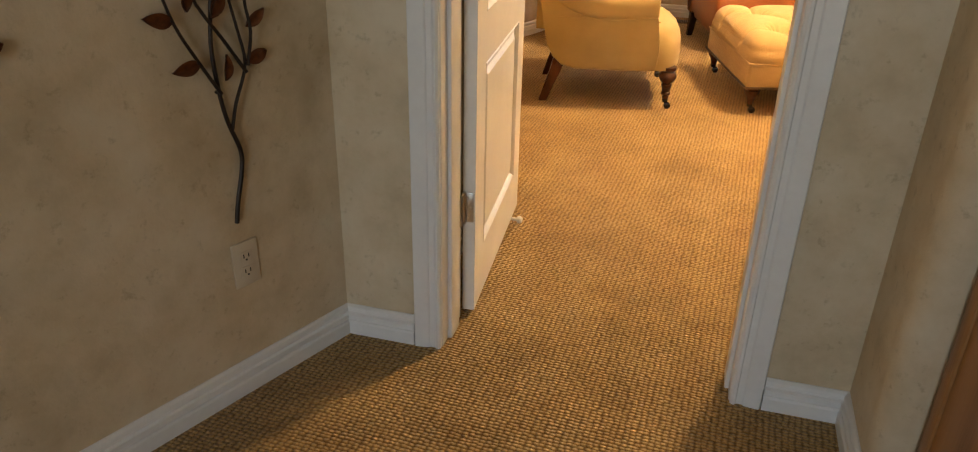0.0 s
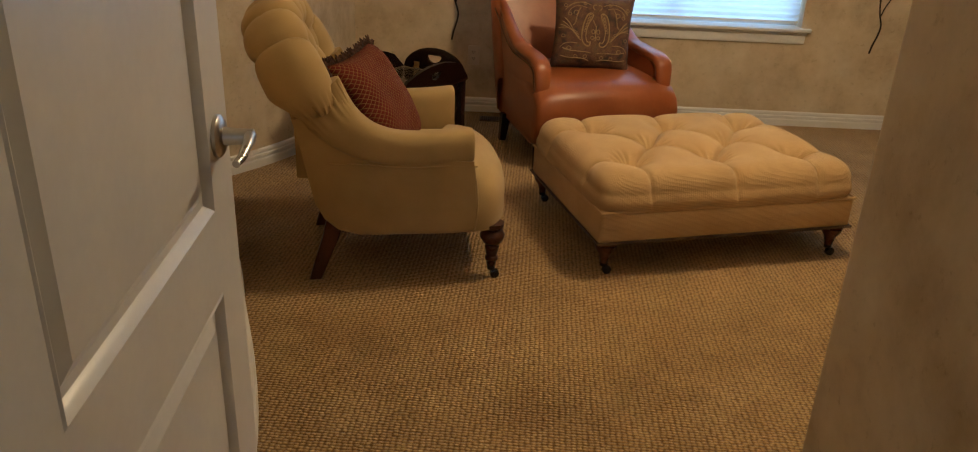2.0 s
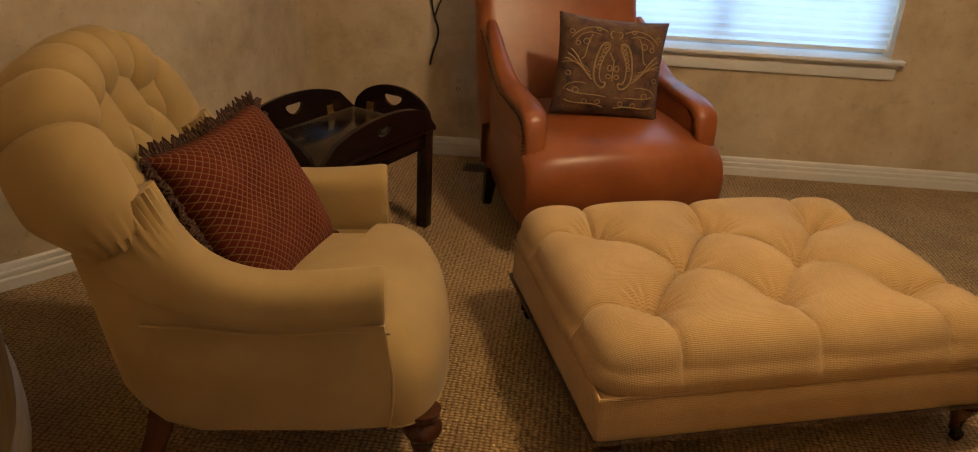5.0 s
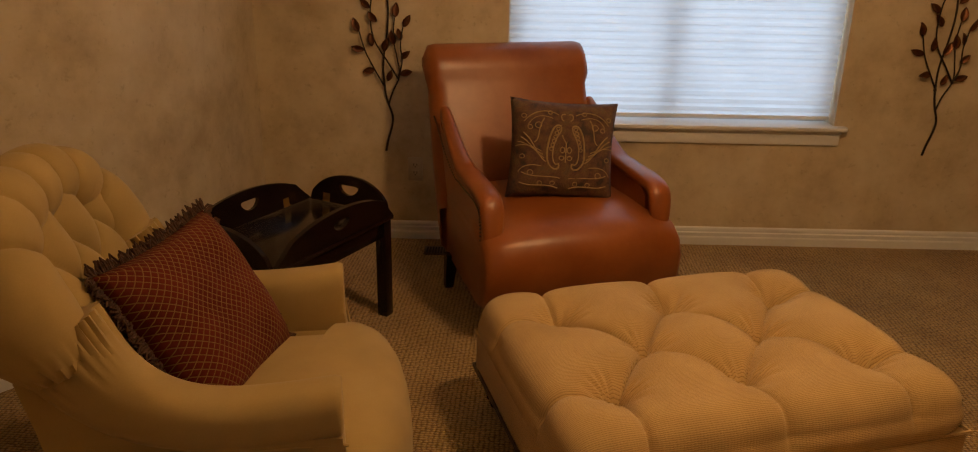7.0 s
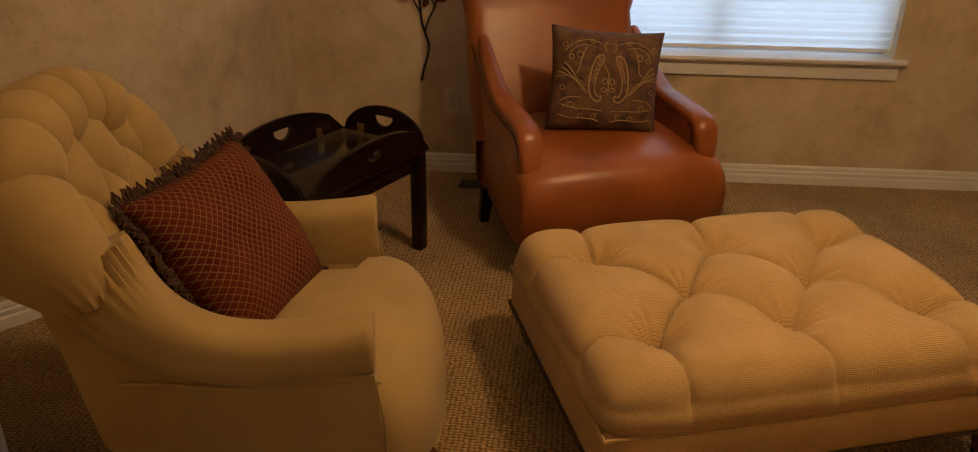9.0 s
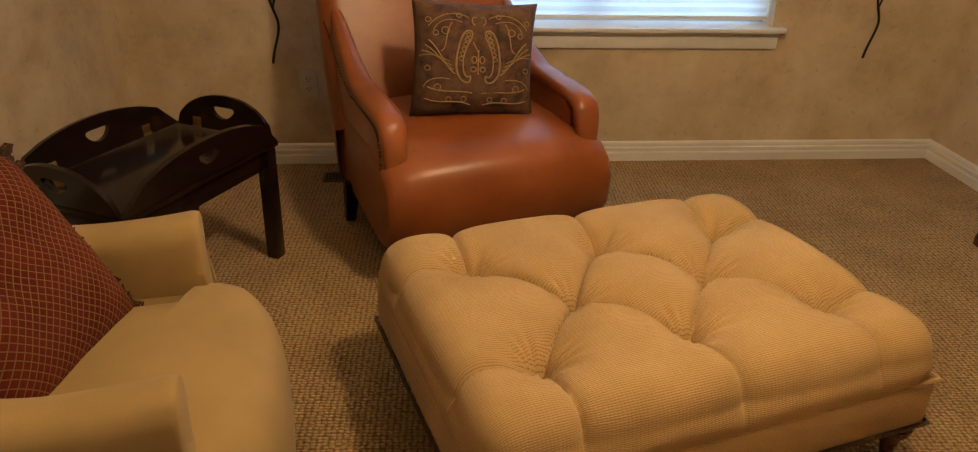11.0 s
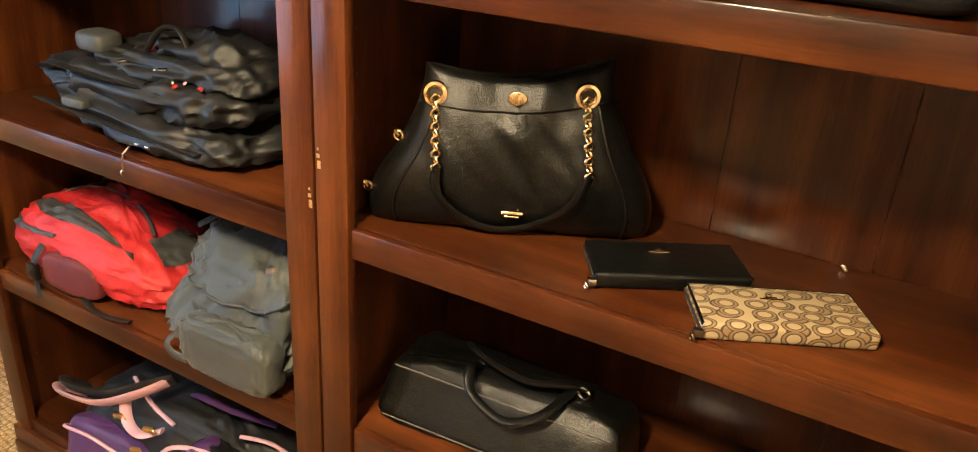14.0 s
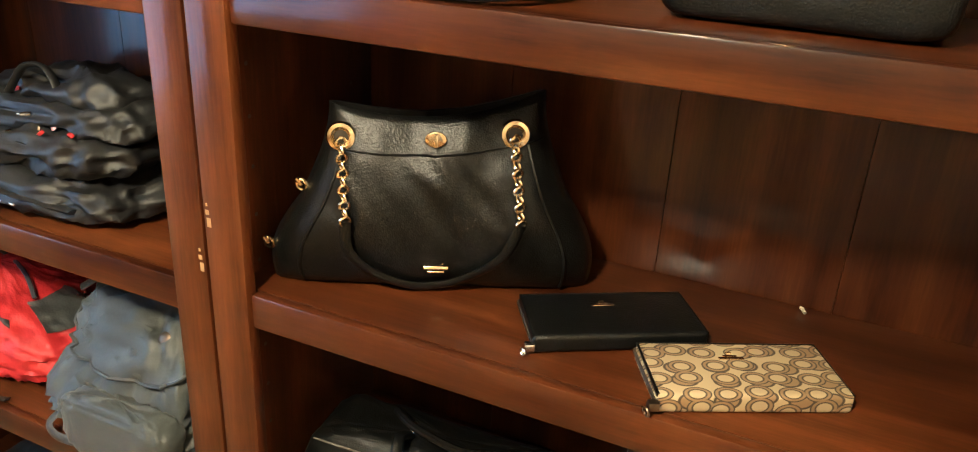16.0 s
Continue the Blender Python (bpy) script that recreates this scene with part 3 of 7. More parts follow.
def bm_soft_patch(bm, a0, a1, lo, hi, args, lift=0.006, n=26, m=12):
    """A panel of cloth lying on a rounded block, between two angles; lo and hi give its lower and upper edge in degrees along it."""
    top, low = [], []
    for i in range(n + 1):
        t = i / n
        a = radians(a0 + (a1 - a0) * t)
        f0, f1 = radians(lo(t)), radians(hi(t))
        fs = [f0 + (f1 - f0) * j / m for j in range(m + 1)]
        top.append([soft_point(a, f, *args, inflate=lift) for f in fs])
        low.append([soft_point(a, f, *args, inflate=-0.004) for f in fs])
    vt, vl = bm_grid(bm, top), bm_grid(bm, low)
    for i in range(n):
        for k in (0, m):
            bm.faces.new((vt[i][k], vt[i + 1][k], vl[i + 1][k], vl[i][k]))
    for j in range(m):
        for k in (0, n):
            bm.faces.new((vt[k][j], vt[k][j + 1], vl[k][j + 1], vl[k][j]))
    return top


def bm_pillow(bm, w, h, t, n=26):
    """A knife-edged cushion in the xy plane, thickness along z."""
    for side in (1, -1):
        rows = []
        for i in range(n + 1):
            u = -1 + 2 * i / n
            row = []
            for j in range(n + 1):
                v = -1 + 2 * j / n
                x = u * w / 2 * (1 - 0.07 * (1 - v * v))
                y = v * h / 2 * (1 - 0.07 * (1 - u * u))
                k = max(0.0, (1 - u ** 4) * (1 - v ** 4)) ** 0.6
                z = side * (t / 2 * k * (1 + 0.10 * noise.noise(Vector((u * 2.2, v * 2.2, side * 3.0)))) + 0.0008)
                row.append((x, y, z))
            rows.append(row)
        bm_grid(bm, rows)
    bmesh.ops.remove_doubles(bm, verts=bm.verts[:], dist=0.0022)


def caster_leg(parent, x, y, top, name="leg", wood=None):
    """Turned wooden leg on a small black caster."""
    bm = bmesh.new()
    h = top
    bm_lathe(bm, [(0.013, 0.05), (0.017, 0.055), (0.018, 0.072), (0.024, 0.077), (0.024, 0.088), (0.019, 0.093), (0.022, 0.48 * h), (0.027, 0.58 * h), (0.022, 0.61 * h), (0.034, 0.66 * h), (0.044, 0.74 * h), (0.045, 0.80 * h), (0.036, 0.87 * h), (0.027, 0.89 * h), (0.038, 0.92 * h), (0.041, h)] if h > 0.19 else
             [(0.013, 0.045), (0.016, 0.05), (0.017, 0.066), (0.020, 0.07), (0.022, 0.085), (0.037, 0.55 * h + 0.03), (0.042, 0.75 * h + 0.02), (0.033, 0.90 * h), (0.043, 0.94 * h), (0.043, h)], n=18)
    leg = part(name, bm, wood or M_TURNED, parent, m=pose(x, y, 0))
    bm = bmesh.new()
    bm_lathe(bm, [(0.006, 0.034), (0.014, 0.036), (0.016, 0.052), (0.012, 0.056)], n=12)
    bm_tube(bm, [(0.0, 0, 0.038), (0.010, 0, 0.030), (0.014, 0, 0.018)], 0.006, 6)
    rows = [[(0.014 + r * math.cos(a), yy, 0.017 + r * math.sin(a)) for a in [2 * math.pi * k / 14 for k in range(14)]] for yy, r in ((-0.011, 0.010), (-0.008, 0.017), (0.008, 0.017), (0.011, 0.010))]
    vs = bm_grid(bm, rows, close_v=True)
    bm.faces.new(vs[0][::-1])
    bm.faces.new(vs[-1])
    part("caster", bm, M_BLACKMETAL, leg, "black metal caster")
    return leg


# ---- door, casing and window ----
def casing(name, x0, x1, face, out, flip):
    """Fluted door casing board on one side of the opening; out is the way it stands off the wall."""
    w = x1 - x0
    prof = [(0, 0), (0, 0.012), (0.006, 0.017), (0.012, 0.017), (0.016, 0.011), (0.030, 0.011), (0.034, 0.015), (0.050, 0.018), (0.066, 0.020), (0.072, 0.020), (w, 0.014), (w, 0)]
    bm = bmesh.new()
    bm_prism(bm, [((x1 - u) if flip else (x0 + u), face + out * d) for u, d in prof], 0.0, OP_H + 0.075)
    return structure(name, bm, M_TRIM, "white fluted door casing", 25)


casing("trim_casing_left", OP_L - 0.078, OP_L - 0.003, DOOR_OUT, -1, True)
casing("trim_casing_right", OP_R + 0.003, OP_R + 0.078, DOOR_OUT, -1, False)
casing("trim_casing_inner_left", OP_L - 0.078, OP_L - 0.003, DOOR_IN, 1, True)
casing("trim_casing_inner_right", OP_R + 0.003, OP_R + 0.078, DOOR_IN, 1, False)
for name, y0, y1 in (("trim_head_out", DOOR_OUT - 0.018, DOOR_OUT), ("trim_head_in", DOOR_IN, DOOR_IN + 0.018)):
    bm = bmesh.new()
    bm_box(bm, (OP_L - 0.003, y0, OP_H + 0.003), (OP_R + 0.003, y1, OP_H + 0.075), 0.003)
    structure(name, bm, M_TRIM, "white door casing over the doorway")
for name, x0, x1 in (("trim_jamb_left", OP_L - 0.018, OP_L), ("trim_jamb_right", OP_R, OP_R + 0.018)):
    bm = bmesh.new()
    bm_box(bm, (x0, DOOR_OUT - 0.002, 0), (x1, DOOR_IN + 0.002, OP_H), 0.002)
    s = 1 if x0 < 0 else -1
    xs = sorted((x1 if s > 0 else x0, (x1 if s > 0 else x0) + s * 0.011))
    bm_box(bm, (xs[0], DOOR_OUT + 0.045, 0), (xs[1], DOOR_IN - 0.040, OP_H - 0.012), 0.002)
    structure(name, bm, M_TRIM, "white door jamb with its stop")
bm = bmesh.new()
bm_box(bm, (OP_L, DOOR_OUT - 0.002, OP_H), (OP_R, DOOR_IN + 0.002, OP_H + 0.018), 0.002)
structure("trim_jamb_head", bm, M_TRIM, "white door jamb head")
bm = bmesh.new()
bm_box(bm, (OP_R - 0.0025, 1.834, 0.935), (OP_R, 1.866, 0.990), 0.001)
bm_box(bm, (OP_R - 0.0030, 1.840, 0.948), (OP_R - 0.0024, 1.856, 0.976))
solid("strike_plate", bm, M_NICKEL, "nickel strike plate set in the door jamb", "strike plate")


def panel_frame(bm, x0, x1, z0, z1, face, sgn, width=0.030):
    """A sunk panel with a sloping moulding: rings going inward."""
    rings = [(0.0, 0.0), (0.004, 0.002), (0.012, -0.004), (0.018, -0.011), (0.030, -0.0115), (0.046, -0.004), (0.052, -0.004)]
    rows = []
    for d, h in rings:
        rows.append([(x0 + d, face + sgn * h, z0 + d), (x1 - d, face + sgn * h, z0 + d), (x1 - d, face + sgn * h, z1 - d), (x0 + d, face + sgn * h, z1 - d)])
    vs = bm_grid(bm, rows, close_v=True)
    bm.faces.new(vs[-1])


def build_door():
    W, T, HH = 0.755, 0.035, 2.015
    door = tagged(new("door_1"), "white painted two-panel door standing open into the room", "door", kind="structure")
    door.matrix_world = pose(-0.437, 1.893, 0.016, 0, 0, 94.3)
    # local x along the leaf from the hinge, y to the hidden side
    bm = bmesh.new()
    holes = ((0.115, W - 0.115, 0.165, 0.715), (0.115, W - 0.115, 0.850, 1.880))
    xs, zs = (0, 0.115, W - 0.115, W), (0, 0.165, 0.715, 0.850, 1.880, HH)
    for y, s in ((0.0, -1), (T, 1)):
        for i in range(3):
            for j in range(5):
                if i == 1 and j in (1, 3):
                    continue
                bm.faces.new([bm.verts.new(p) for p in ((xs[i], y, zs[j]), (xs[i + 1], y, zs[j]), (xs[i + 1], y, zs[j + 1]), (xs[i], y, zs[j + 1]))])
        for x0, x1, z0, z1 in holes:
            panel_frame(bm, x0, x1, z0, z1, y, s)
    for q in (((0, 0, 0), (0, T, 0), (0, T, HH), (0, 0, HH)), ((W, 0, 0), (W, T, 0), (W, T, HH), (W, 0, HH)), ((0, 0, 0), (W, 0, 0), (W, T, 0), (0, T, 0)), ((0, 0, HH), (W, 0, HH), (W, T, HH), (0, T, HH))):
        bm.faces.new([bm.verts.new(p) for p in q])
    bmesh.ops.remove_doubles(bm, verts=bm.verts[:], dist=0.0004)
    leaf = part("leaf", bm, M_TRIM, door, angle=20)
    for z in (0.335, 1.115, 1.80):
        bm = bmesh.new()
        bm_box(bm, (-0.0025, 0.004, z - 0.045), (0.0, 0.033, z + 0.045), 0.001)
        bm_tube(bm, [(-0.007, T - 0.003, z - 0.047), (-0.007, T - 0.003, z + 0.047)], 0.0065, 10)
        bm_box(bm, (-0.044, T - 0.0035, z - 0.045), (-0.008, T - 0.0005, z + 0.045), 0.001)
        for dz, dy in ((-0.032, 0.022), (0.0, 0.012), (0.032, 0.022)):
            bm_tube(bm, [(-0.0025, dy, z + dz), (-0.0042, dy, z + dz)], 0.0042, 10)
        part("hinge", bm, M_NICKEL, door, "satin nickel butt hinge")
    zk = 0.956
    bm = bmesh.new()
    rows = [[(W - 0.066 + r * math.cos(a), y, zk + r * math.sin(a)) for a in [2 * math.pi * k / 24 for k in range(24)]] for r, y in ((0.033, 0.0), (0.033, -0.006), (0.028, -0.010), (0.014, -0.012), (0.012, -0.050), (0.0125, -0.056), (0.006, -0.058))]
    vs = bm_grid(bm, rows, close_v=True)
    bm.faces.new(vs[-1])
    handle = part("door_handle", bm, M_NICKEL, door, "satin nickel lever handle")
    bm = bmesh.new()
    bm_tube(bm, [(W - 0.062, -0.050, zk), (W - 0.080, -0.053, zk + 0.004), (W - 0.105, -0.055, zk - 0.001), (W - 0.135, -0.053, zk - 0.010), (W - 0.160, -0.050, zk - 0.012)], 0.0095, 10, taper=0.6)
    part("lever", bm, M_NICKEL, handle)
    bm = bmesh.new()
    bm_box(bm, (W - 0.001, 0.006, zk - 0.028), (W + 0.0012, 0.029, zk + 0.028), 0.0005)
    bm_box(bm, (W + 0.001, 0.011, zk - 0.009), (W + 0.010, 0.024, zk + 0.009), 0.002)
    part("latch", bm, M_NICKEL, door)
    return door


build_door()
bm = bmesh.new()
bm_lathe(bm, [(0.011, 0), (0.012, 0.005), (0.006, 0.008), (0.006, 0.052), (0.011, 0.055), (0.013, 0.066), (0.009, 0.072)], n=14)
solid("door_stop", bm, M_WHITEPLASTIC, "white rubber-tipped door stop low by the open door", "door stop", m=pose(-0.515, 2.52, 0.0165, 0, 90, 0))


def build_window():
    x0, x1, z0, z1 = WIN
    win = tagged(new("window_1"), "white vinyl window in a plaster reveal", "window", kind="structure")
    win.matrix_world = pose(0, 0, 0)
    y = BACK + 0.115
    bm = bmesh.new()
    for lo, hi in (((x0, y, z0), (x0 + 0.05, y + 0.04, z1)), ((x1 - 0.05, y, z0), (x1, y + 0.04, z1)), ((x0 + 0.05, y, z0), (x1 - 0.05, y + 0.04, z0 + 0.05)), ((x0 + 0.05, y, z1 - 0.05), (x1 - 0.05, y + 0.04, z1)), (((x0 + x1) / 2 - 0.03, y, z0 + 0.05), ((x0 + x1) / 2 + 0.03, y + 0.04, z1 - 0.05))):
        bm_box(bm, lo, hi, 0.004)
    part("window_frame", bm, M_TRIM, win)
    bm = bmesh.new()
    bm_prism(bm, [(x0 - 0.045, BACK - 0.048), (x1 + 0.045, BACK - 0.048), (x1 + 0.052, BACK - 0.040), (x1 + 0.052, BACK - 0.0005), (x1 - 0.001, BACK - 0.0005), (x1 - 0.001, BACK + 0.113), (x0 + 0.001, BACK + 0.113), (x0 + 0.001, BACK - 0.0005), (x0 - 0.052, BACK - 0.0005), (x0 - 0.052, BACK - 0.040)], z0 + 0.001, z0 + 0.021)
    bmesh.ops.bevel(bm, geom=[e for e in bm.edges if all(v.co.y < BACK - 0.03 for v in e.verts)], offset=0.006, segments=2, affect="EDGES", profile=0.5)
    sill = part("window_sill", bm, M_TRIM, win, "white painted window sill")
    bm = bmesh.new()
    bm_box(bm, (x0 - 0.035, BACK - 0.022, z0 - 0.018), (x1 + 0.035, BACK - 0.0005, z0 + 0.0005), 0.005)
    bm_box(bm, (x0 - 0.030, BACK - 0.015, z0 - 0.072), (x1 + 0.030, BACK - 0.0005, z0 - 0.018), 0.005)
    part("apron", bm, M_TRIM, sill)
    # pleated cellular shade
    shade = thing("pleated_shade", "white pleated cellular shade lowered over the window", "window shade")
    bm = bmesh.new()
    n, zb, zt, yb = 36, z0 + 0.055, z1 - 0.045, BACK + 0.062
    step = (zt - zb) / n
    rows = []
    for i in range(2 * n + 1):
        d = 0.012 if i % 2 else -0.002
        rows.append([(x0 + 0.007 + 0.002 * (i % 2), yb - d, zb + step * i / 2), (x1 - 0.007 - 0.002 * (i % 2), yb - d, zb + step * i / 2)])
    bm_grid(bm, rows)
    part("fabric", bm, M_SHADE, shade, angle=10)
    bm = bmesh.new()
    bm_box(bm, (x0 + 0.006, yb - 0.012, zb - 0.016), (x1 - 0.006, yb + 0.014, zb), 0.003)
    part("bottom_rail", bm, M_WHITEPLASTIC, shade, "white bottom rail")
    bm = bmesh.new()
    bm_box(bm, (x0 + 0.004, yb - 0.016, zt), (x1 - 0.004, yb + 0.022, z1 - 0.001), 0.003)
    part("head_rail", bm, M_WHITEPLASTIC, shade)


build_window()


def outlet(label, m):
    """Wall plate with two sockets; local x across, z up, y into the wall."""
    o = thing("wall_outlet", label, "outlet", m, "wall outlets")
    bm = bmesh.new()
    bm_box(bm, (-0.036, -0.006, -0.059), (0.036, 0.0, 0.059), 0.004)
    plate = part("plate", bm, M_PLATE, o)
    for dz in (-0.02, 0.02):
        bm = bmesh.new()
        bm_box(bm, (-0.017, -0.0075, dz - 0.0145), (0.017, -0.005, dz + 0.0145), 0.001)
        sock = part("socket", bm, M_PLATE, plate)
        bm = bmesh.new()
        for dx in (-0.007, 0.007):
            bm_box(bm, (dx - 0.0014, -0.0082, dz - 0.002), (dx + 0.0014, -0.0070, dz + 0.008))
        bm_tube(bm, [(0, -0.0082, dz - 0.008), (0, -0.0070, dz - 0.008)], 0.0026, 8)
        part("slots", bm, M_SLOT, plate)
    return o


outlet("almond wall outlet on the back wall", pose(-0.218, BACK, 0.355))
outlet("almond wall outlet beside the bookcase", pose(RIGHT, 6.00, 0.39, 0, 0, -90))
outlet("almond wall plate beside the bookcase", pose(RIGHT, 5.90, 0.39, 0, 0, -90))
HALL_ANG = math.degrees(math.atan2(1.452, 0.593))
outlet("almond wall outlet under the metal branch", pose(-0.757 - 0.308 * 0.378, DOOR_OUT - 0.308 * 0.926, 0.352, 0, 0, HALL_ANG))

# floor register by the back wall
reg = thing("floor_register", "grey slotted floor register in the carpet", "floor vent", pose(-0.093, 6.19, 0, 0, 0, 0))
bm = bmesh.new()
bm_box(bm, (-0.07, -0.050, 0.0), (0.07, 0.050, 0.006), 0.002)
part("frame", bm, M_DARKMETAL, reg)
for k in range(9):
    bm = bmesh.new()
    bm_box(bm, (-0.058 + k * 0.0135, -0.036, 0.005), (-0.050 + k * 0.0135, 0.036, 0.0085))
    part("slat", bm, M_SLOT, reg)


# ---- metal branches on the walls ----
def leaf_mesh(l, w):
    bm = bmesh.new()
    rows = []
    for i in range(9):
        t = i / 8
        k = w / 2 * math.sin(math.pi * t ** 0.85) ** 0.8 + 0.0006
        z = 0.006 * math.sin(math.pi * t)
        rows.append([(-k, t * l, z + 0.005), (-k * 0.5, t * l, z + 0.001), (0, t * l, z - 0.001), (k * 0.5, t * l, z + 0.001), (k, t * l, z + 0.005)])
    top = bm_grid(bm, rows)
    low = bm_grid(bm, [[(x, y, z - 0.0014) for x, y, z in r] for r in rows])
    for i in range(8):
        bm.faces.new((top[i][0], top[i + 1][0], low[i + 1][0], low[i][0]))
        bm.faces.new((top[i][4], low[i][4], low[i + 1][4], top[i + 1][4]))
    return finish("leaf", bm, M_LEAF)


LEAF = leaf_mesh(0.062, 0.030)
STEMS = (
    ((0.0, 0.0), (0.010, 0.05), (0.030, 0.12), (0.034, 0.17), (0.012, 0.24), (0.0, 0.31), (-0.004, 0.42), (0.016, 0.55), (0.022, 0.68), (0.0, 0.82), (-0.02, 0.95)),
    ((0.018, 0.225), (0.035, 0.28), (0.070, 0.36), (0.060, 0.44), (0.045, 0.53), (0.052, 0.62)),
    ((0.000, 0.31), (-0.045, 0.39), (-0.085, 0.47), (-0.110, 0.56)),
    ((0.066, 0.345), (0.02, 0.42), (-0.045, 0.53), (-0.055, 0.66), (-0.03, 0.78)),
    ((0.068, 0.36), (0.085, 0.43), (0.078, 0.50), (0.090, 0.58)),
)
LEAVES = ((-0.040, 0.385, 100, 1), (-0.088, 0.475, 75, 1), (-0.112, 0.555, 20, 1.1), (0.015, 0.335, -20, 0.9), (0.070, 0.365, -75, 1), (0.080, 0.44, -50, 0.9), (0.050, 0.50, 8, 1.1),
          (0.080, 0.52, 15, 0.9), (-0.055, 0.49, 5, 1), (0.0, 0.47, -25, 1.1), (0.055, 0.62, -5, 1.1), (-0.03, 0.60, 35, 1), (0.092, 0.58, -30, 1), (-0.056, 0.66, 50, 1), (0.024, 0.70, -45, 1), (0.0, 0.82, 40, 1), (-0.03, 0.78, -60, 1), (-0.02, 0.95, 5, 1.1))


def branch(label, m, flip=1, seed=1):
    """Iron stems with burnished leaves, flat against a wall; local x across, z up, -y off the wall."""
    rnd = random.Random(seed)
    o = thing("metal_branch", label, "wall art", m, "metal branches on the walls")
    for k, st in enumerate(STEMS):
        pts = [(flip * x, -0.012 - 0.004 * k, z) for x, z in st]
        fine = []
        for i in range(len(pts) - 1):
            p0, p1 = Vector(pts[max(0, i - 1)]), Vector(pts[i])
            p2, p3 = Vector(pts[i + 1]), Vector(pts[min(len(pts) - 1, i + 2)])
            for j in range(4):
                t = j / 4
                fine.append(0.5 * (2 * p1 + (p2 - p0) * t + (2 * p0 - 5 * p1 + 4 * p2 - p3) * t * t + (3 * p1 - p0 - 3 * p2 + p3) * t ** 3))
        fine.append(Vector(pts[-1]))
        bm = bmesh.new()
        bm_tube(bm, fine, 0.0055 if k == 0 else 0.0042, 8, taper=0.7)
        part("stem", bm, M_IRON, o)
    for x, z, a, s in LEAVES:
        ob = new("leaf", LEAF)
        ob.parent = o
        ob.matrix_local = pose(flip * x, -0.018, z) @ pose(0, 0, 0, 90, 0, 0) @ pose(0, 0, 0, rnd.uniform(-12, 12), rnd.uniform(-18, 18), flip * a) @ Matrix.Scale(s, 4)
    bm = bmesh.new()
    bm_tube(bm, [(0.0, -0.012, 0.31), (0.0, 0.0, 0.31)], 0.004, 8)
    part("wall_stud", bm, M_IRON, o)
    return o


branch("bronzed metal branch with dark leaves beside the window", pose(-0.355, BACK, 0.445), 1, 1)
branch("bronzed metal branch with copper leaves by the corner", pose(2.200, BACK, 0.475), 1, 2)


def hall_pose(s, z):
    return pose(-0.757 - s * 0.378, DOOR_OUT - s * 0.926, z, 0, 0, HALL_ANG)


branch("bronzed metal branch with copper leaves on the hall wall", hall_pose(0.323, 0.469), 1, 3)
branch("bronzed metal branch on the slanting hall wall", hall_pose(0.87, 0.469), -1, 4)

# honey oak cabinet at the hall corner
cab = thing("oak_cabinet", "honey oak cabinet with a raised-panel door in the hall", "cabinet", pose(0.655, 1.02, 0))
bm = bmesh.new()
bm_box(bm, (0.0, 0.0, 0.0), (0.5, 0.418, 0.86), 0.003)
part("body", bm, M_OAK, cab)
bm = bmesh.new()
bm_box(bm, (-0.006, 0.36, 0.03), (0.004, 0.405, 0.83), 0.004)
bm_box(bm, (-0.006, 0.02, 0.03), (0.004, 0.065, 0.83), 0.004)
bm_box(bm, (-0.006, 0.066, 0.03), (0.004, 0.359, 0.075), 0.004)
bm_box(bm, (-0.006, 0.066, 0.785), (0.004, 0.359, 0.83), 0.004)
part("door", bm, M_OAK, cab)
bm = bmesh.new()
bm_box(bm, (-0.02, -0.02, 0.861), (0.5, 0.418, 0.895), 0.006)
part("top", bm, M_OAK, cab)


# ceiling light over the room: a canopy with a short stem and a bare globe bulb
o = thing("ceiling_light", "small brass ceiling light with its bulb switched on", "ceiling light", pose(1.00, 4.22, H))
bm = bmesh.new()
bm_lathe(bm, [(0.018, -0.075), (0.022, -0.070), (0.024, -0.040), (0.060, -0.022), (0.066, -0.004), (0.066, -0.0005)], n=24)
part("canopy", bm, M_BRASS, o)
bm = bmesh.new()
bm_lathe(bm, [(0.006, -0.145), (0.022, -0.138), (0.030, -0.120), (0.026, -0.100), (0.014, -0.084), (0.014, -0.075)], n=18)
part("globe_bulb", bm, M_BULB, o, "glowing globe bulb")
# added window frame round the hall fill lamp; no window is known there
win = tagged(new("added_window"), "added, unseen white window frame round the hall fill lamp", "window", kind="structure")
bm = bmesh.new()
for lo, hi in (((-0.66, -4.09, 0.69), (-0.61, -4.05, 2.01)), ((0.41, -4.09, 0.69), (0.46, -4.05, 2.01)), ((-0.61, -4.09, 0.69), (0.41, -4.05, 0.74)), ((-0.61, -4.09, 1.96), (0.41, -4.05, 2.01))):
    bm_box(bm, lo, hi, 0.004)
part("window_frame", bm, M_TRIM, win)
# ---- ottoman ----
def tuft(x, y, x0, y0, a, b, nx, ny):
    """1 on the puffs, 0 in the creases and buttons of a diamond-tufted top."""
    cx, cy = min(max(x, x0), x0 + a * nx), min(max(y, y0), y0 + b * ny)
    s, t = (cx - x0) / a + (cy - y0) / (2 * b), (cx - x0) / a - (cy - y0) / (2 * b)
    return (abs(math.sin(math.pi * s)) * abs(math.sin(math.pi * t))) ** 0.30


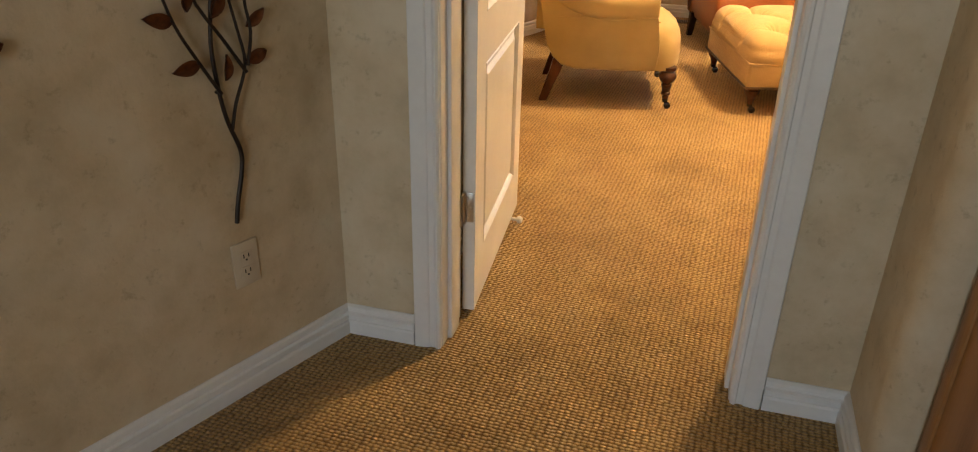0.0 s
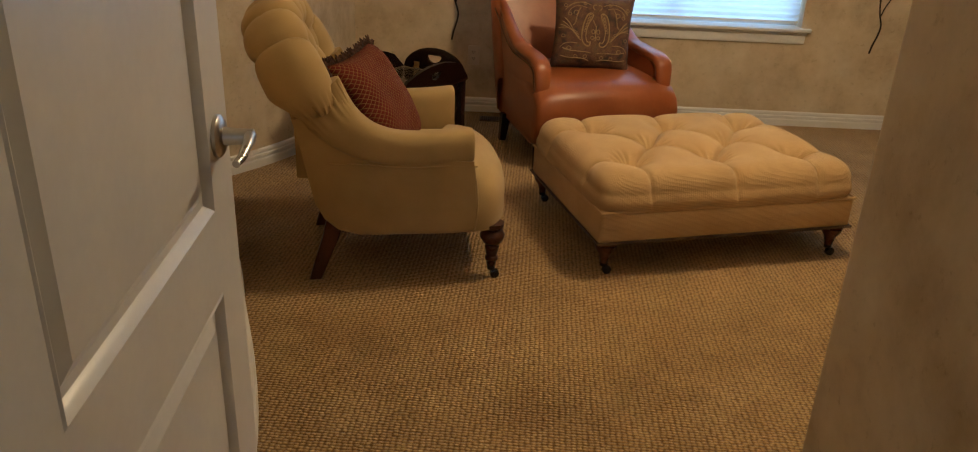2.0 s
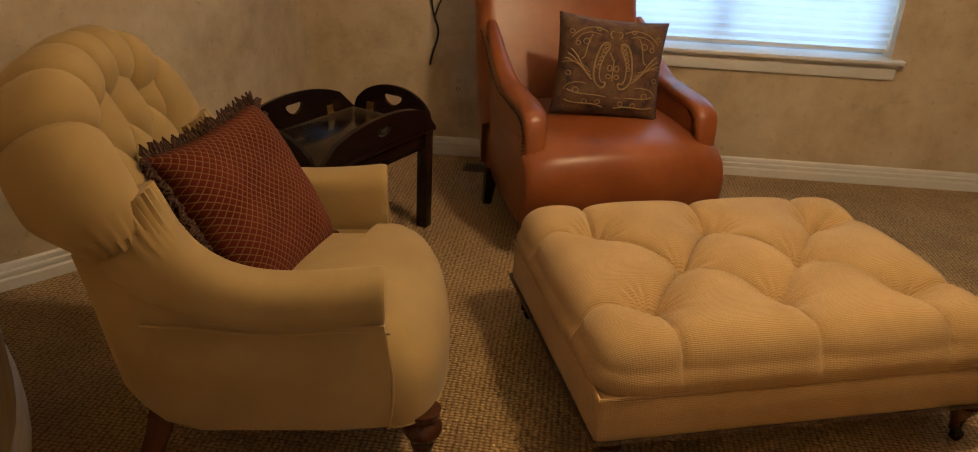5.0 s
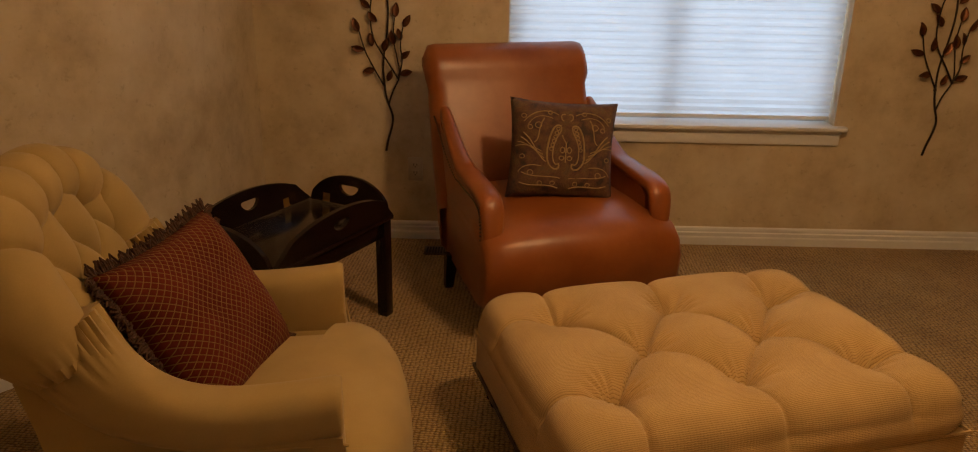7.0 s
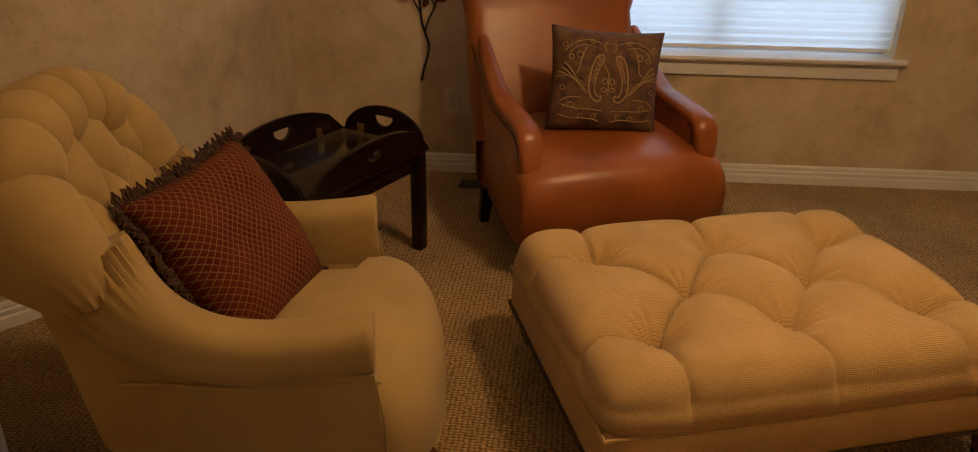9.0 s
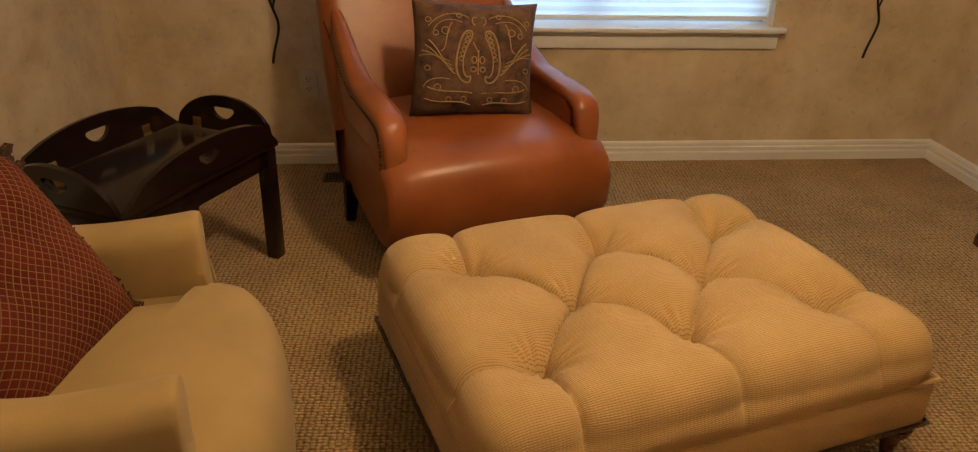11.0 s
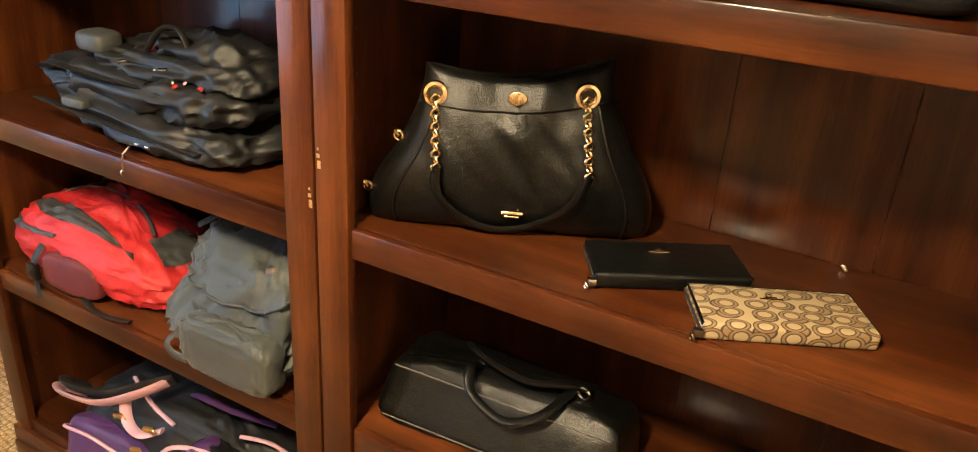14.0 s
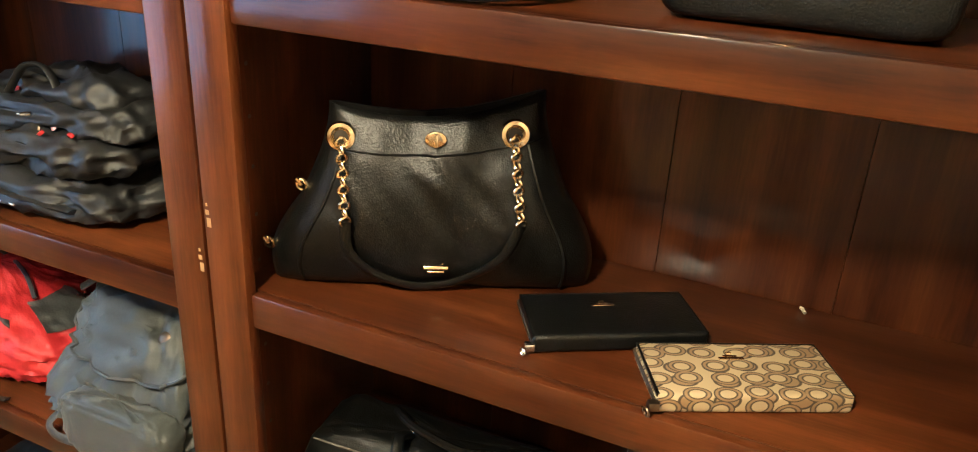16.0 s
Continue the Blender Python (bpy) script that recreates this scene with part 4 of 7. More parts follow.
def seg_dist(x, y, a, b):
    """Distance of a spot from the stretch a to b, with the side it lies on."""
    dx, dy = b[0] - a[0], b[1] - a[1]
    t = min(1.0, max(0.0, ((x - a[0]) * dx + (y - a[1]) * dy) / (dx * dx + dy * dy)))
    d = math.hypot(x - a[0] - t * dx, y - a[1] - t * dy)
    return d, (1 if dx * (y - a[1]) - dy * (x - a[0]) > 0 else -1), t


def build_ottoman():
    L, D, Z0, ZS = 1.080, 0.825, 0.135, 0.262
    o = thing("tufted_ottoman", "cream waffle-corduroy ottoman with a deep-buttoned top on turned legs", "ottoman", pose(0.366, 4.128, 0, 0, 0, 15.7))
    ox, oy = -0.048, -0.040
    cx, cy, hx, hy = ox + L / 2, oy + D / 2, L / 2, D / 2
    bm = bmesh.new()
    bm_box(bm, (ox + 0.004, oy + 0.004, Z0), (ox + L - 0.004, oy + D - 0.004, ZS), 0.014, 3)
    base = part("base", bm, M_WAFFLE_SIDE, o)
    bm = bmesh.new()
    rim = [(ox + 0.006, oy + 0.006), (ox + 0.006, oy + D - 0.006), (ox + L - 0.006, oy + D - 0.006), (ox + L - 0.006, oy + 0.006)]
    bm_sweep(bm, rim, [(0.0, ZS - 0.004), (0.005, ZS - 0.004), (0.007, ZS), (0.005, ZS + 0.004), (0.0, ZS + 0.004)], closed=True)
    part("welt", bm, M_WAFFLE_SIDE, base)
    bm = bmesh.new()
    bm_sweep(bm, [(ox, oy), (ox, oy + D), (ox + L, oy + D), (ox + L, oy)], [(-0.002, Z0 + 0.002), (0.003, Z0 + 0.002), (0.004, Z0 + 0.007), (0.002, Z0 + 0.012), (-0.002, Z0 + 0.012)], closed=True)
    for i in range(4):
        a, b = Vector((rim[i][0], rim[i][1])), Vector((rim[(i + 1) % 4][0], rim[(i + 1) % 4][1]))
        n = int((b - a).length / 0.011)
        out = Vector((b.y - a.y, a.x - b.x)).normalized() * -0.009
        for k in range(n):
            q = a.lerp(b, (k + 0.5) / n) + out
            bmesh.ops.create_uvsphere(bm, u_segments=6, v_segments=4, radius=0.0042, matrix=Matrix.Translation((q.x, q.y, Z0 + 0.008)))
    part("gimp_trim", bm, M_DARKMETAL, o, "braided brown trim with small nails")
    # puffed top: buttons, folded creases between them and straight pleats out to the edge
    x0, y0, a, b = 0.150, 0.172, 0.352, 0.202
    front = [(x0 + a * k, y0) for k in range(3)]
    back = [(x0 + a * k, y0 + 2 * b) for k in range(3)]
    mid = [(x0 + a * (k + 0.5), y0 + b) for k in range(2)]
    spots = front + back + mid
    links = [(q, m) for k, m in enumerate(mid) for q in (front[k], front[k + 1], back[k], back[k + 1])]
    pleats = [(q, (q[0], oy - 0.12)) for q in front] + [(q, (q[0], oy + D + 0.12)) for q in back]
    pleats += [(q, (ox - 0.12, q[1])) for q in (front[0], back[0])] + [(q, (ox + L + 0.12, q[1])) for q in (front[2], back[2])]
    nx, ny, R, top, r1 = 300, 240, 0.085, 0.149, 0.80

    def dent(x, y, fade):
        """How far the cloth is drawn in at a spot of the unrolled top."""
        w, step = 9.0, 0.0
        for i, (p, q) in enumerate(links):
            d, side, t = seg_dist(x, y, p, q)
            if d < w:
                w = d
            k = 0.45 + 0.55 * math.sin(math.pi * t)
            step += (0.016 if (i * 5 + 1) % 3 else 0.006) * k * math.exp(-d / 0.035) * (1 if side > 0 else -0.25) * (1 if 0.02 < t < 0.98 else 0.0)
        wp = 9.0
        for p, q in pleats:
            wp = min(wp, seg_dist(x, y, p, q)[0])
        db, near = min((math.hypot(x - bx, y - by), (bx, by)) for bx, by in spots)
        ang = math.atan2(y - near[1], x - near[0])
        v = 0.027 * math.exp(-(w / 0.055) ** 1.2) + 0.020 * math.exp(-w / 0.010)
        v += fade * (0.018 * math.exp(-wp / 0.036) + 0.014 * math.exp(-wp / 0.007))
        v += 0.044 * math.exp(-(db / 0.055) ** 1.3) + 0.040 * math.exp(-(db / 0.024) ** 2)
        tuck = 0.5 + 0.5 * math.sin(13 * ang + 7 * near[0] + 2.0 * math.sin(3 * ang))
        v += 0.0085 * tuck * math.exp(-((db - 0.050) / 0.030) ** 2)
        return v - step + 0.003 * noise.noise(Vector((x * 6, y * 6, 0.3)))

    bm = bmesh.new()
    uv = bm.loops.layers.uv.new("cloth")
    rows, cloth = [], []
    for i in range(nx + 1):
        u = -1 + 2 * i / nx
        row, crow = [], []
        for j in range(ny + 1):
            v = -1 + 2 * j / ny
            u = u or 1e-6
            r = max(abs(u), abs(v))
            pu, pv = u / r, v / r
            n = 2.0 + 10.0 * min(1.0, r / 0.8)
            k = (abs(pu) ** n + abs(pv) ** n) ** (-1 / n)
            dirx, diry = pu ** 11, pv ** 11
            dl = math.hypot(dirx, diry)
            dirx, diry = dirx / dl, diry / dl
            if r <= r1:
                drop, tilt, fade = 0.0, 0.0, 1.0
                f = r / r1
                x, y = cx + pu * k * f * (hx - R), cy + pv * k * f * (hy - R)
                z = ZS + top + 0.010 * (1 - f * f)
            else:
                q = (r - r1) / (1 - r1)
                if q < 0.5:
                    w = q / 0.5 * math.pi / 2
                    out, z, drop, tilt = R * math.sin(w), ZS + top - R * (1 - math.cos(w)), R * w, w
                    fade = 1.0
                else:
                    w = (q - 0.5) / 0.5
                    z = ZS + (top - R) * (1 - w)
                    out, drop, tilt, fade = R + 0.008 * math.sin(math.pi * w), R * math.pi / 2 + (top - R) * w, math.pi / 2, (1 - w) ** 0.8
                x, y = cx + pu * k * (hx - R + out), cy + pv * k * (hy - R + out)
            tx, ty = x + dirx * (drop - (math.sin(tilt) * R if r > r1 else 0)), y + diry * (drop - (math.sin(tilt) * R if r > r1 else 0))
            e = dent(tx, ty, fade) * (1.0 if r <= r1 else 0.35 + 0.65 * fade * math.cos(tilt * 0.6)) * (1.0 if r < 0.98 else max(0.0, (1 - r) / 0.02))
            row.append((x - dirx * math.sin(tilt) * e, y - diry * math.sin(tilt) * e, z - math.cos(tilt) * e))
            crow.append((tx, ty))
        rows.append(row)
        cloth.append(crow)
    vs = bm_grid(bm, rows)
    place = {vs[i][j]: cloth[i][j] for i in range(nx + 1) for j in range(ny + 1)}
    for f in bm.faces:
        for lp in f.loops:
            lp[uv].uv = place[lp.vert]
    cushion = part("tufted_top", bm, M_WAFFLE, o, angle=75)
    bm0 = bmesh.new()
    bm_lathe(bm0, [(0.010, -0.006), (0.013, 0.0), (0.010, 0.005), (0.003, 0.007)], n=14)
    me = finish("button", bm0, M_WAFFLE_SIDE)
    for bx, by in spots:
        ob = new("button", me)
        ob.parent = cushion
        ob.matrix_local = pose(bx, by, ZS + top - 0.126)
    for x, y in ((0.0, 0.0), (0.980, 0.0), (0.980, 0.745), (0.0, 0.745)):
        caster_leg(o, x, y, Z0 + 0.003)
    return o


build_ottoman()


# ---- gold armchair ----
def build_armchair():
    o = thing("tufted_armchair", "gold-tan upholstered armchair with a buttoned rolled back and turned front legs", "armchair", pose(-0.03, 4.06, 0, 0, 0, 10.0))
    yc = 0.293  # middle of the width; x is forward
    # lower body
    prof = [(-0.100, 0.205), (-0.100, 0.30), (-0.112, 0.470), (-0.40, 0.480), (-0.52, 0.52), (-0.585, 0.62), (-0.715, 0.60), (-0.690, 0.50), (-0.668, 0.39), (-0.650, 0.305), (-0.620, 0.245), (-0.575, 0.208), (-0.50, 0.192), (-0.2, 0.200)]
    bm = bmesh.new()
    rows = []
    for y, k in ((-0.056, 0.02), (-0.050, 0.010), (-0.040, 0.0), (0.040, 0.0), (0.046, 0.1), (0.293, 0.1), (0.540, 0.1), (0.546, 0.0), (0.626, 0.0), (0.636, 0.010), (0.642, 0.02)):
        row = []
        for x, z in prof:
            taper = 0.055 * max(0.0, (-x - 0.30) / 0.36) ** 1.5
            row.append((x, y + (taper if y < yc else -taper), (z + (k if z < 0.25 else 0)) if k < 0.05 else min(z, 0.36)))
        rows.append(row)
    vs = bm_grid(bm, rows, close_v=True)
    bm.faces.new(vs[0])
    bm.faces.new(vs[-1][::-1])
    part("body", bm, M_GOLDCLOTH, o, angle=50)
    # seat with a bowed, rounded front that runs across in front of the arms
    edge = [(-0.60 + 0.47 * i / 16, -0.258) for i in range(17)] + [(-0.118, -0.285)]
    for i in range(41):
        w = -math.pi / 2 + math.pi * i / 40
        yy = 0.345 * spow(math.sin(w), 0.62)
        edge.append((-0.108 + (0.118 + 0.036 * (1 - (yy / 0.345) ** 2)) * spow(math.cos(w), 0.62), yy))
    edge += [(-0.118, 0.285)] + [(-0.13 - 0.47 * i / 16, 0.258) for i in range(17)] + [(-0.60, 0.258 - 0.516 * i / 12) for i in range(1, 12)]
    rows = []
    for k, z in ((0.02, 0.448), (0.2, 0.447), (0.4, 0.444), (0.58, 0.437), (0.72, 0.427), (0.82, 0.413), (0.90, 0.393), (0.955, 0.365), (0.988, 0.330), (1.0, 0.292), (1.0, 0.255), (0.996, 0.222), (0.985, 0.210), (0.9, 0.206)):
        rows.append([(-0.21 + (x + 0.21) * k, yc + y * k, z + 0.003 * noise.noise(Vector((x * k * 6, y * k * 6, 1.0)))) for x, y in edge])
    bm = bmesh.new()
    vs = bm_grid(bm, rows, close_v=True)
    bm.faces.new(vs[0])
    bm.faces.new(vs[-1][::-1])
    part("seat", bm, M_GOLDCLOTH, o, angle=60)
    for s, y in ((-1, -0.056), (1, 0.642)):
        bm = bmesh.new()
        bm_tube(bm, [(-0.104 + 0.010 * math.sin(i * 0.5), y - s * 0.003, 0.215 + 0.24 * i / 8) for i in range(9)], 0.0035, 6)
        part("seat_seam", bm, M_GOLDCLOTH, o)
    bm = bmesh.new()
    bm_tube(bm, [(x * 0.985 - 0.003, yc + y * 0.985, 0.211) for x, y in edge[18:59]], 0.0032, 6)
    part("front_piping", bm, M_GOLDCLOTH, o)
    # the back leans along this spine; s runs up it, d stands out from its front
    spine = bezier((-0.560, 0.30), (-0.588, 0.52), (-0.672, 0.72), (-0.795, 0.918), 60)
    cum = [0.0]
    for i in range(1, len(spine)):
        cum.append(cum[-1] + math.dist(spine[i], spine[i - 1]))

    def at(y, s, d):
        i = 1
        while i < len(cum) - 1 and cum[i] < s:
            i += 1
        (xa, za), (xb, zb) = spine[i - 1], spine[i]
        ln = cum[i] - cum[i - 1]
        tx, tz, k = (xb - xa) / ln, (zb - za) / ln, s - cum[i - 1]
        return (xa + tx * k + tz * d, yc + y, za + tz * k - tx * d)

    # arms: a padded roll along each side that sweeps up into the back, gathered at the joint
    for s, y in ((-1, -0.006), (1, 0.592)):
        bm = bmesh.new()
        rows = []
        way = bezier((-0.120, 0.516), (-0.43, 0.480), (-0.545, 0.515), (-0.640, 0.690), 64)
        for i, (x, z) in enumerate(way):
            t = i / 64
            p, q = way[max(0, i - 1)], way[min(64, i + 1)]
            ln = math.hypot(q[0] - p[0], q[1] - p[1])
            ux, uz = -(q[1] - p[1]) / ln, (q[0] - p[0]) / ln
            if uz < 0:
                ux, uz = -ux, -uz
            taper = 0.055 * max(0.0, (-x - 0.30) / 0.36) ** 1.5
            hw, hh = 0.053 + 0.016 * t, 0.058 + 0.040 * max(0.0, (t - 0.35) / 0.65) ** 1.3
            yy = y - s * taper
            ring_ = []
            for j in range(72):
                w = 2 * math.pi * j / 72
                pleat = abs(math.sin(11 * w + 0.7 * math.sin(3 * w))) ** 0.6
                r = 1 - 0.20 * (1 - pleat) * max(0.0, (t - 0.72) / 0.28) ** 1.2 - 0.05 * max(0.0, (t - 0.88) / 0.12) ** 2
                r += 0.012 * noise.noise(Vector((x * 12, w * 2, s)))
                c, e = hw * r * spow(math.cos(w), 0.7), hh * r * spow(math.sin(w), 0.75)
                if math.sin(w) < 0 and s * math.cos(w) < 0 and t < 0.7:
                    k = 1.0 - max(0.0, (t - 0.45) / 0.25)
                    c, e = c + k * (hw * spow(math.cos(w), 0.12) - c), e * (1 + 1.1 * k)
                ring_.append((x + ux * e, yy + c, z + uz * e))
            rows.append(ring_)
        first = rows[0]
        c = sum((Vector(p) for p in first), Vector()) / 72
        for dx, k in ((0.005, 0.975), (0.008, 0.92), (0.009, 0.5)):
            rows.insert(0, [Vector((c.x + dx, c.y + (p[1] - c.y) * k, c.z + (p[2] - c.z) * k)) for p in first])
        vs = bm_grid(bm, rows, close_v=True)
        bm.faces.new(vs[0])
        bm.faces.new(vs[-1][::-1])
        arm = part("arm", bm, M_GOLDCLOTH, o, angle=60)
        bm = bmesh.new()
        bm_tube(bm, [(-0.100 - 0.5 * t / 10, y + s * 0.046 - s * 0.055 * max(0.0, (0.1 + 0.05 * t - 0.30) / 0.36) ** 1.5, 0.452 + 0.003 * math.sin(t)) for t in range(11)], 0.0035, 6)
        part("piping", bm, M_GOLDCLOTH, arm)
    # tufted inside panel, plain outside panel and the solid foot of the back
    YW, S0, H = 0.272, 0.40, 0.225

    def arch(s):
        k = max(0.0, (s - S0) / H)
        return YW * max(0.0, 1 - k ** 2.6) ** (1 / 2.6)

    def dish(y, s):
        t = tuft(y, s, -0.21, 0.19, 0.14, 0.105, 3, 3)
        return 0.070 - 0.050 * (1 - t) + 0.003 * noise.noise(Vector((y * 9, s * 9, 2.0)))
    bm = bmesh.new()
    bm_grid(bm, [[at(-1.04 * arch(s) + 2.08 * arch(s) * j / 100, s, dish(-1.04 * arch(s) + 2.08 * arch(s) * j / 100, s)) for j in range(101)] for s in [0.05 + (S0 + H - 0.055) * i / 80 for i in range(81)]])
    back = part("backrest", bm, M_GOLDCLOTH, o, angle=70)
    bm = bmesh.new()
    rows = []
    for s, hw, hd in ((-0.04, 0.262, 0.070), (0.0, 0.272, 0.082), (0.15, 0.282, 0.086), (0.30, 0.290, 0.080), (0.42, 0.285, 0.066), (0.52, 0.240, 0.058), (0.58, 0.170, 0.05)):
        rows.append([at(hw * spow(math.cos(2 * math.pi * j / 48), 0.4), s, -0.012 + hd * spow(math.sin(2 * math.pi * j / 48), 0.5) * (1.0 if j > 24 else 0.55)) for j in range(48)])
    vs = bm_grid(bm, rows, close_v=True)
    bm.faces.new(vs[0])
    bm.faces.new(vs[-1][::-1])
    part("outside_back", bm, M_GOLDCLOTH, o, angle=60)
    # padded roll round the back, gathered into lobes
    path = []
    for i in range(241):
        w = math.pi * i / 240
        path.append((-YW * spow(math.cos(w), 2 / 2.6), S0 + H * spow(math.sin(w), 2 / 2.6)))
    path = [(-YW, S0 - 0.075 + 0.005 * i) for i in range(15)] + path + [(YW, S0 - 0.005 * (i + 1)) for i in range(15)]
    run = [0.0]
    for i in range(1, len(path)):
        run.append(run[-1] + math.dist(path[i], path[i - 1]))
    total = run[-1]
    cuts = [total * k for k in (-0.02, 0.235, 0.345, 0.45, 0.55, 0.655, 0.765, 1.02)]
    rows = []
    for k in range(321):
        g = total * k / 320
        i = min(len(path) - 2, max(1, sum(1 for q in run if q < g)))
        f = (g - run[i - 1]) / max(1e-6, run[i] - run[i - 1])
        py, ps = path[i - 1][0] + (path[i][0] - path[i - 1][0]) * f, path[i - 1][1] + (path[i][1] - path[i - 1][1]) * f
        p, q = path[max(0, i - 6)], path[min(len(path) - 1, i + 5)]
        ln = math.dist(p, q)
        oy, os_ = -(q[1] - p[1]) / ln, (q[0] - p[0]) / ln
        near = min(abs(g - c) for c in cuts)
        lobe = 1.04 - 0.17 * math.exp(-near / 0.009) - 0.07 * math.exp(-(near / 0.040) ** 1.4)
        end = min(g, total - g)
        slim = min(1.0, end / 0.12)
        slim = slim * slim * (3 - 2 * slim)
        ring_ = []
        for j in range(64):
            w = 2 * math.pi * j / 64
            pleat = abs(math.sin(10 * w + 0.9 * math.sin(2 * w))) ** 0.6
            r = lobe * (1 - 0.20 * (1 - pleat) * max(0.0, 1 - end / 0.080)) * (1 - 0.10 * max(0.0, 1 - end / 0.030) ** 2)
            r *= 1 - 0.035 * (1 - pleat) * math.exp(-near / 0.028) * (1 if math.sin(w) < 0.2 else 0.3)
            r += 0.015 * noise.noise(Vector((g * 8, w, 4.0)))
            out, d = (0.070 + 0.010 * slim) * r * spow(math.cos(w), 0.9), (0.072 + 0.030 * slim) * r * spow(math.sin(w), 0.85) + 0.022 * (1 - slim)
            ring_.append(at(py + oy * out, ps + os_ * out, d - 0.004))
        rows.append(ring_)
    bm = bmesh.new()
    vs = bm_grid(bm, rows, close_v=True)
    bm.faces.new(vs[0])
    bm.faces.new(vs[-1][::-1])
    part("back_roll", bm, M_GOLDCLOTH, o, "thick gathered roll round the back", angle=60)
    bm0 = bmesh.new()
    bm_lathe(bm0, [(0.009, -0.005), (0.012, 0.0), (0.009, 0.005), (0.003, 0.006)], n=12)
    me = finish("button", bm0, M_GOLDCLOTH)
    for q in range(4):
        for k in range(4 if q % 2 == 0 else 3):
            y, s = -0.21 + 0.14 * k + (0 if q % 2 == 0 else 0.07), 0.19 + 0.105 * q
            if abs(y) < arch(s) - 0.05:
                ob = new("button", me)
                ob.parent = back
                ob.matrix_local = pose(*at(y, s, 0.024), 0, 70, 0)
    for y in (0.0, 0.585):
        caster_leg(o, -0.028, y, 0.222)
    for y, lean in ((0.046, 1), (0.54, 1)):
        bm = bmesh.new()
        rows = [[(x + dx, yy, z) for dx, yy in ((-w, -w), (w, -w), (w, w), (-w, w))] for x, z, w in ((-0.662, 0.0, 0.021), (-0.635, 0.08, 0.024), (-0.605, 0.16, 0.028), (-0.585, 0.23, 0.030))]
        vs = bm_grid(bm, rows, close_v=True)
        bm.faces.new(vs[0][::-1])
        bm.faces.new(vs[-1])
        bmesh.ops.bevel(bm, geom=bm.edges[:], offset=0.004, segments=1, affect="EDGES")
        part("rear_leg", bm, M_TURNED, o, "splayed dark wooden rear leg", m=pose(0, y, 0))
    return o


build_armchair()


# ---- fringed pillow on the armchair ----
def fringed_pillow():
    o = thing("fringed_pillow", "rust-red diamond-weave throw pillow with a brown fringe, leaning on the armchair", "pillow",
              pose(-0.509, 4.319, 0.572, 0, 0, -11.3) @ pose(0, 0, 0, 0, 59, 0) @ pose(0, 0, 0, 0, 0, 1.5))
    bm = bmesh.new()
    bm_pillow(bm, 0.41, 0.43, 0.17)
    part("cover", bm, M_DIAMOND, o, angle=80)
    rnd = random.Random(5)
    bm = bmesh.new()
    for side in range(4):
        for k in range(64):
            t = -1 + 2 * (k + 0.5) / 64
            bow = 0.20 * (1 - 0.07 * (1 - t * t))
            x, y = ((t * 0.2, bow), (bow, -t * 0.2), (-t * 0.2, -bow), (-bow, t * 0.2))[side]
            x, y = x * 1.02, y * 1.075
            nx, ny = ((0, 1), (1, 0), (0, -1), (-1, 0))[side]
            l = rnd.uniform(0.016, 0.028)
            jx, jy, jz = rnd.uniform(-0.006, 0.006), rnd.uniform(-0.006, 0.006), rnd.uniform(-0.010, 0.010)
            a = Vector((x, y, rnd.uniform(-0.004, 0.004)))
            mid = a + Vector((nx * l + jx, ny * l + jy, jz))
            bm_tube(bm, [a, a + Vector((nx * l * 0.6 - ny * 0.005, ny * l * 0.6 + nx * 0.005, jz)), mid, a + Vector((nx * l * 0.6 + ny * 0.006, ny * l * 0.6 - nx * 0.006, jz * 0.6)), a + Vector((ny * 0.004, -nx * 0.004, 0))], 0.0032, 5)
    ob = part("fringe", bm, M_FRINGE, o, "brown and rust looped fringe")
    ob["kind"] = "stuff"


fringed_pillow()


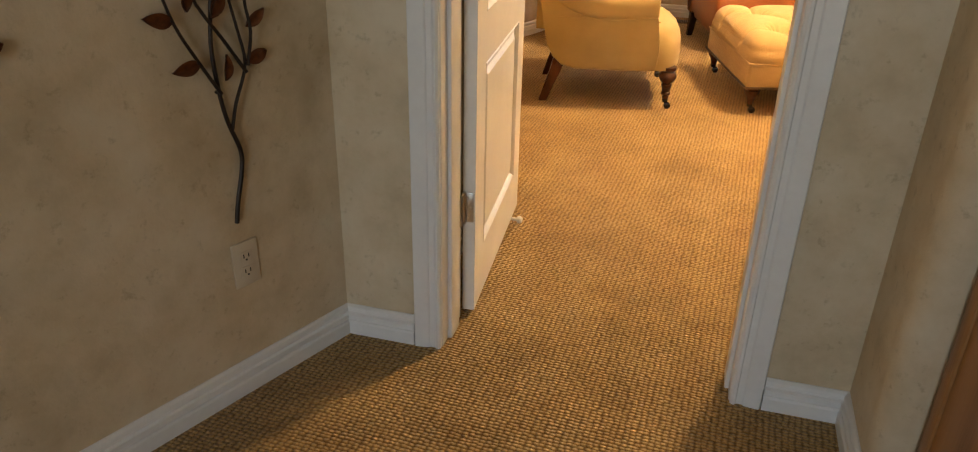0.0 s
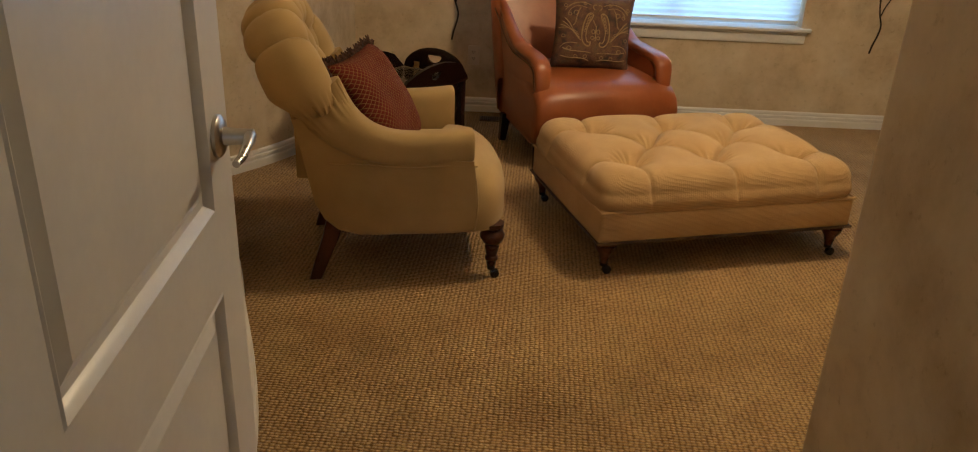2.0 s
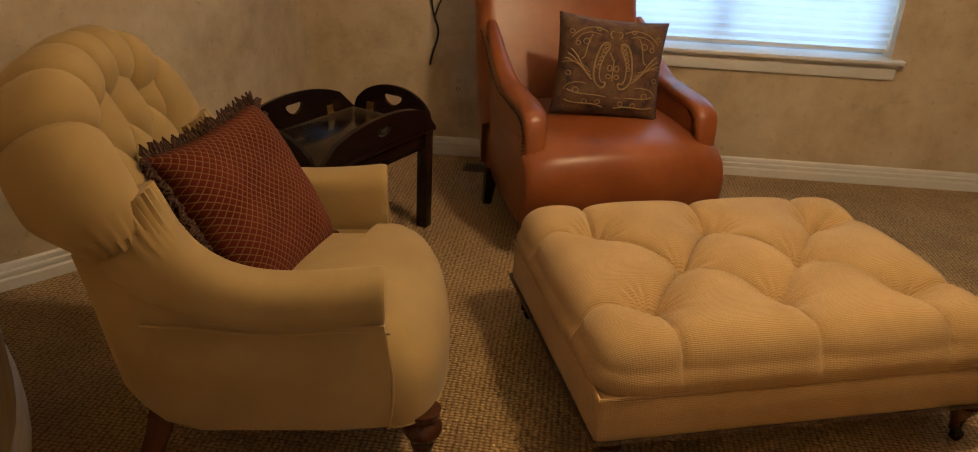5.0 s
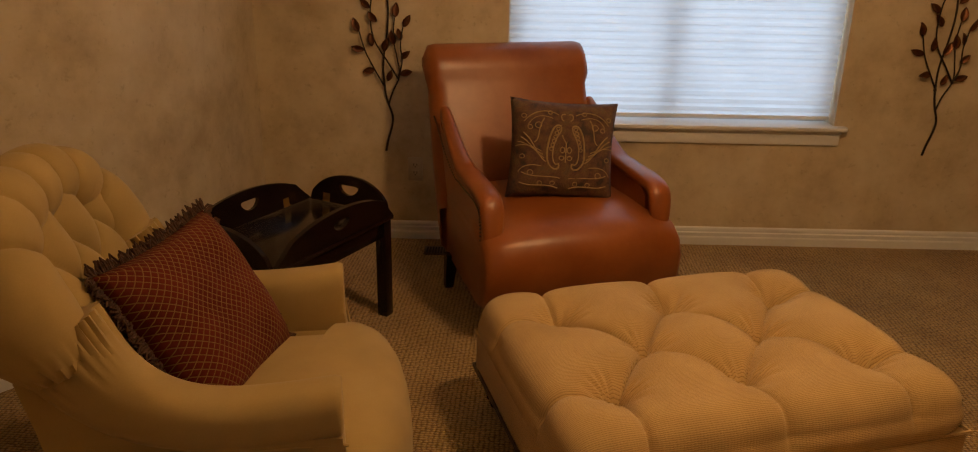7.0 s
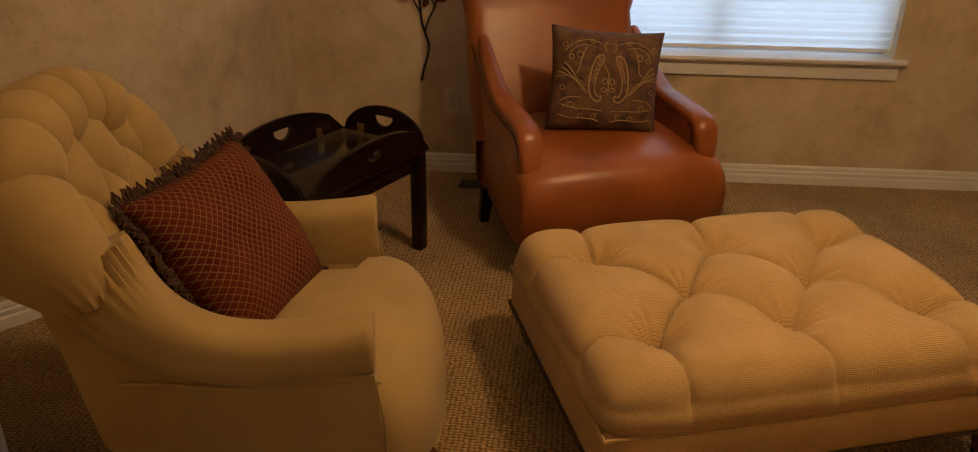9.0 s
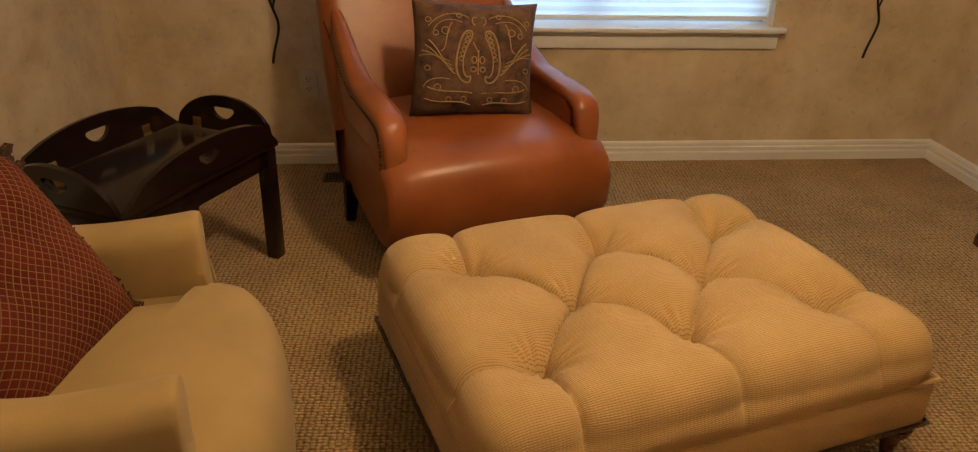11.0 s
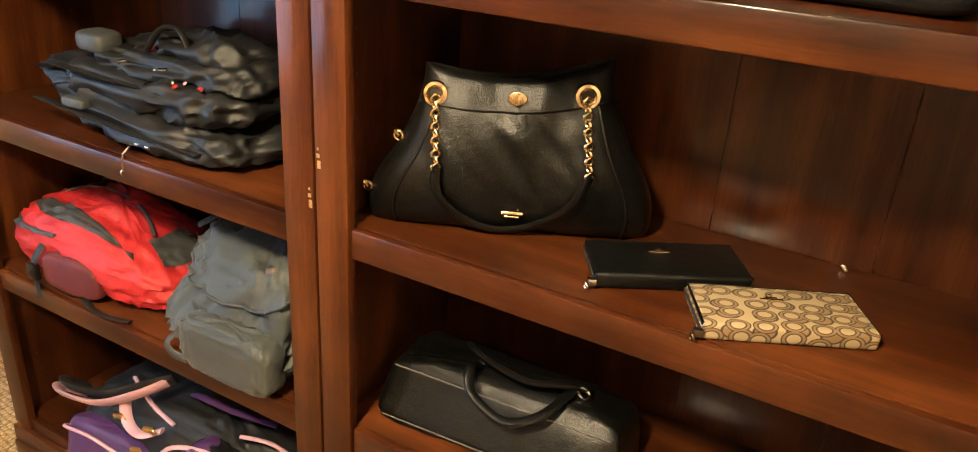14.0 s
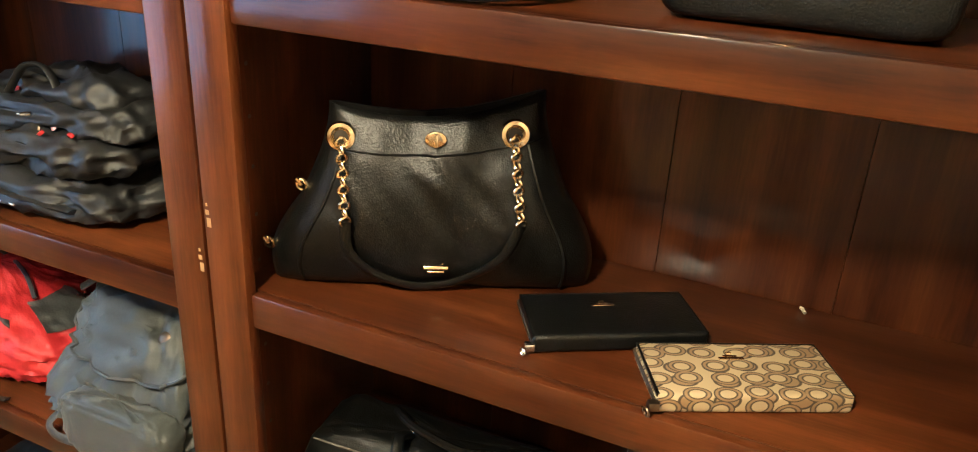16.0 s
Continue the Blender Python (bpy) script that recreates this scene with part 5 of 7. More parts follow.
# ---- leather armchair ----
def build_leather():
    o = thing("leather_armchair", "cognac leather armchair with sloping arms and dark tapered legs", "armchair", pose(-0.024, 5.782, 0, 0, 0, 18.0))
    # x across, -y forward
    W = 0.74
    # seat block with a soft front edge
    bm = bmesh.new()
    sec = [(0.02, 0.14), (-0.50, 0.125), (-0.555, 0.14), (-0.590, 0.22), (-0.600, 0.31), (-0.578, 0.372), (-0.528, 0.410), (-0.44, 0.430), (-0.30, 0.438), (-0.15, 0.436), (0.02, 0.428)]
    rows = []
    for u, k in ((-1, 0.030), (-0.985, 0.014), (-0.94, 0.003), (-0.7, 0), (-0.35, 0), (0, 0), (0.35, 0), (0.7, 0), (0.94, 0.003), (0.985, 0.014), (1, 0.030)):
        row = []
        for y, z in sec:
            zz = z - (k if z > 0.2 else -k * 0.5) + (0.032 * (1 - u ** 4) - 0.006 if z > 0.35 else 0)
            yy = y + (k if y < -0.3 else 0) - (0.020 * (1 - u * u) if y < -0.3 else 0)
            full = 0.39 if y < -0.42 else 0.372
            row.append((W / 2 + u * full, yy, zz))
        rows.append(row)
    vs = bm_grid(bm, rows, close_v=True)
    bm.faces.new(vs[0])
    bm.faces.new(vs[-1][::-1])
    bmesh.ops.subdivide_edges(bm, edges=bm.edges[:], cuts=1, smooth=1.0, use_grid_fill=True)
    part("seat", bm, M_LEATHER, o, angle=60)
    # back with a small roll at the top
    sec = bezier((0.0, 0.36), (0.09, 0.55), (0.16, 0.72), (0.205, 0.86), 12) + bezier((0.205, 0.86), (0.215, 0.935), (0.255, 0.985), (0.320, 0.985), 8)[1:] + bezier((0.320, 0.985), (0.385, 0.98), (0.40, 0.92), (0.365, 0.87), 8)[1:] + bezier((0.365, 0.87), (0.31, 0.74), (0.22, 0.50), (0.10, 0.15), 10)[1:]
    rows = []
    for j in range(31):
        v = -1 + 2 * j / 30
        e = max(0.0, (abs(v) - 0.86) / 0.14)
        fall = 0.055 * (1 - max(0.0, 1 - e ** 2.3) ** (1 / 2.3))
        row = []
        for i, (y, z) in enumerate(sec):
            a, c = sec[max(0, i - 1)], sec[min(len(sec) - 1, i + 1)]
            ty, tz = c[0] - a[0], c[1] - a[1]
            ln = math.hypot(ty, tz)
            hw = 0.355 + 0.010 * math.sin(min(1, z) * 3) - 0.015 * max(0.0, (z - 0.5)) + (0.018 if 8 < i < 30 and z > 0.85 else 0)
            d = -fall + 0.012 * (1 - v * v) * math.sin(math.pi * min(1.0, max(0.0, (z - 0.36) / 0.6)))
            row.append((W / 2 - 0.032 + v * hw, y - tz / ln * d, z + ty / ln * d))
        rows.append(row)
    bm = bmesh.new()
    vs = bm_grid(bm, rows)
    for end in (vs[0], vs[-1]):
        k = len(end)
        for i in range(k // 2 - 1):
            q = (end[i], end[i + 1], end[k - 2 - i], end[k - 1 - i])
            if len(set(q)) == 4:
                bm.faces.new(q)
    part("backrest", bm, M_LEATHER, o, angle=60)
    # arms
    for s, x in ((-1, 0.028), (1, W - 0.046)):
        bm = bmesh.new()
        # side panel
        pan = [(-0.44, 0.15), (-0.47, 0.40), (-0.455, 0.50), (-0.40, 0.535), (-0.28, 0.520), (-0.16, 0.535), (-0.04, 0.585), (0.06, 0.645), (0.16, 0.70), (0.27, 0.72), (0.20, 0.45), (0.08, 0.14)]
        rows = [[(x + s * dx, y, z) for y, z in pan] for dx in (-0.035, 0.028)]
        vs = bm_grid(bm, rows, close_v=True)
        bm.faces.new(vs[0])
        bm.faces.new(vs[1][::-1])
        bmesh.ops.bevel(bm, geom=[e for e in bm.edges if abs(e.verts[0].co.x - e.verts[1].co.x) < 1e-6], offset=0.010, segments=2, affect="EDGES")
        arm = part("arm", bm, M_LEATHER, o, angle=45)
        # padded top band that sweeps up the back and turns down at the front
        path = bezier((0.200, 0.735), (0.10, 0.700), (0.0, 0.585), (-0.17, 0.552), 14) + bezier((-0.17, 0.560), (-0.30, 0.535), (-0.43, 0.560), (-0.480, 0.520), 10)[1:] + bezier((-0.480, 0.520), (-0.515, 0.48), (-0.510, 0.36), (-0.485, 0.20), 10)[1:]
        rows = []
        for i, (y, z) in enumerate(path):
            a, c = path[max(0, i - 1)], path[min(len(path) - 1, i + 1)]
            ty, tz = c[0] - a[0], c[1] - a[1]
            ln = math.hypot(ty, tz)
            ny, nz = tz / ln, -ty / ln
            t = i / (len(path) - 1)
            hw = 0.020 + 0.025 * min(1.0, t / 0.45) - (0.018 * max(0.0, (t - 0.75) / 0.25))
            hh = 0.026
            rows.append([(x + hw * spow(math.cos(2 * math.pi * j / 16), 0.8), y - ny * hh * spow(math.sin(2 * math.pi * j / 16), 0.8), z - nz * hh * spow(math.sin(2 * math.pi * j / 16), 0.8)) for j in range(16)])
        bm = bmesh.new()
        vs = bm_grid(bm, rows, close_v=True)
        bm.faces.new(vs[0])
        bm.faces.new(vs[-1][::-1])
        part("arm_pad", bm, M_LEATHER, arm, angle=60)
        bm = bmesh.new()
        for i in range(1, len(path) - 1):
            for w in (0, 0.5):
                y = path[i][0] * (1 - w) + path[i + 1][0] * w
                z = path[i][1] * (1 - w) + path[i + 1][1] * w
                bmesh.ops.create_uvsphere(bm, u_segments=6, v_segments=4, radius=0.0042, matrix=Matrix.Translation((x + s * 0.043, y + 0.006, z - 0.026)))
        part("nail_trim", bm, M_DARKMETAL, arm, "row of small bronze nail heads")
    for x, y, dy in ((0.0, 0.0, 0.05), (W, 0.0, 0.05), (0.03, -0.50, 0.0), (W - 0.03, -0.50, 0.0)):
        bm = bmesh.new()
        rows = [[(px * w, py * w + yy, z) for px, py in ((-1, -1), (1, -1), (1, 1), (-1, 1))] for z, w, yy in ((0.0, 0.018, 0.0), (0.17, 0.026, -dy))]
        vs = bm_grid(bm, rows, close_v=True)
        bm.faces.new(vs[0][::-1])
        bm.faces.new(vs[-1])
        bmesh.ops.bevel(bm, geom=bm.edges[:], offset=0.003, segments=1, affect="EDGES")
        part("leg", bm, M_ESPRESSO, o, "dark tapered wooden leg", m=pose(x, y, 0))
    return o


build_leather()


def paisley_pillow():
    o = thing("paisley_pillow", "brown tapestry throw pillow with old-gold paisley, leaning on the leather armchair", "pillow",
              pose(0.423, 5.682, 0.636, 0, 0, 7.2) @ pose(0, 0, 0, 74.8, 0, 0) @ pose(0, 0, 0, 0, 0, -3.9))
    bm = bmesh.new()
    bm_pillow(bm, 0.428, 0.388, 0.15)
    part("cover", bm, M_TAPESTRY, o, angle=80)

    def lift(x, y):
        u, v = x / 0.214, y / 0.194
        k = max(0.0, (1 - u ** 4) * (1 - v ** 4)) ** 0.6
        return 0.075 * k + 0.003

    def line(pts, r):
        bm = bmesh.new()
        bm_tube(bm, [(1.1 * x, 1.1 * y, lift(1.1 * x, 1.1 * y)) for x, y in pts], 1.15 * r, 6, flat=0.5)
        part("embroidery", bm, M_EMBROIDER, o, "old-gold embroidered motif")

    def loop(cx, cy, rx, ry, r):
        line([(cx + rx * math.cos(a), cy + ry * math.sin(a)) for a in [2 * math.pi * q / 12 for q in range(13)]], r)

    for s in (-1, 1):
        # tall teardrop with a chain of rings in it
        line(bezier((s * 0.020, 0.078), (s * 0.046, 0.098), (s * 0.066, 0.040), (s * 0.066, -0.020), 14) + bezier((s * 0.066, -0.020), (s * 0.066, -0.078), (s * 0.012, -0.082), (s * 0.024, -0.048), 12)[1:], 0.0030)
        line(bezier((s * 0.020, 0.078), (s * 0.014, 0.058), (s * 0.044, 0.040), (s * 0.046, -0.010), 12) + bezier((s * 0.046, -0.010), (s * 0.048, -0.050), (s * 0.030, -0.060), (s * 0.026, -0.048), 8)[1:], 0.0022)
        for k in range(6):
            loop(s * (0.031 + 0.0042 * k), 0.070 - 0.014 * k, 0.0062, 0.0056, 0.0015)
        # scrolls that fan out to the sides
        for k in range(4):
            line(bezier((s * (0.068 + 0.006 * k), -0.045 + 0.012 * k), (s * (0.10 + 0.010 * k), -0.030 + 0.014 * k), (s * (0.115 + 0.012 * k), 0.030 - 0.006 * k), (s * (0.150 + 0.008 * k), 0.052 - 0.016 * k), 12), 0.0020 - 0.0002 * k)
        line(bezier((s * 0.080, 0.105), (s * 0.105, 0.070), (s * 0.090, 0.030), (s * 0.112, 0.020), 10), 0.0020)
        line(bezier((s * 0.030, 0.118), (s * 0.070, 0.140), (s * 0.120, 0.130), (s * 0.150, 0.090), 12), 0.0018)
        line(bezier((s * 0.050, 0.105), (s * 0.090, 0.120), (s * 0.120, 0.110), (s * 0.135, 0.080), 12), 0.0014)
        line(bezier((s * 0.015, -0.100), (s * 0.060, -0.090), (s * 0.110, -0.105), (s * 0.150, -0.085), 12), 0.0018)
        line(bezier((s * 0.020, -0.135), (s * 0.070, -0.115), (s * 0.110, -0.140), (s * 0.155, -0.120), 12), 0.0018)
        line(bezier((s * 0.085, -0.060), (s * 0.120, -0.055), (s * 0.150, -0.060), (s * 0.160, -0.085), 10), 0.0016)
        for cx, cy, r in ((0.100, 0.080, 0.011), (0.128, 0.072, 0.008), (0.150, 0.110, 0.008), (0.060, 0.125, 0.007), (0.120, -0.085, 0.010), (0.085, -0.120, 0.008), (0.150, -0.030, 0.008), (0.040, -0.118, 0.008)):
            loop(s * cx, cy, r, r * 0.9, 0.0014)
        # petals in the middle
        loop(s * 0.012, -0.002, 0.0075, 0.010, 0.0017)
        loop(s * 0.014, -0.030, 0.0085, 0.007, 0.0017)
        line(bezier((0.0, 0.020), (s * 0.006, 0.034), (s * 0.014, 0.040), (s * 0.016, 0.050), 8), 0.0020)
        line(bezier((s * 0.006, 0.120), (s * 0.022, 0.128), (s * 0.026, 0.104), (s * 0.012, 0.098), 8), 0.0018)
    line([(0, 0.020), (0, 0.0), (0.0, -0.045)], 0.0022)


paisley_pillow()


# ---- butler tray table ----
def build_table():
    LL, SS, ZT = 0.66, 0.41, 0.415
    # local x along the long side, y along the short side
    o = thing("butler_tray_table", "espresso wooden butler tray table with raised cut-out flaps", "tray table", pose(-0.217, 5.515, 0, 0, 0, -117) @ pose(0, -SS, 0))
    bm = bmesh.new()
    bm_box(bm, (0, 0, ZT - 0.018), (LL, SS, ZT), 0.004)
    part("tray", bm, M_ESPRESSO, o)
    bm = bmesh.new()
    for lo, hi in (((0.02, 0.02, ZT - 0.085), (LL - 0.02, 0.045, ZT - 0.018)), ((0.02, SS - 0.045, ZT - 0.085), (LL - 0.02, SS - 0.02, ZT - 0.018)), ((0.02, 0.045, ZT - 0.085), (0.045, SS - 0.045, ZT - 0.018)), ((LL - 0.045, 0.045, ZT - 0.085), (LL - 0.02, SS - 0.045, ZT - 0.018))):
        bm_box(bm, lo, hi, 0.002)
    part("apron", bm, M_ESPRESSO, o)
    for x, y in ((0.030, 0.030), (LL - 0.03, 0.030), (0.030, SS - 0.03), (LL - 0.03, SS - 0.03)):
        bm = bmesh.new()
        bm_box(bm, (x - 0.022, y - 0.022, 0.0), (x + 0.022, y + 0.022, ZT - 0.019), 0.003)
        part("leg", bm, M_ESPRESSO, o)

    def flap(length, rise, m):
        """Arched flap with a kidney hand-hole; local x along the hinge, z up, y its thickness."""
        n = 36
        top = [(-length / 2 + length * i / n, 0.012 + rise * (max(0.0, 1 - (2 * i / n - 1) ** 2)) ** 0.62) for i in range(n + 1)]
        hole = []
        for i in range(24):
            a = 2 * math.pi * i / 24
            hx, hz = 0.045 * math.cos(a), 0.019 * math.sin(a)
            hole.append((hx, 0.60 * rise + hz + 0.25 * hx * hx / 0.045 - 0.004))
        outer = [(-length / 2, 0.0)] + [(length / 2, 0.0)] + top[::-1]
        bm = bmesh.new()
        T = 0.016
        # ring of quads between the hole and the outline
        ang = [math.atan2(z - 0.60 * rise, x) for x, z in hole]
        ring = []
        for a in ang:
            best = None
            dx, dz = math.cos(a), math.sin(a)
            for k in range(len(outer)):
                (ax, az), (bx, bz) = outer[k], outer[(k + 1) % len(outer)]
                den = dx * (bz - az) - dz * (bx - ax)
                if abs(den) < 1e-9:
                    continue
                px, pz = ax, az - 0.60 * rise
                t = (px * (bz - az) - pz * (bx - ax)) / den
                u = (px * dz - pz * dx) / den
                if t > 0 and -1e-6 <= u <= 1 + 1e-6 and (best is None or t < best):
                    best = t
            ring.append((dx * best, 0.60 * rise + dz * best))
        for k, corner in enumerate(((-length / 2, 0.0), (length / 2, 0.0), (-length / 2, 0.012), (length / 2, 0.012))):
            i = min(range(len(ring)), key=lambda w: math.dist(ring[w], corner))
            if k < 2:
                ring[i] = corner
        vf = [[bm.verts.new((x, y, z)) for x, z in pts] for pts in (hole, ring) for y in (0.0, T)]
        hn = len(hole)
        for i in range(hn):
            j = (i + 1) % hn
            bm.faces.new((vf[0][i], vf[0][j], vf[2][j], vf[2][i]))
            bm.faces.new((vf[1][i], vf[3][i], vf[3][j], vf[1][j]))
            bm.faces.new((vf[0][i], vf[1][i], vf[1][j], vf[0][j]))
            bm.faces.new((vf[2][i], vf[2][j], vf[3][j], vf[3][i]))
        f = part("flap", bm, M_ESPRESSO, o, "raised arched flap with a hand-hole", m=m)
        for hx in (-length * 0.28, length * 0.28):
            bm = bmesh.new()
            bm_box(bm, (hx - 0.016, T, 0.006), (hx + 0.016, T + 0.0015, 0.034), 0.0004)
            bm_tube(bm, [(hx - 0.016, T + 0.002, 0.004), (hx + 0.016, T + 0.002, 0.004)], 0.003, 6)
            part("hinge", bm, M_BRASS, f, "small brass hinge")

    flap(LL - 0.01, 0.105, pose(LL / 2, 0.0, ZT + 0.001, 8, 0, 0))
    flap(LL - 0.01, 0.105, pose(LL / 2, SS, ZT + 0.001, 8, 0, 180))
    flap(SS - 0.04, 0.105, pose(0, SS / 2, ZT + 0.001, 8, 0, -90))
    flap(SS - 0.04, 0.105, pose(LL, SS / 2, ZT + 0.001, 8, 0, 90))
    return o


build_table()


# ---- bookcases ----
FRONT, DEEP = 2.296, 0.335


def build_bookcase(y0, y1, tops, label, chips):
    o = thing("bookcase", label, "bookcase", pose(FRONT, y0, 0), "bookcases along the wall")
    w, h, st = y1 - y0, 2.05, 0.058
    for yy, inner in ((0.0, 1), (w - 0.022, -1)):
        bm = bmesh.new()
        bm_box(bm, (0.012, yy, 0.0), (DEEP, yy + 0.022, h - 0.02), 0.0015)
        part("side_panel", bm, M_CHERRY_UP, o)
        ys = yy if inner > 0 else yy + 0.022 - st
        bm = bmesh.new()
        bm_box(bm, (-0.008, ys, 0.09), (0.0118, ys + st, h - 0.02), 0.004)
        stile = part("stile", bm, M_CHERRY_UP, o)
        bm = bmesh.new()
        pin = yy + 0.022 if inner > 0 else yy
        for z in [0.19 + 0.064 * k for k in range(26)]:
            for x in (0.06, DEEP - 0.06):
                bm_tube(bm, [(x, pin - inner * 0.001, z), (x, pin + inner * 0.0006, z)], 0.003, 6)
        part("pin_holes", bm, M_SLOT, o)["kind"] = "stuff"
    for yy in (0.006, w - 0.009):
        for k in range(4):
            bm = bmesh.new()
            z = chips + (0.0, 0.016, 0.027, 0.62)[k]
            bm_box(bm, (-0.0088, yy - 0.003 + 0.0016 * (k % 3), z), (-0.0078, yy + 0.003 + 0.0012 * (k % 2), z + (0.012, 0.006, 0.004, 0.008)[k]), 0.0003, 1)
            part("worn_chip", bm, M_CHIP, o, "pale chip in the lacquer")
    bm0 = bmesh.new()
    bm_box(bm0, (DEEP - 0.008, 0.0003, 0.09), (DEEP, (w - 0.044) / 4 - 0.0003, h - 0.02), 0.0004, 1)
    me = finish("back_board", bm0, M_CHERRY_UP)
    for k in range(4):
        ob = new("back_board", me)
        ob.parent = o
        ob.matrix_local = pose(0, 0.022 + (w - 0.044) * k / 4, 0)
    for k, z in enumerate(tops):
        bm = bmesh.new()
        bm_box(bm, (0.014, 0.023, z - 0.022), (DEEP - 0.010, w - 0.023, z), 0.001)
        bm_box(bm, (-0.002, 0.0585, z - 0.047), (0.0138, w - 0.0585, z + 0.0005), 0.004)
        part("shelf", bm, M_CHERRY, o)
    bm = bmesh.new()
    bm_box(bm, (-0.016, -0.001, 0.012), (0.0118, w + 0.001, 0.085), 0.004)
    bm_box(bm, (-0.021, -0.001, 0.0), (0.0118, 0.13, 0.045), 0.006)
    bm_box(bm, (-0.021, w - 0.13, 0.0), (0.0118, w + 0.001, 0.045), 0.006)
    part("plinth", bm, M_CHERRY, o)
    bm = bmesh.new()
    bm_box(bm, (-0.03, -0.001, h - 0.019), (DEEP, w + 0.001, h + 0.02), 0.008)
    part("crown", bm, M_CHERRY, o)
    return o


build_bookcase(4.521, 5.484, (0.115, 0.512, 0.872, 1.250, 1.620), "dark cherry bookcase holding backpacks on its shelves", 0.898)
build_bookcase(3.556, 4.518, (0.115, 0.528, 0.880, 1.254, 1.620), "dark cherry bookcase holding handbags and wallets", 0.962)


# ---- bags ----
def strap(o, pts, r, mat, flat=0.35, label="", name="strap"):
    fine = []
    for i in range(len(pts) - 1):
        p0, p1, p2, p3 = (Vector(pts[max(0, min(len(pts) - 1, k))]) for k in (i - 1, i, i + 1, i + 2))
        for j in range(5):
            t = j / 5
            fine.append(0.5 * (2 * p1 + (p2 - p0) * t + (2 * p0 - 5 * p1 + 4 * p2 - p3) * t * t + (3 * p1 - p0 - 3 * p2 + p3) * t ** 3))
    fine.append(Vector(pts[-1]))
    bm = bmesh.new()
    bm_tube(bm, fine, r, 8, flat=flat)
    return part(name, bm, mat, o, label)


def ring(bm, c, r, w, axis, n=18):
    c = Vector(c)
    a = Vector(axis).normalized()
    s = a.orthogonal().normalized()
    t = a.cross(s)
    bm_tube(bm, [c + (s * math.cos(2 * math.pi * k / n) + t * math.sin(2 * math.pi * k / n)) * r for k in range(n)], w, 7, closed=True)


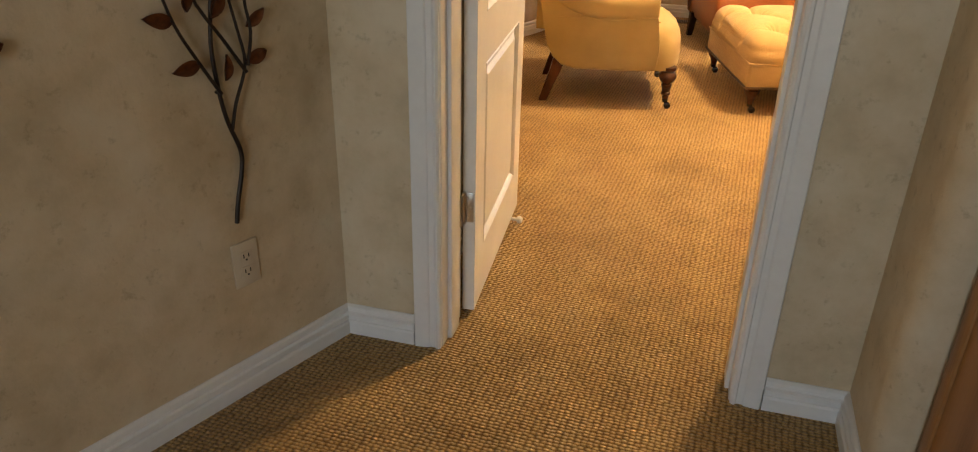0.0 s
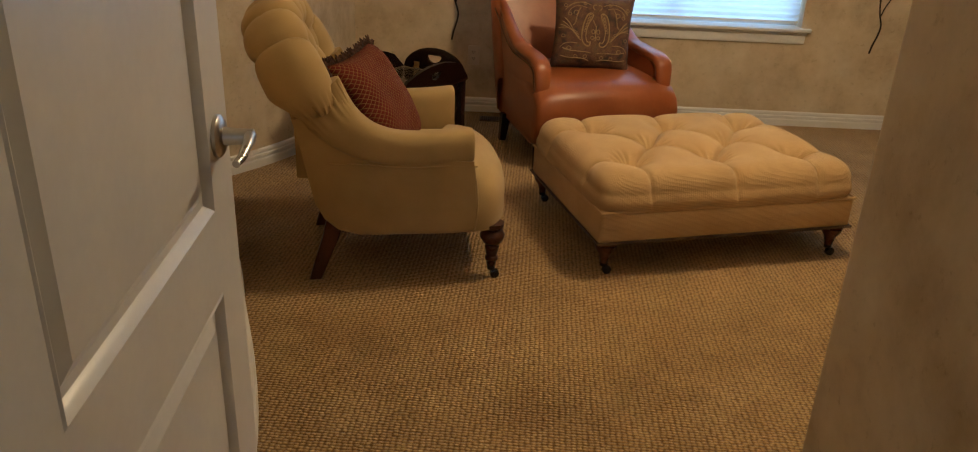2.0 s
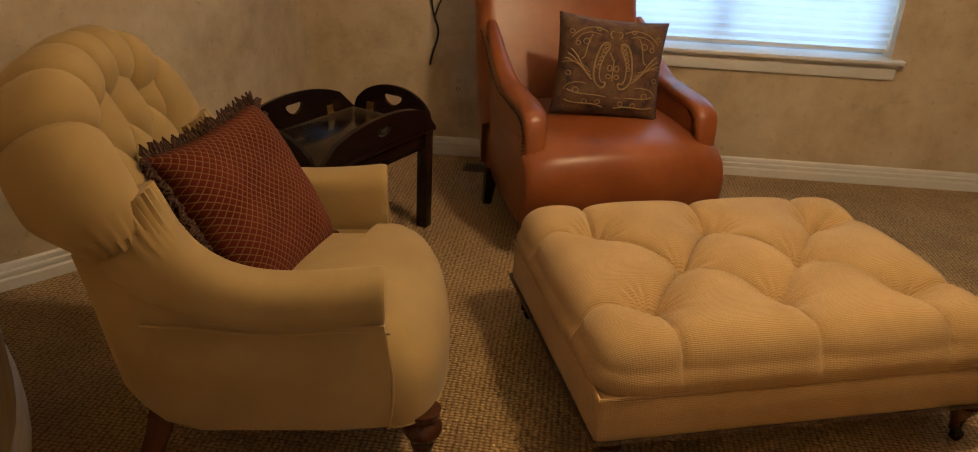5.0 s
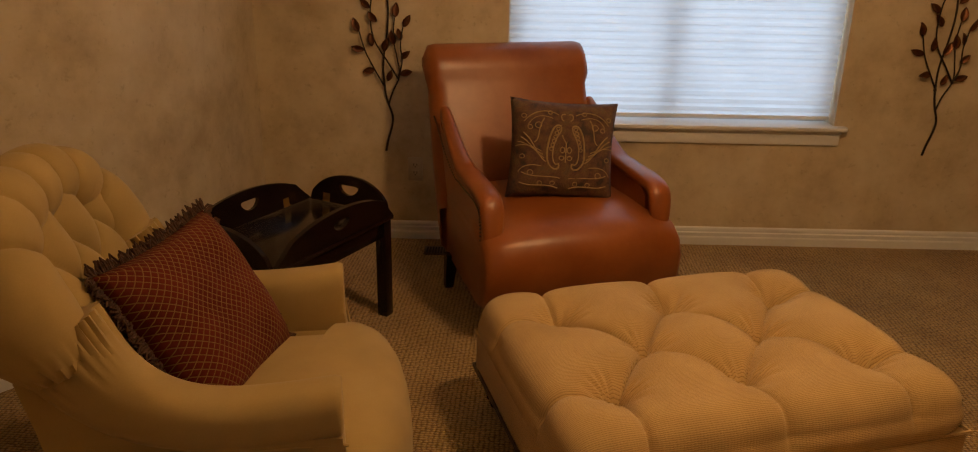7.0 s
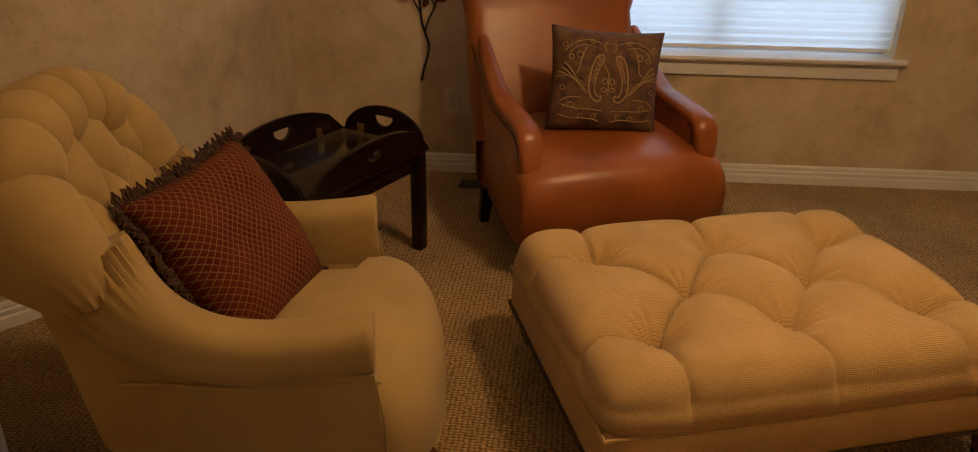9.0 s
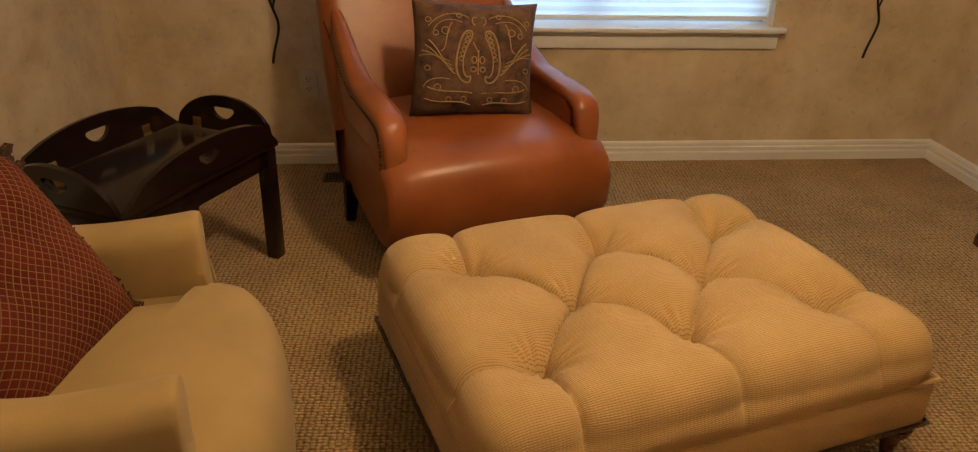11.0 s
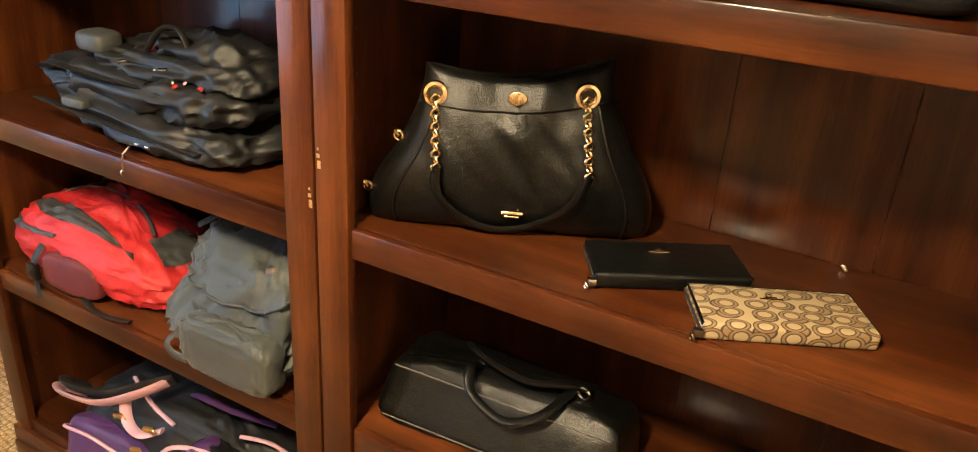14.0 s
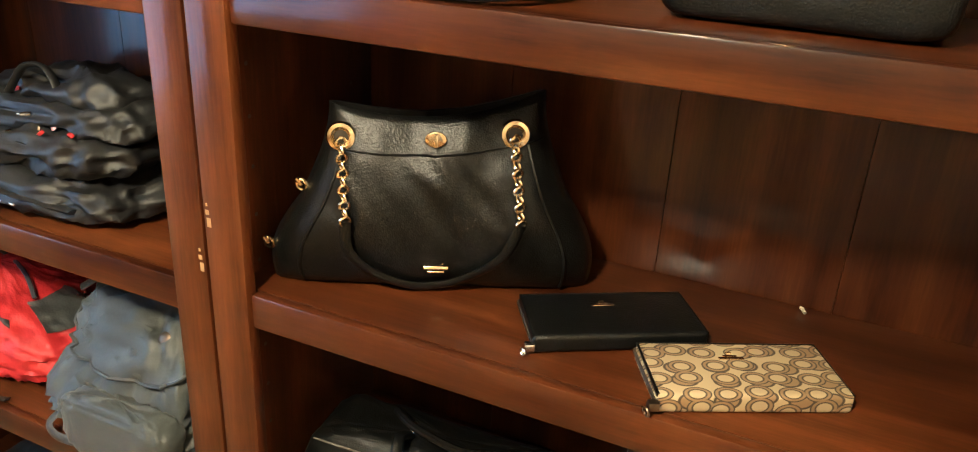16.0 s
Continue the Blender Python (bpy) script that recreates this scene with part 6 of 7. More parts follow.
def build_handbag():
    """Slouchy black leather bag; local x is along its face, -y out of the face, z up."""
    Wb, Hb = 0.335, 0.235
    o = thing("leather_handbag", "black pebbled-leather handbag with gold rings and chain straps on the shelf", "handbag", pose(2.445, 4.287, 0.881, 0, 0, -63))
    n_u, n_v = 56, 26

    def surf(u, v, side):
        # u -1..1 along, v 0..1 up
        bulge = math.sin(math.pi * min(1.0, 0.15 + 0.85 * (1 - v))) ** 0.7
        sm = v * v * (3 - 2 * v)
        hw = 0.202 - 0.074 * sm + 0.010 * math.sin(math.pi * min(1.0, v / 0.5))
        e = abs(u) ** 5
        th = (0.016 + 0.058 * bulge * (1 - v) ** 0.55) * (1 - e) ** 0.55
        x = u * hw
        y = side * th
        z = v * Hb - 0.012 * math.sin(math.pi * (u + 1) / 2) * v ** 4 + 0.010 * u * u * v + 0.012 * u * v
        if v < 0.08:
            z = max(z, 0.0)
        wr = 0.012 * noise.noise(Vector((x * 14, z * 8 + side, 4.0))) + 0.006 * (1 - 2 * abs(noise.noise(Vector((x * 30 + z * 22, z * 12, 9.0 + side)))))
        y += side * wr * (1 - e) * (0.35 + 0.65 * math.sin(math.pi * v)) * 0.9
        return Vector((x, y, z))
    bm = bmesh.new()
    loops = []
    for i in range(n_v + 1):
        v = i / n_v
        loop = [surf(-1 + 2 * j / n_u, v, -1) for j in range(n_u + 1)] + [surf(1 - 2 * j / n_u, v, 1) for j in range(1, n_u)]
        loops.append(loop)
    vs = bm_grid(bm, loops, close_v=True)
    bm.faces.new(vs[0][::-1])
    inner = [[Vector((p.x * 0.97, p.y * 0.75, p.z - 0.03 * k)) for p in loops[-1]] for k in (0.02, 1)]
    vi = bm_grid(bm, [loops[-1]] + inner, close_v=True)
    bm.faces.new(vi[-1])
    bmesh.ops.remove_doubles(bm, verts=bm.verts[:], dist=0.0003)
    body = part("body", bm, M_PEBBLE, o, angle=70)
    for u in (-0.80, 0.80):
        pts = [surf(u, 0.02 + 0.78 * k / 12, -1) + Vector((0, -0.0012, 0)) for k in range(13)]
        bm = bmesh.new()
        bm_tube(bm, pts, 0.0022, 6, flat=0.6)
        part("seam", bm, M_PEBBLE, body)
    pts = [surf(-0.97 + 1.94 * k / 24, 0.80, -1) + Vector((0, -0.0010, 0)) for k in range(25)]
    bm = bmesh.new()
    bm_tube(bm, pts, 0.0020, 6, flat=0.6)
    part("top_seam", bm, M_PEBBLE, body)
    ends = []
    for u in (-0.84, 0.70):
        c = surf(u, 0.86, -1) + Vector((0, -0.004, 0))
        bm = bmesh.new()
        ring(bm, c, 0.0130, 0.0050, (0, -1, 0.1), 24)
        part("grommet_ring", bm, M_GOLD, o, "polished gold ring")
        bm = bmesh.new()
        bm_lathe(bm, [(0.008, -0.0015), (0.008, 0.0005)], n=16)
        part("grommet_hole", bm, M_SLOT, body, m=Matrix.Translation(c) @ pose(0, 0, 0, 90, 0, 0))
        end = surf(-0.60 if u < 0 else 0.60, 0.46, -1) + Vector((0, -0.012, 0))
        bm = bmesh.new()
        start = c + Vector((0, -0.006, -0.006))
        for k in range(11):
            p = start.lerp(end, k / 10)
            axis = (0.9, 0.5, 0.25) if k % 2 else (-0.5, 0.9, 0.25)
            ring(bm, p, 0.0062, 0.0020, axis, 12)
        part("chain", bm, M_GOLD, o, "gold curb chain")
        ends.append(end)
    drop = [ends[0]] + [surf(u, v, -1) + Vector((0, -0.007, 0)) for u, v in ((-0.52, 0.30), (-0.38, 0.16), (-0.17, 0.055), (0.02, 0.045), (0.20, 0.11), (0.42, 0.27))] + [ends[1]]
    strap(o, drop, 0.0075, M_PEBBLE, 0.5, "black leather shoulder strap", "shoulder_strap")
    c = surf(0.0, 0.89, -1) + Vector((0, -0.003, 0))
    bm = bmesh.new()
    bm_soft(bm, (0.026, 0.020, 0.006), 1.0, 0.6, 20, 8)
    lock = part("turn_lock", bm, M_GOLD, o, "gold oval turn lock", m=Matrix.Translation(c) @ pose(0, 0, 0, 90, 0, 0))
    bm = bmesh.new()
    bm_box(bm, (-0.003, -0.008, 0.004), (0.003, 0.008, 0.011), 0.0015)
    part("turn_key", bm, M_GOLD, lock)
    c = surf(0.02, 0.17, -1) + Vector((0, -0.002, 0))
    bm = bmesh.new()
    bm_box(bm, (-0.016, -0.0015, -0.002), (0.016, 0.0015, 0.003), 0.001)
    bm_box(bm, (-0.010, -0.0015, 0.005), (0.010, 0.0015, 0.008), 0.001)
    bm_tube(bm, [(-0.004, 0, 0.012), (0.0, 0, 0.014), (0.004, 0, 0.012)], 0.0022, 6)
    bm_box(bm, (-0.011, -0.0012, -0.006), (0.011, 0.0012, -0.0035), 0.0008)
    part("emblem", bm, M_GOLD, o, "small gold emblem", m=Matrix.Translation(c) @ pose(0, 0, 0, -14, 0, 0) @ Matrix.Scale(0.95, 4))
    for k, v in enumerate((0.22, 0.56)):
        p = surf(-0.985, v, -1) + Vector((-0.006, 0, 0))
        bm = bmesh.new()
        ring(bm, p, 0.007, 0.0024, (0.3, 1, 0.2), 12)
        bm_tube(bm, [p, p + Vector((-0.006, -0.004, 0.010))], 0.003, 6)
        part("side_ring", bm, M_GOLD, o, "gold side clasp")


build_handbag()


def wallet(label, mat, trim, m, zipm):
    """Long zip-around wallet; local x along it, y deep, z up."""
    o = thing("zip_wallet", label, "wallet", m, "wallets on the shelf")
    L, D, T = 0.205, 0.100, 0.023
    bm = bmesh.new()
    bm_box(bm, (0.0, 0.0, 0.0), (L, D, T), 0.006, 4)
    part("cover", bm, mat, o)
    bm = bmesh.new()
    bm_box(bm, (-0.0012, 0.006, 0.0085), (0.004, D + 0.001, 0.0145), 0.0008)
    bm_box(bm, (0.004, D - 0.004, 0.0085), (L + 0.001, D + 0.001, 0.0145), 0.0008)
    part("zip_tape", bm, M_SLOT, o)
    bm = bmesh.new()
    bm_tube(bm, [(L, D - 0.001, 0.0115), (0.002, D - 0.001, 0.0115), (-0.0012, 0.006, 0.0115)], 0.0018, 6)
    part("zip", bm, zipm, o, "fine metal zip")
    bm = bmesh.new()
    bm_tube(bm, [(0.002, 0.004, T - 0.0035), (0.002, D - 0.002, T - 0.0025), (L - 0.002, D - 0.002, T - 0.0025), (L - 0.002, 0.004, T - 0.0035)], 0.0026, 8)
    part("edge_binding", bm, trim, o, "dark leather binding")
    bm = bmesh.new()
    bm_box(bm, (-0.010, -0.006, 0.006), (0.002, 0.004, 0.016), 0.002)
    ring(bm, (-0.012, -0.006, 0.007), 0.0045, 0.0015, (1, 0.4, 0.2), 12)
    part("zip_pull", bm, zipm, o, "metal zip pull")
    bm = bmesh.new()
    cx, cy = L * 0.47, D * 0.66
    bm_box(bm, (cx - 0.014, cy - 0.002, T), (cx + 0.014, cy + 0.002, T + 0.0016), 0.0006)
    bm_box(bm, (cx - 0.008, cy + 0.003, T), (cx + 0.008, cy + 0.006, T + 0.0014), 0.0005)
    bm_tube(bm, [(cx - 0.003, cy + 0.009, T + 0.0008), (cx + 0.003, cy + 0.009, T + 0.0008)], 0.0016, 6)
    part("emblem", bm, M_GOLD, o, "small gold emblem")
    return o


wallet("black leather zip-around wallet with a gold emblem", M_PEBBLE, M_PEBBLE, pose(2.342, 4.105, 0.8805, 0, 0, -57.5), M_SILVER)
wallet("tan oval-patterned canvas wallet trimmed in dark leather", M_RINGS, M_PEBBLE, pose(2.302, 3.955, 0.8805, 0, 0, -61.5), M_DARKMETAL)
bm = bmesh.new()
bm_tube(bm, [(0, 0, 0.002), (0.006, 0.002, 0.003), (0.011, 0.0, 0.002), (0.014, 0.003, 0.002)], 0.0022, 5)
solid("paper_scrap", bm, M_PLATE, "tiny cream paper scrap lying on the shelf", "scrap", m=pose(2.60, 3.838, 0.8806, 0, 0, 20))


def build_tote():
    """Flattish black satchel lying on its shelf, with two handles."""
    o = thing("black_satchel", "black leather satchel with rolled handles lying on the shelf", "handbag", pose(2.425, 4.255, 0.529, 0, 0, -87))
    bm = bmesh.new()

    def shape(p):
        x, y, z = p
        return (x * (1 - 0.10 * z / 0.13), y * (1 - 0.50 * z / 0.13) + 0.030 * z / 0.13, z)
    bm_soft(bm, (0.42, 0.165, 0.105), 0.24, 0.34, 72, 28, 0.007, 9.0, 2.0, shape)
    part("body", bm, M_PEBBLE, o, angle=60)
    for z in (0.012, 0.083):
        bm = bmesh.new()
        k = 1 - 0.5 * z / 0.13
        bm_tube(bm, [(-0.185 + 0.37 * i / 12, -0.084 * k + 0.03 * z / 0.13, z + 0.003) for i in range(13)], 0.0014, 5)
        part("stitching", bm, M_STITCH, o, "pale stitched seam")
    strap(o, [(-0.05, 0.0, 0.110), (-0.05, -0.035, 0.128), (-0.03, -0.066, 0.105), (0.03, -0.076, 0.085), (0.08, -0.062, 0.105), (0.10, -0.015, 0.118), (0.10, 0.01, 0.112)], 0.0085, M_PEBBLE, 0.7, "rolled black handle", "handle")
    strap(o, [(-0.07, 0.03, 0.112), (-0.07, 0.005, 0.140), (-0.03, -0.020, 0.142), (0.04, -0.026, 0.132), (0.09, -0.005, 0.130), (0.12, 0.03, 0.112)], 0.0085, M_PEBBLE, 0.7, "rolled black handle", "handle")
    for x in (-0.05, 0.10, 0.12):
        bm = bmesh.new()
        ring(bm, (x, 0.012, 0.116), 0.010, 0.0026, (0.2, 1, 0.1), 14)
        part("buckle_ring", bm, M_SILVER, o)


build_tote()


def build_backpack_black():
    o = thing("black_backpack", "black nylon backpacks folded flat in a pile on the shelf", "backpack", pose(2.448, 5.00, 0.873, 0, 0, -90))
    rnd = random.Random(8)
    for k, (w, d, h, z, x) in enumerate(((0.53, 0.255, 0.085, 0.0, 0.02), (0.54, 0.235, 0.075, 0.058, -0.01), (0.40, 0.20, 0.065, 0.108, 0.06), (0.24, 0.14, 0.050, 0.145, 0.10))):
        bm = bmesh.new()
        bm_soft(bm, (w, d, h), 0.46, 0.8, 120, 40, 0.026, 6.0, k * 3.1 + 0.7)
        part("fold", bm, M_NYLON, o, m=pose(x, 0.006 * k, z, rnd.uniform(-3, 3), rnd.uniform(-2, 3), rnd.uniform(-4, 4)), angle=70)
    strap(o, [(-0.22, -0.10, 0.105), (-0.16, -0.115, 0.120), (-0.05, -0.115, 0.118), (0.08, -0.10, 0.110), (0.18, -0.09, 0.095)], 0.016, M_NYLON, 0.25, "webbing strap")
    strap(o, [(-0.24, -0.11, 0.045), (-0.12, -0.132, 0.05), (0.05, -0.135, 0.042), (0.2, -0.12, 0.03)], 0.012, M_NYLON, 0.3, "webbing strap")
    strap(o, [(0.02, -0.06, 0.165), (0.05, -0.05, 0.205), (0.09, -0.045, 0.205), (0.12, -0.05, 0.165)], 0.008, M_NYLON, 0.5, "grab loop")
    bm = bmesh.new()
    bm_soft(bm, (0.075, 0.06, 0.038), 0.5, 0.5, 24, 12)
    part("padded_pocket", bm, M_GREY, o, m=pose(-0.115, -0.055, 0.142))
    bm = bmesh.new()
    bm_soft(bm, (0.060, 0.022, 0.018), 0.4, 0.4, 20, 10)
    part("side_buckle", bm, M_GREY, o, m=pose(-0.10, -0.128, 0.056))
    for x, z, mt in ((0.06, 0.118, M_GOLD), (0.13, 0.128, M_RED), (0.155, 0.112, M_GOLD), (0.10, 0.150, M_SILVER), (0.19, 0.135, M_RED), (0.0, 0.148, M_SILVER)):
        bm = bmesh.new()
        bm_box(bm, (-0.008, -0.003, -0.002), (0.008, 0.003, 0.003), 0.001)
        part("zip_pull", bm, mt, o, m=pose(x, -0.105 + 0.2 * (z - 0.1), z, 30, rnd.uniform(-30, 30), rnd.uniform(-30, 30)))
    bm = bmesh.new()
    bm_tube(bm, [(0.045, -0.134, 0.016), (0.046, -0.150, 0.006), (0.046, -0.153, -0.008), (0.045, -0.153, -0.024)], 0.0028, 6)
    ring(bm, (0.045, -0.153, -0.026), 0.005, 0.0018, (1, 0, 0), 12)
    part("hanging_zip_pull", bm, M_SILVER, o, "silver zip pull hanging over the edge")
    for k in range(16):
        bm = bmesh.new()
        bm_lathe(bm, [(rnd.uniform(0.004, 0.007), 0.0), (0.004, 0.0012)], n=10)
        x, f = rnd.uniform(-0.02, 0.20), rnd.uniform(0.0, 1.0)
        part("printed_dot", bm, (M_RED, M_PINK, M_GOLD, M_SILVER)[k % 4], o, m=pose(x, -0.100 + 0.085 * f, 0.118 + 0.070 * f, 62 - 20 * f, rnd.uniform(-15, 15), 0))
    for x in (0.07, 0.095):
        bm = bmesh.new()
        bm_box(bm, (-0.006, -0.002, -0.002), (0.006, 0.002, 0.002), 0.001)
        part("metal_tip", bm, M_SILVER, o, m=pose(x, -0.138, 0.026))


build_backpack_black()


def build_backpack_red():
    o = thing("red_backpack", "red and grey nylon daypack lying on the shelf", "backpack", pose(2.425, 5.19, 0.513, 0, 0, -86))
    bm = bmesh.new()

    def shape(p):
        x, y, z = p
        return (x, y + 0.02 * z / 0.15, z * (1 - 0.45 * max(0.0, x) / 0.24))
    ARGS = ((0.47, 0.235, 0.165), 0.62, 0.75, 0.014, 11.0, 5.0, shape)
    bm_soft(bm, ARGS[0], 0.62, 0.75, 120, 44, 0.014, 11.0, 5.0, shape)
    part("body", bm, M_RED, o, angle=70)

    def over(x, y, k=1.0):
        """Height of the pack's skin over a spot."""
        a = min(1.0, (abs(x) / 0.235) ** (2 / 0.62) + (abs(y) / 0.1175) ** (2 / 0.62))
        z = 0.080 + 0.080 * max(0.0, 1 - a ** (0.62 / 0.75)) ** (0.75 / 2)
        return z * (1 - 0.45 * max(0.0, x) / 0.24) + 0.013

    for name, a0, a1, lo, hi, mat, label in (
            ("grey_panel", 198, 300, lambda t: 38 + 8 * t, lambda t: 38 + 30 * math.sin(math.pi * min(1.0, 0.12 + t * 0.9)) ** 0.8, M_GREY, "grey wedge panel"),
            ("top_panel", 20, 330 - 360, lambda t: 40, lambda t: 66, M_GREY, "grey back panel"),
            ("piping_band", 184, 262, lambda t: 6 + 10 * t, lambda t: 12 + 10 * t, M_GREY, "grey zip band")):
        bm = bmesh.new()
        bm_soft_patch(bm, a0, a1, lo, hi, ARGS, 0.004)
        part(name, bm, mat, o, label, angle=70)
    bm = bmesh.new()
    bm_soft(bm, (0.165, 0.05, 0.085), 0.5, 0.6, 32, 16, 0.003, 20.0, 1.0)
    part("side_pocket", bm, M_MAROON, o, "maroon mesh side pocket", m=pose(-0.015, -0.098, 0.004))
    strap(o, [(-0.095, -0.105, 0.095), (-0.100, -0.128, 0.06), (-0.098, -0.130, 0.015), (-0.09, -0.135, -0.012)], 0.009, M_NYLON, 0.3, "black compression strap")
    bm = bmesh.new()
    bm_box(bm, (-0.014, -0.006, -0.018), (0.014, 0.006, 0.018), 0.003)
    part("buckle", bm, M_BLACKMETAL, o, "black plastic buckle", m=pose(-0.098, -0.131, 0.045))
    strap(o, [(-0.215, -0.04, over(-0.215, -0.04) - 0.01), (-0.15, 0.04, over(-0.15, 0.04)), (-0.05, 0.055, over(-0.05, 0.055)), (0.05, 0.03, over(0.05, 0.03)), (0.12, -0.01, over(0.12, -0.01))], 0.004, M_GREY, 0.6, "grey zip line", "zip_line")
    strap(o, [(-0.22, -0.07, 0.085), (-0.16, -0.085, 0.115), (-0.05, -0.085, 0.120), (0.06, -0.08, 0.105)], 0.004, M_GREY, 0.6, "grey zip line", "zip_line")
    strap(o, [(-0.12, 0.075, over(-0.12, 0.075)), (-0.10, 0.068, over(-0.1, 0.068) + 0.02), (-0.06, 0.068, over(-0.06, 0.068) + 0.02), (-0.04, 0.075, over(-0.04, 0.075))], 0.006, M_NYLON, 0.4, "black grab loop")
    strap(o, [(0.02, -0.115, 0.012), (0.06, -0.13, 0.006), (0.11, -0.135, 0.005), (0.16, -0.125, 0.005)], 0.008, M_NYLON, 0.3, "loose black strap end")
    # two digits on the top panel
    for k, ch in enumerate(("3", "2")):
        cu = bpy.data.curves.new("digit", "FONT")
        cu.body, cu.size, cu.extrude = ch, 0.026, 0.0006
        ob = new("digit", cu)
        ob.data.materials.append(M_SILVER)
        ob.parent = o
        ob.matrix_local = pose(0.150 + 0.016 * k, 0.048, over(0.16, 0.05) + 0.006, 8, 18, -10)


build_backpack_red()


def build_backpack_grey():
    o = thing("grey_rucksack", "washed grey canvas rucksack slumped over the shelf edge", "backpack", pose(2.405, 4.745, 0.513, 0, 0, -90))
    bm = bmesh.new()

    def shape(p):
        x, y, z = p
        k = max(0.0, z - 0.05) / 0.2
        return (x * (1 + 0.08 * math.sin(z * 20)) - 0.015 * k, y + 0.09 * k - 0.02, z)
    ARGS = ((0.285, 0.22, 0.235), 0.55, 0.62, 0.026, 11.0, 12.0, shape)
    bm_soft(bm, ARGS[0], 0.55, 0.62, 140, 70, 0.026, 11.0, 12.0, shape)
    part("body", bm, M_OLIVEGREY, o, angle=70)
    bm = bmesh.new()
    rows = bm_soft_patch(bm, 178, 362, lambda t: 48 - 44 * math.sin(math.pi * t) ** 0.7, lambda t: 86, ARGS, 0.009, 40, 14)
    flap = part("flap", bm, M_OLIVEGREY, o, "rounded canvas flap", angle=70)
    bm = bmesh.new()
    bm_tube(bm, [r[0] for r in rows], 0.0032, 6)
    part("flap_piping", bm, M_GREY, flap)
    bm = bmesh.new()
    bm_lathe(bm, [(0.010, 0), (0.011, 0.002), (0.008, 0.004), (0.003, 0.0045)], n=16)
    part("snap", bm, M_DARKMETAL, o, "round bronze snap", m=Matrix.Translation(soft_point(radians(292), radians(34), *ARGS, inflate=0.011)) @ pose(0, 0, 0, 55, 0, 0))
    bm = bmesh.new()
    bm_soft(bm, (0.215, 0.055, 0.110), 0.4, 0.5, 70, 30, 0.006, 26.0, 3.0)
    part("front_pocket", bm, M_OLIVEGREY, o, m=pose(0.02, -0.112, 0.006), angle=70)
    strap(o, [(-0.12, -0.09, 0.05), (-0.135, -0.12, 0.03), (-0.12, -0.125, 0.012), (-0.085, -0.120, 0.008)], 0.009, M_GREY, 0.35, "grey webbing strap")
    strap(o, [(-0.13, -0.03, 0.23), (-0.06, 0.04, 0.275), (0.02, 0.06, 0.270), (0.08, 0.05, 0.255)], 0.011, M_GREY, 0.4, "grey shoulder strap")


build_backpack_grey()


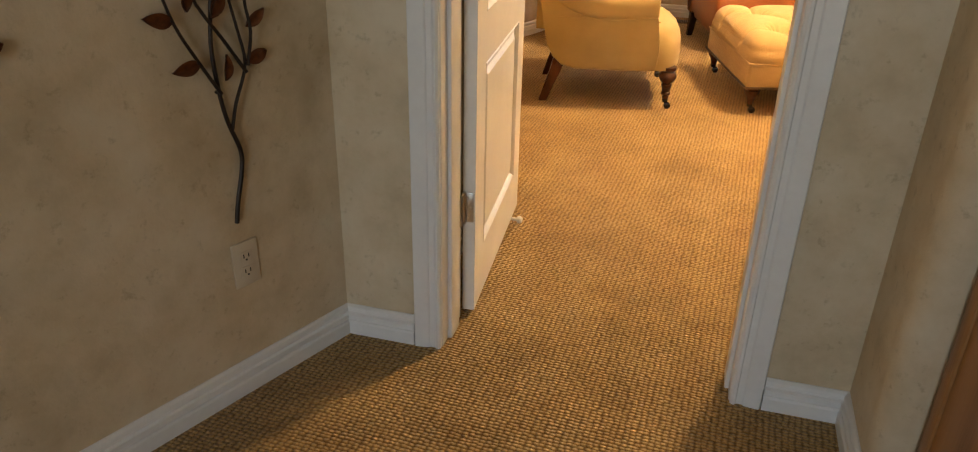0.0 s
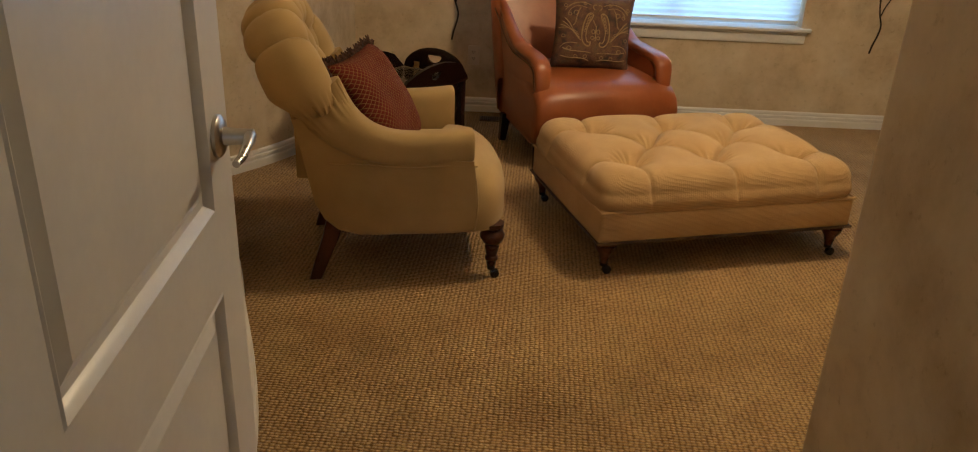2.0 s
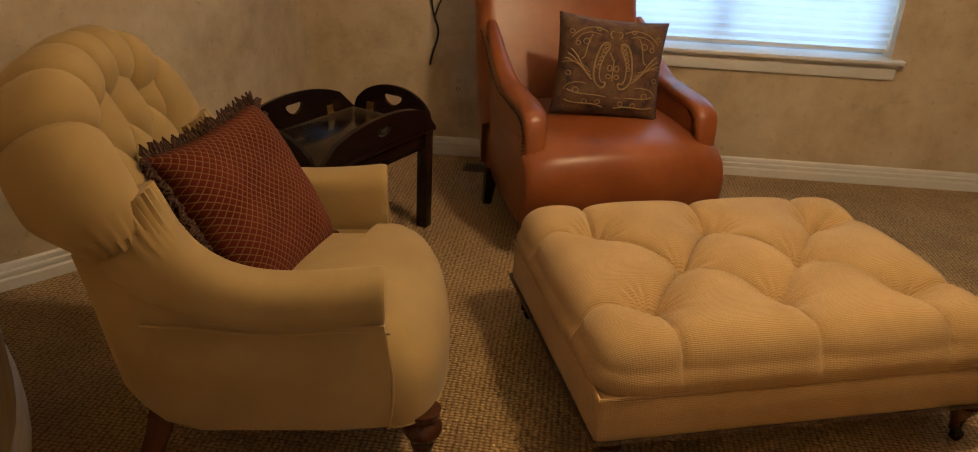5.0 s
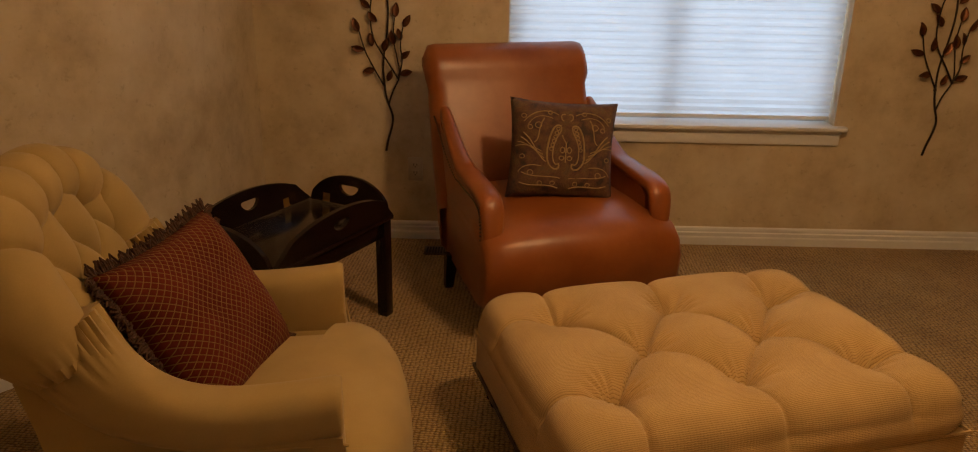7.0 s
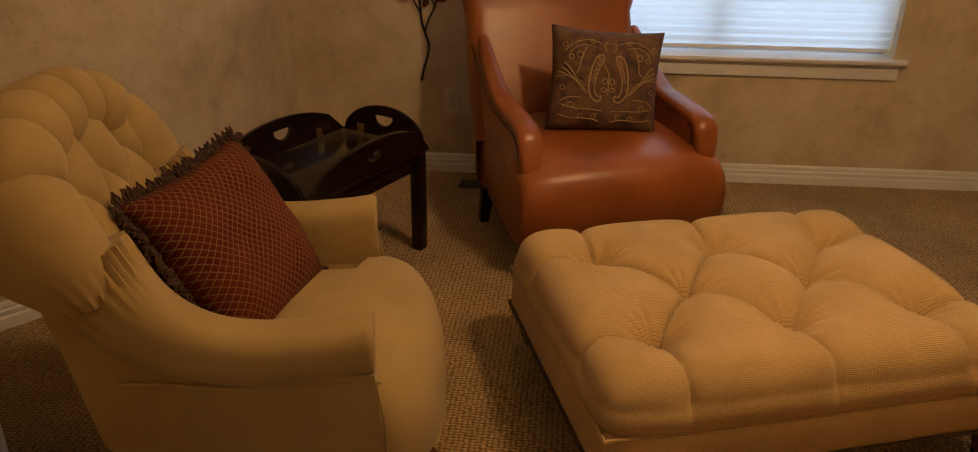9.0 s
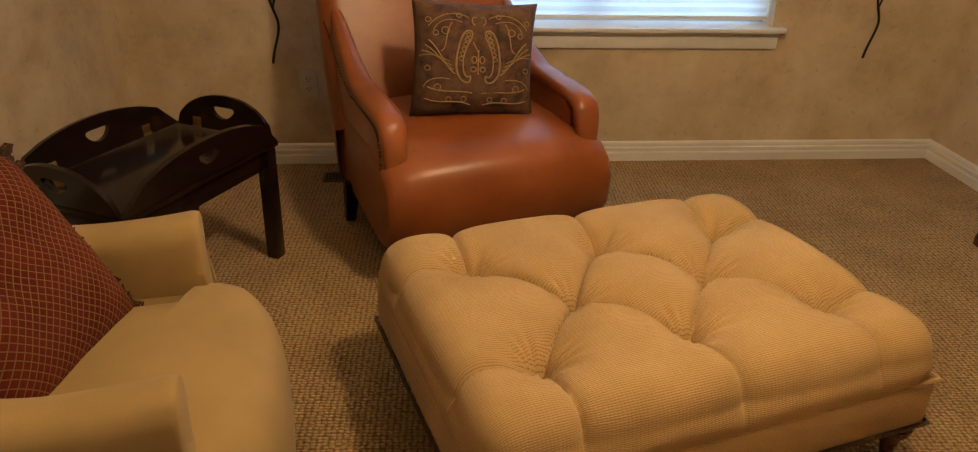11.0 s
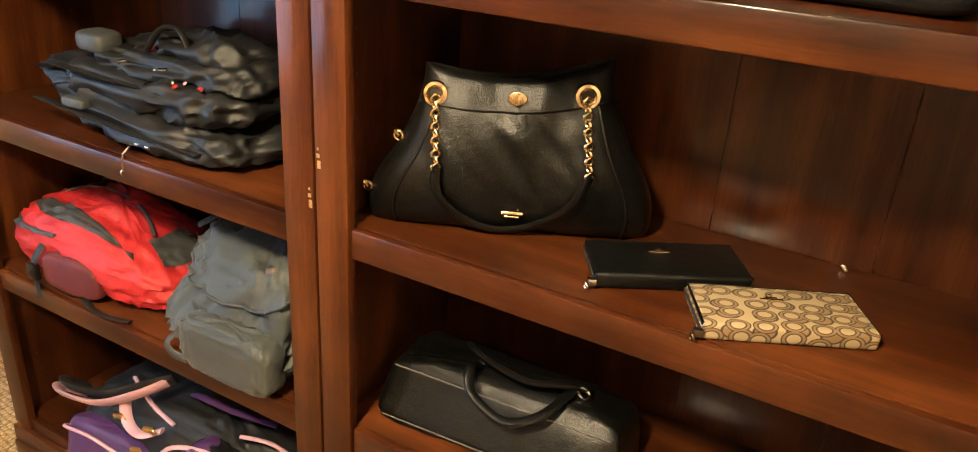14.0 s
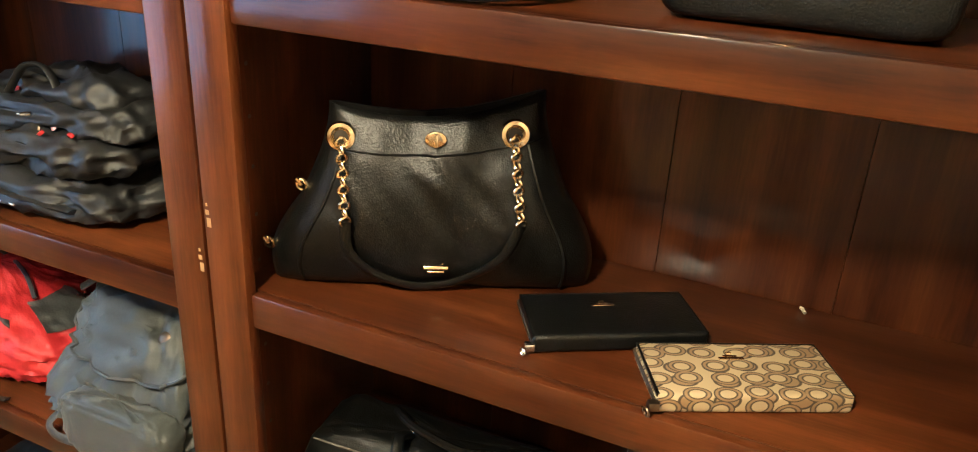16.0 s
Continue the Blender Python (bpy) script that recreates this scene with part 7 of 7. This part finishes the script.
def build_duffel():
    o = thing("purple_gym_bag", "black and purple sports bag with pink piping on the bottom shelf", "sports bag", pose(2.40, 4.965, 0.116, 0, 0, -88))
    bm = bmesh.new()

    def shape(p):
        x, y, z = p
        return (x, y + 0.055 * z / 0.2, z * (1 - 0.25 * abs(x) / 0.28))
    bm_soft(bm, (0.59, 0.27, 0.205), 0.45, 0.6, 120, 44, 0.018, 10.0, 7.0, shape)
    part("body", bm, M_NYLON, o, angle=70)
    bm = bmesh.new()
    bm_soft(bm, (0.27, 0.07, 0.115), 0.5, 0.5, 40, 18, 0.004, 14.0, 2.0)
    part("front_pocket", bm, M_PURPLE, o, "purple zip pocket", m=pose(-0.135, -0.118, 0.010, -12, 0, 0), angle=70)
    bm = bmesh.new()
    bm_soft(bm, (0.21, 0.10, 0.165), 0.35, 0.45, 40, 20, 0.004, 12.0, 4.0)
    wing = part("end_pocket", bm, M_NYLON, o, "black end pocket", m=pose(0.150, -0.098, 0.008, -10, 8, 0), angle=70)
    for x in (-0.060, 0.055):
        bm = bmesh.new()
        bm_soft(bm, (0.058, 0.104, 0.160), 0.35, 0.45, 28, 18)
        part("purple_band", bm, M_PURPLE, wing, "purple stripe panel", m=pose(x, -0.002, 0.004))
    bm = bmesh.new()
    for k in range(4):
        bm_box(bm, (-0.028, -0.058, 0.030 + 0.032 * k), (0.028, -0.046, 0.046 + 0.032 * k), 0.002)
    part("daisy_chain", bm, M_NYLON, wing, "black webbing loops")
    pink = [
        [(-0.26, -0.10, 0.075), (-0.24, -0.145, 0.115), (-0.14, -0.150, 0.128), (-0.03, -0.150, 0.105), (0.01, -0.150, 0.05)],
        [(0.035, -0.150, 0.005), (0.030, -0.160, 0.08), (0.040, -0.130, 0.160), (0.10, -0.105, 0.178), (0.20, -0.090, 0.170)],
        [(0.055, -0.158, 0.006), (0.052, -0.163, 0.07), (0.060, -0.14, 0.150)],
        [(-0.15, -0.03, 0.205), (-0.05, -0.07, 0.200), (0.02, -0.08, 0.185)],
        [(0.16, -0.04, 0.190), (0.22, -0.02, 0.185), (0.27, 0.0, 0.150)],
    ]
    for p in pink:
        strap(o, p, 0.0048, M_PINK, 0.8, "pale pink piping", "piping")
    strap(o, [(-0.28, -0.06, 0.130), (-0.30, -0.10, 0.165), (-0.25, -0.13, 0.185), (-0.15, -0.12, 0.195), (-0.06, -0.09, 0.235), (-0.02, -0.05, 0.255)], 0.016, M_PINK, 0.3, "padded strap edged in pink", "shoulder_strap")
    strap(o, [(-0.28, -0.05, 0.140), (-0.29, -0.09, 0.178), (-0.24, -0.115, 0.198), (-0.14, -0.105, 0.212), (-0.06, -0.075, 0.245), (-0.01, -0.04, 0.262)], 0.018, M_NYLON, 0.4, "black padded strap", "shoulder_strap")
    strap(o, [(0.0, 0.0, 0.20), (0.06, -0.03, 0.235), (0.13, -0.02, 0.225), (0.2, 0.02, 0.195)], 0.014, M_PURPLE, 0.4, "purple carry strap")
    strap(o, [(-0.12, -0.08, 0.198), (-0.08, -0.11, 0.172), (-0.03, -0.12, 0.165), (0.01, -0.10, 0.180)], 0.012, M_PINK, 0.35, "pink zip guard")
    for x, y, z in ((-0.10, -0.115, 0.180), (-0.02, -0.145, 0.150), (0.0, -0.125, 0.195), (0.09, -0.165, 0.02)):
        bm = bmesh.new()
        bm_box(bm, (-0.010, -0.004, -0.005), (0.010, 0.004, 0.005), 0.0015)
        ring(bm, (0.012, -0.002, -0.004), 0.006, 0.0018, (0.2, 1, 0), 10)
        part("zip_pull", bm, M_BRASS, o, "brass zip pull", m=pose(x, y, z, 10, 20 * x, 15))
    bm = bmesh.new()
    for k in range(4):
        bm_box(bm, (-0.030 + 0.016 * k, -0.001, -0.005), (-0.018 + 0.016 * k, 0.001, 0.005), 0.0005)
    part("maker_mark", bm, M_SILVER, o, "pale maker's mark", m=pose(-0.10, -0.1565, 0.062, -12, 4, 0))


build_duffel()


def build_taupe_tote():
    o = thing("taupe_tote", "taupe canvas tote with black leather handles on the bottom shelf", "tote bag", pose(2.425, 4.21, 0.116, 0, 0, -90))
    bm = bmesh.new()

    def shape(p):
        x, y, z = p
        return (x * (1 - 0.12 * z / 0.27), y * (1 - 0.25 * z / 0.27), z + 0.02 * math.sin(x * 14) * (z / 0.27))
    bm_soft(bm, (0.48, 0.21, 0.27), 0.32, 0.4, 110, 44, 0.008, 18.0, 15.0, shape)
    part("body", bm, M_TAUPE, o, angle=70)
    bm = bmesh.new()
    bm_soft(bm, (0.485, 0.215, 0.06), 0.32, 0.3, 48, 12, 0.002, 9.0, 15.0)
    part("bottom_band", bm, M_PEBBLE, o, "black leather base")
    for x in (-0.085, 0.085):
        strap(o, [(x - 0.03, -0.103, 0.03), (x - 0.03, -0.104, 0.15), (x - 0.025, -0.100, 0.235), (x - 0.005, -0.085, 0.285), (x + 0.015, -0.100, 0.235), (x + 0.02, -0.112, 0.13), (x + 0.02, -0.112, 0.03)], 0.013, M_PEBBLE, 0.3, "black leather handle", "handle")
        bm = bmesh.new()
        bm_box(bm, (x - 0.048, -0.112, 0.10), (x - 0.012, -0.104, 0.135), 0.002)
        part("buckle", bm, M_BRASS, o, "small brass buckle")
    strap(o, [(-0.19, -0.05, 0.255), (-0.16, -0.085, 0.262), (-0.10, -0.088, 0.258), (-0.02, -0.086, 0.262), (0.10, -0.086, 0.255)], 0.006, M_TAUPE, 0.6, "rolled rim", "rim")


build_taupe_tote()

# bags on the upper shelf
o = thing("black_clutch", "black leather clutch lying on the upper shelf", "handbag", pose(2.43, 4.26, 1.255, 0, 0, -84), "bags on the upper shelf")
bm = bmesh.new()
bm_soft(bm, (0.27, 0.19, 0.09), 0.4, 0.5, 44, 18, 0.004, 10.0, 1.0)
part("body", bm, M_PEBBLE, o, angle=60)
strap(o, [(-0.13, -0.05, 0.02), (-0.10, -0.112, 0.008), (0.0, -0.122, 0.007), (0.09, -0.116, 0.008), (0.13, -0.06, 0.02)], 0.0075, M_PEBBLE, 0.7, "thin black strap")
o = thing("black_box_bag", "stiff black leather bag on the upper shelf", "handbag", pose(2.44, 3.90, 1.255, 0, 0, -92), "bags on the upper shelf")
bm = bmesh.new()
bm_soft(bm, (0.25, 0.15, 0.17), 0.2, 0.2, 44, 18, 0.002, 10.0, 2.0)
part("body", bm, M_PEBBLE, o, angle=60)
bm = bmesh.new()
bm_box(bm, (-0.006, -0.080, 0.03), (0.006, -0.074, 0.075), 0.002)
part("clasp", bm, M_GOLD, o, "slim gold clasp")
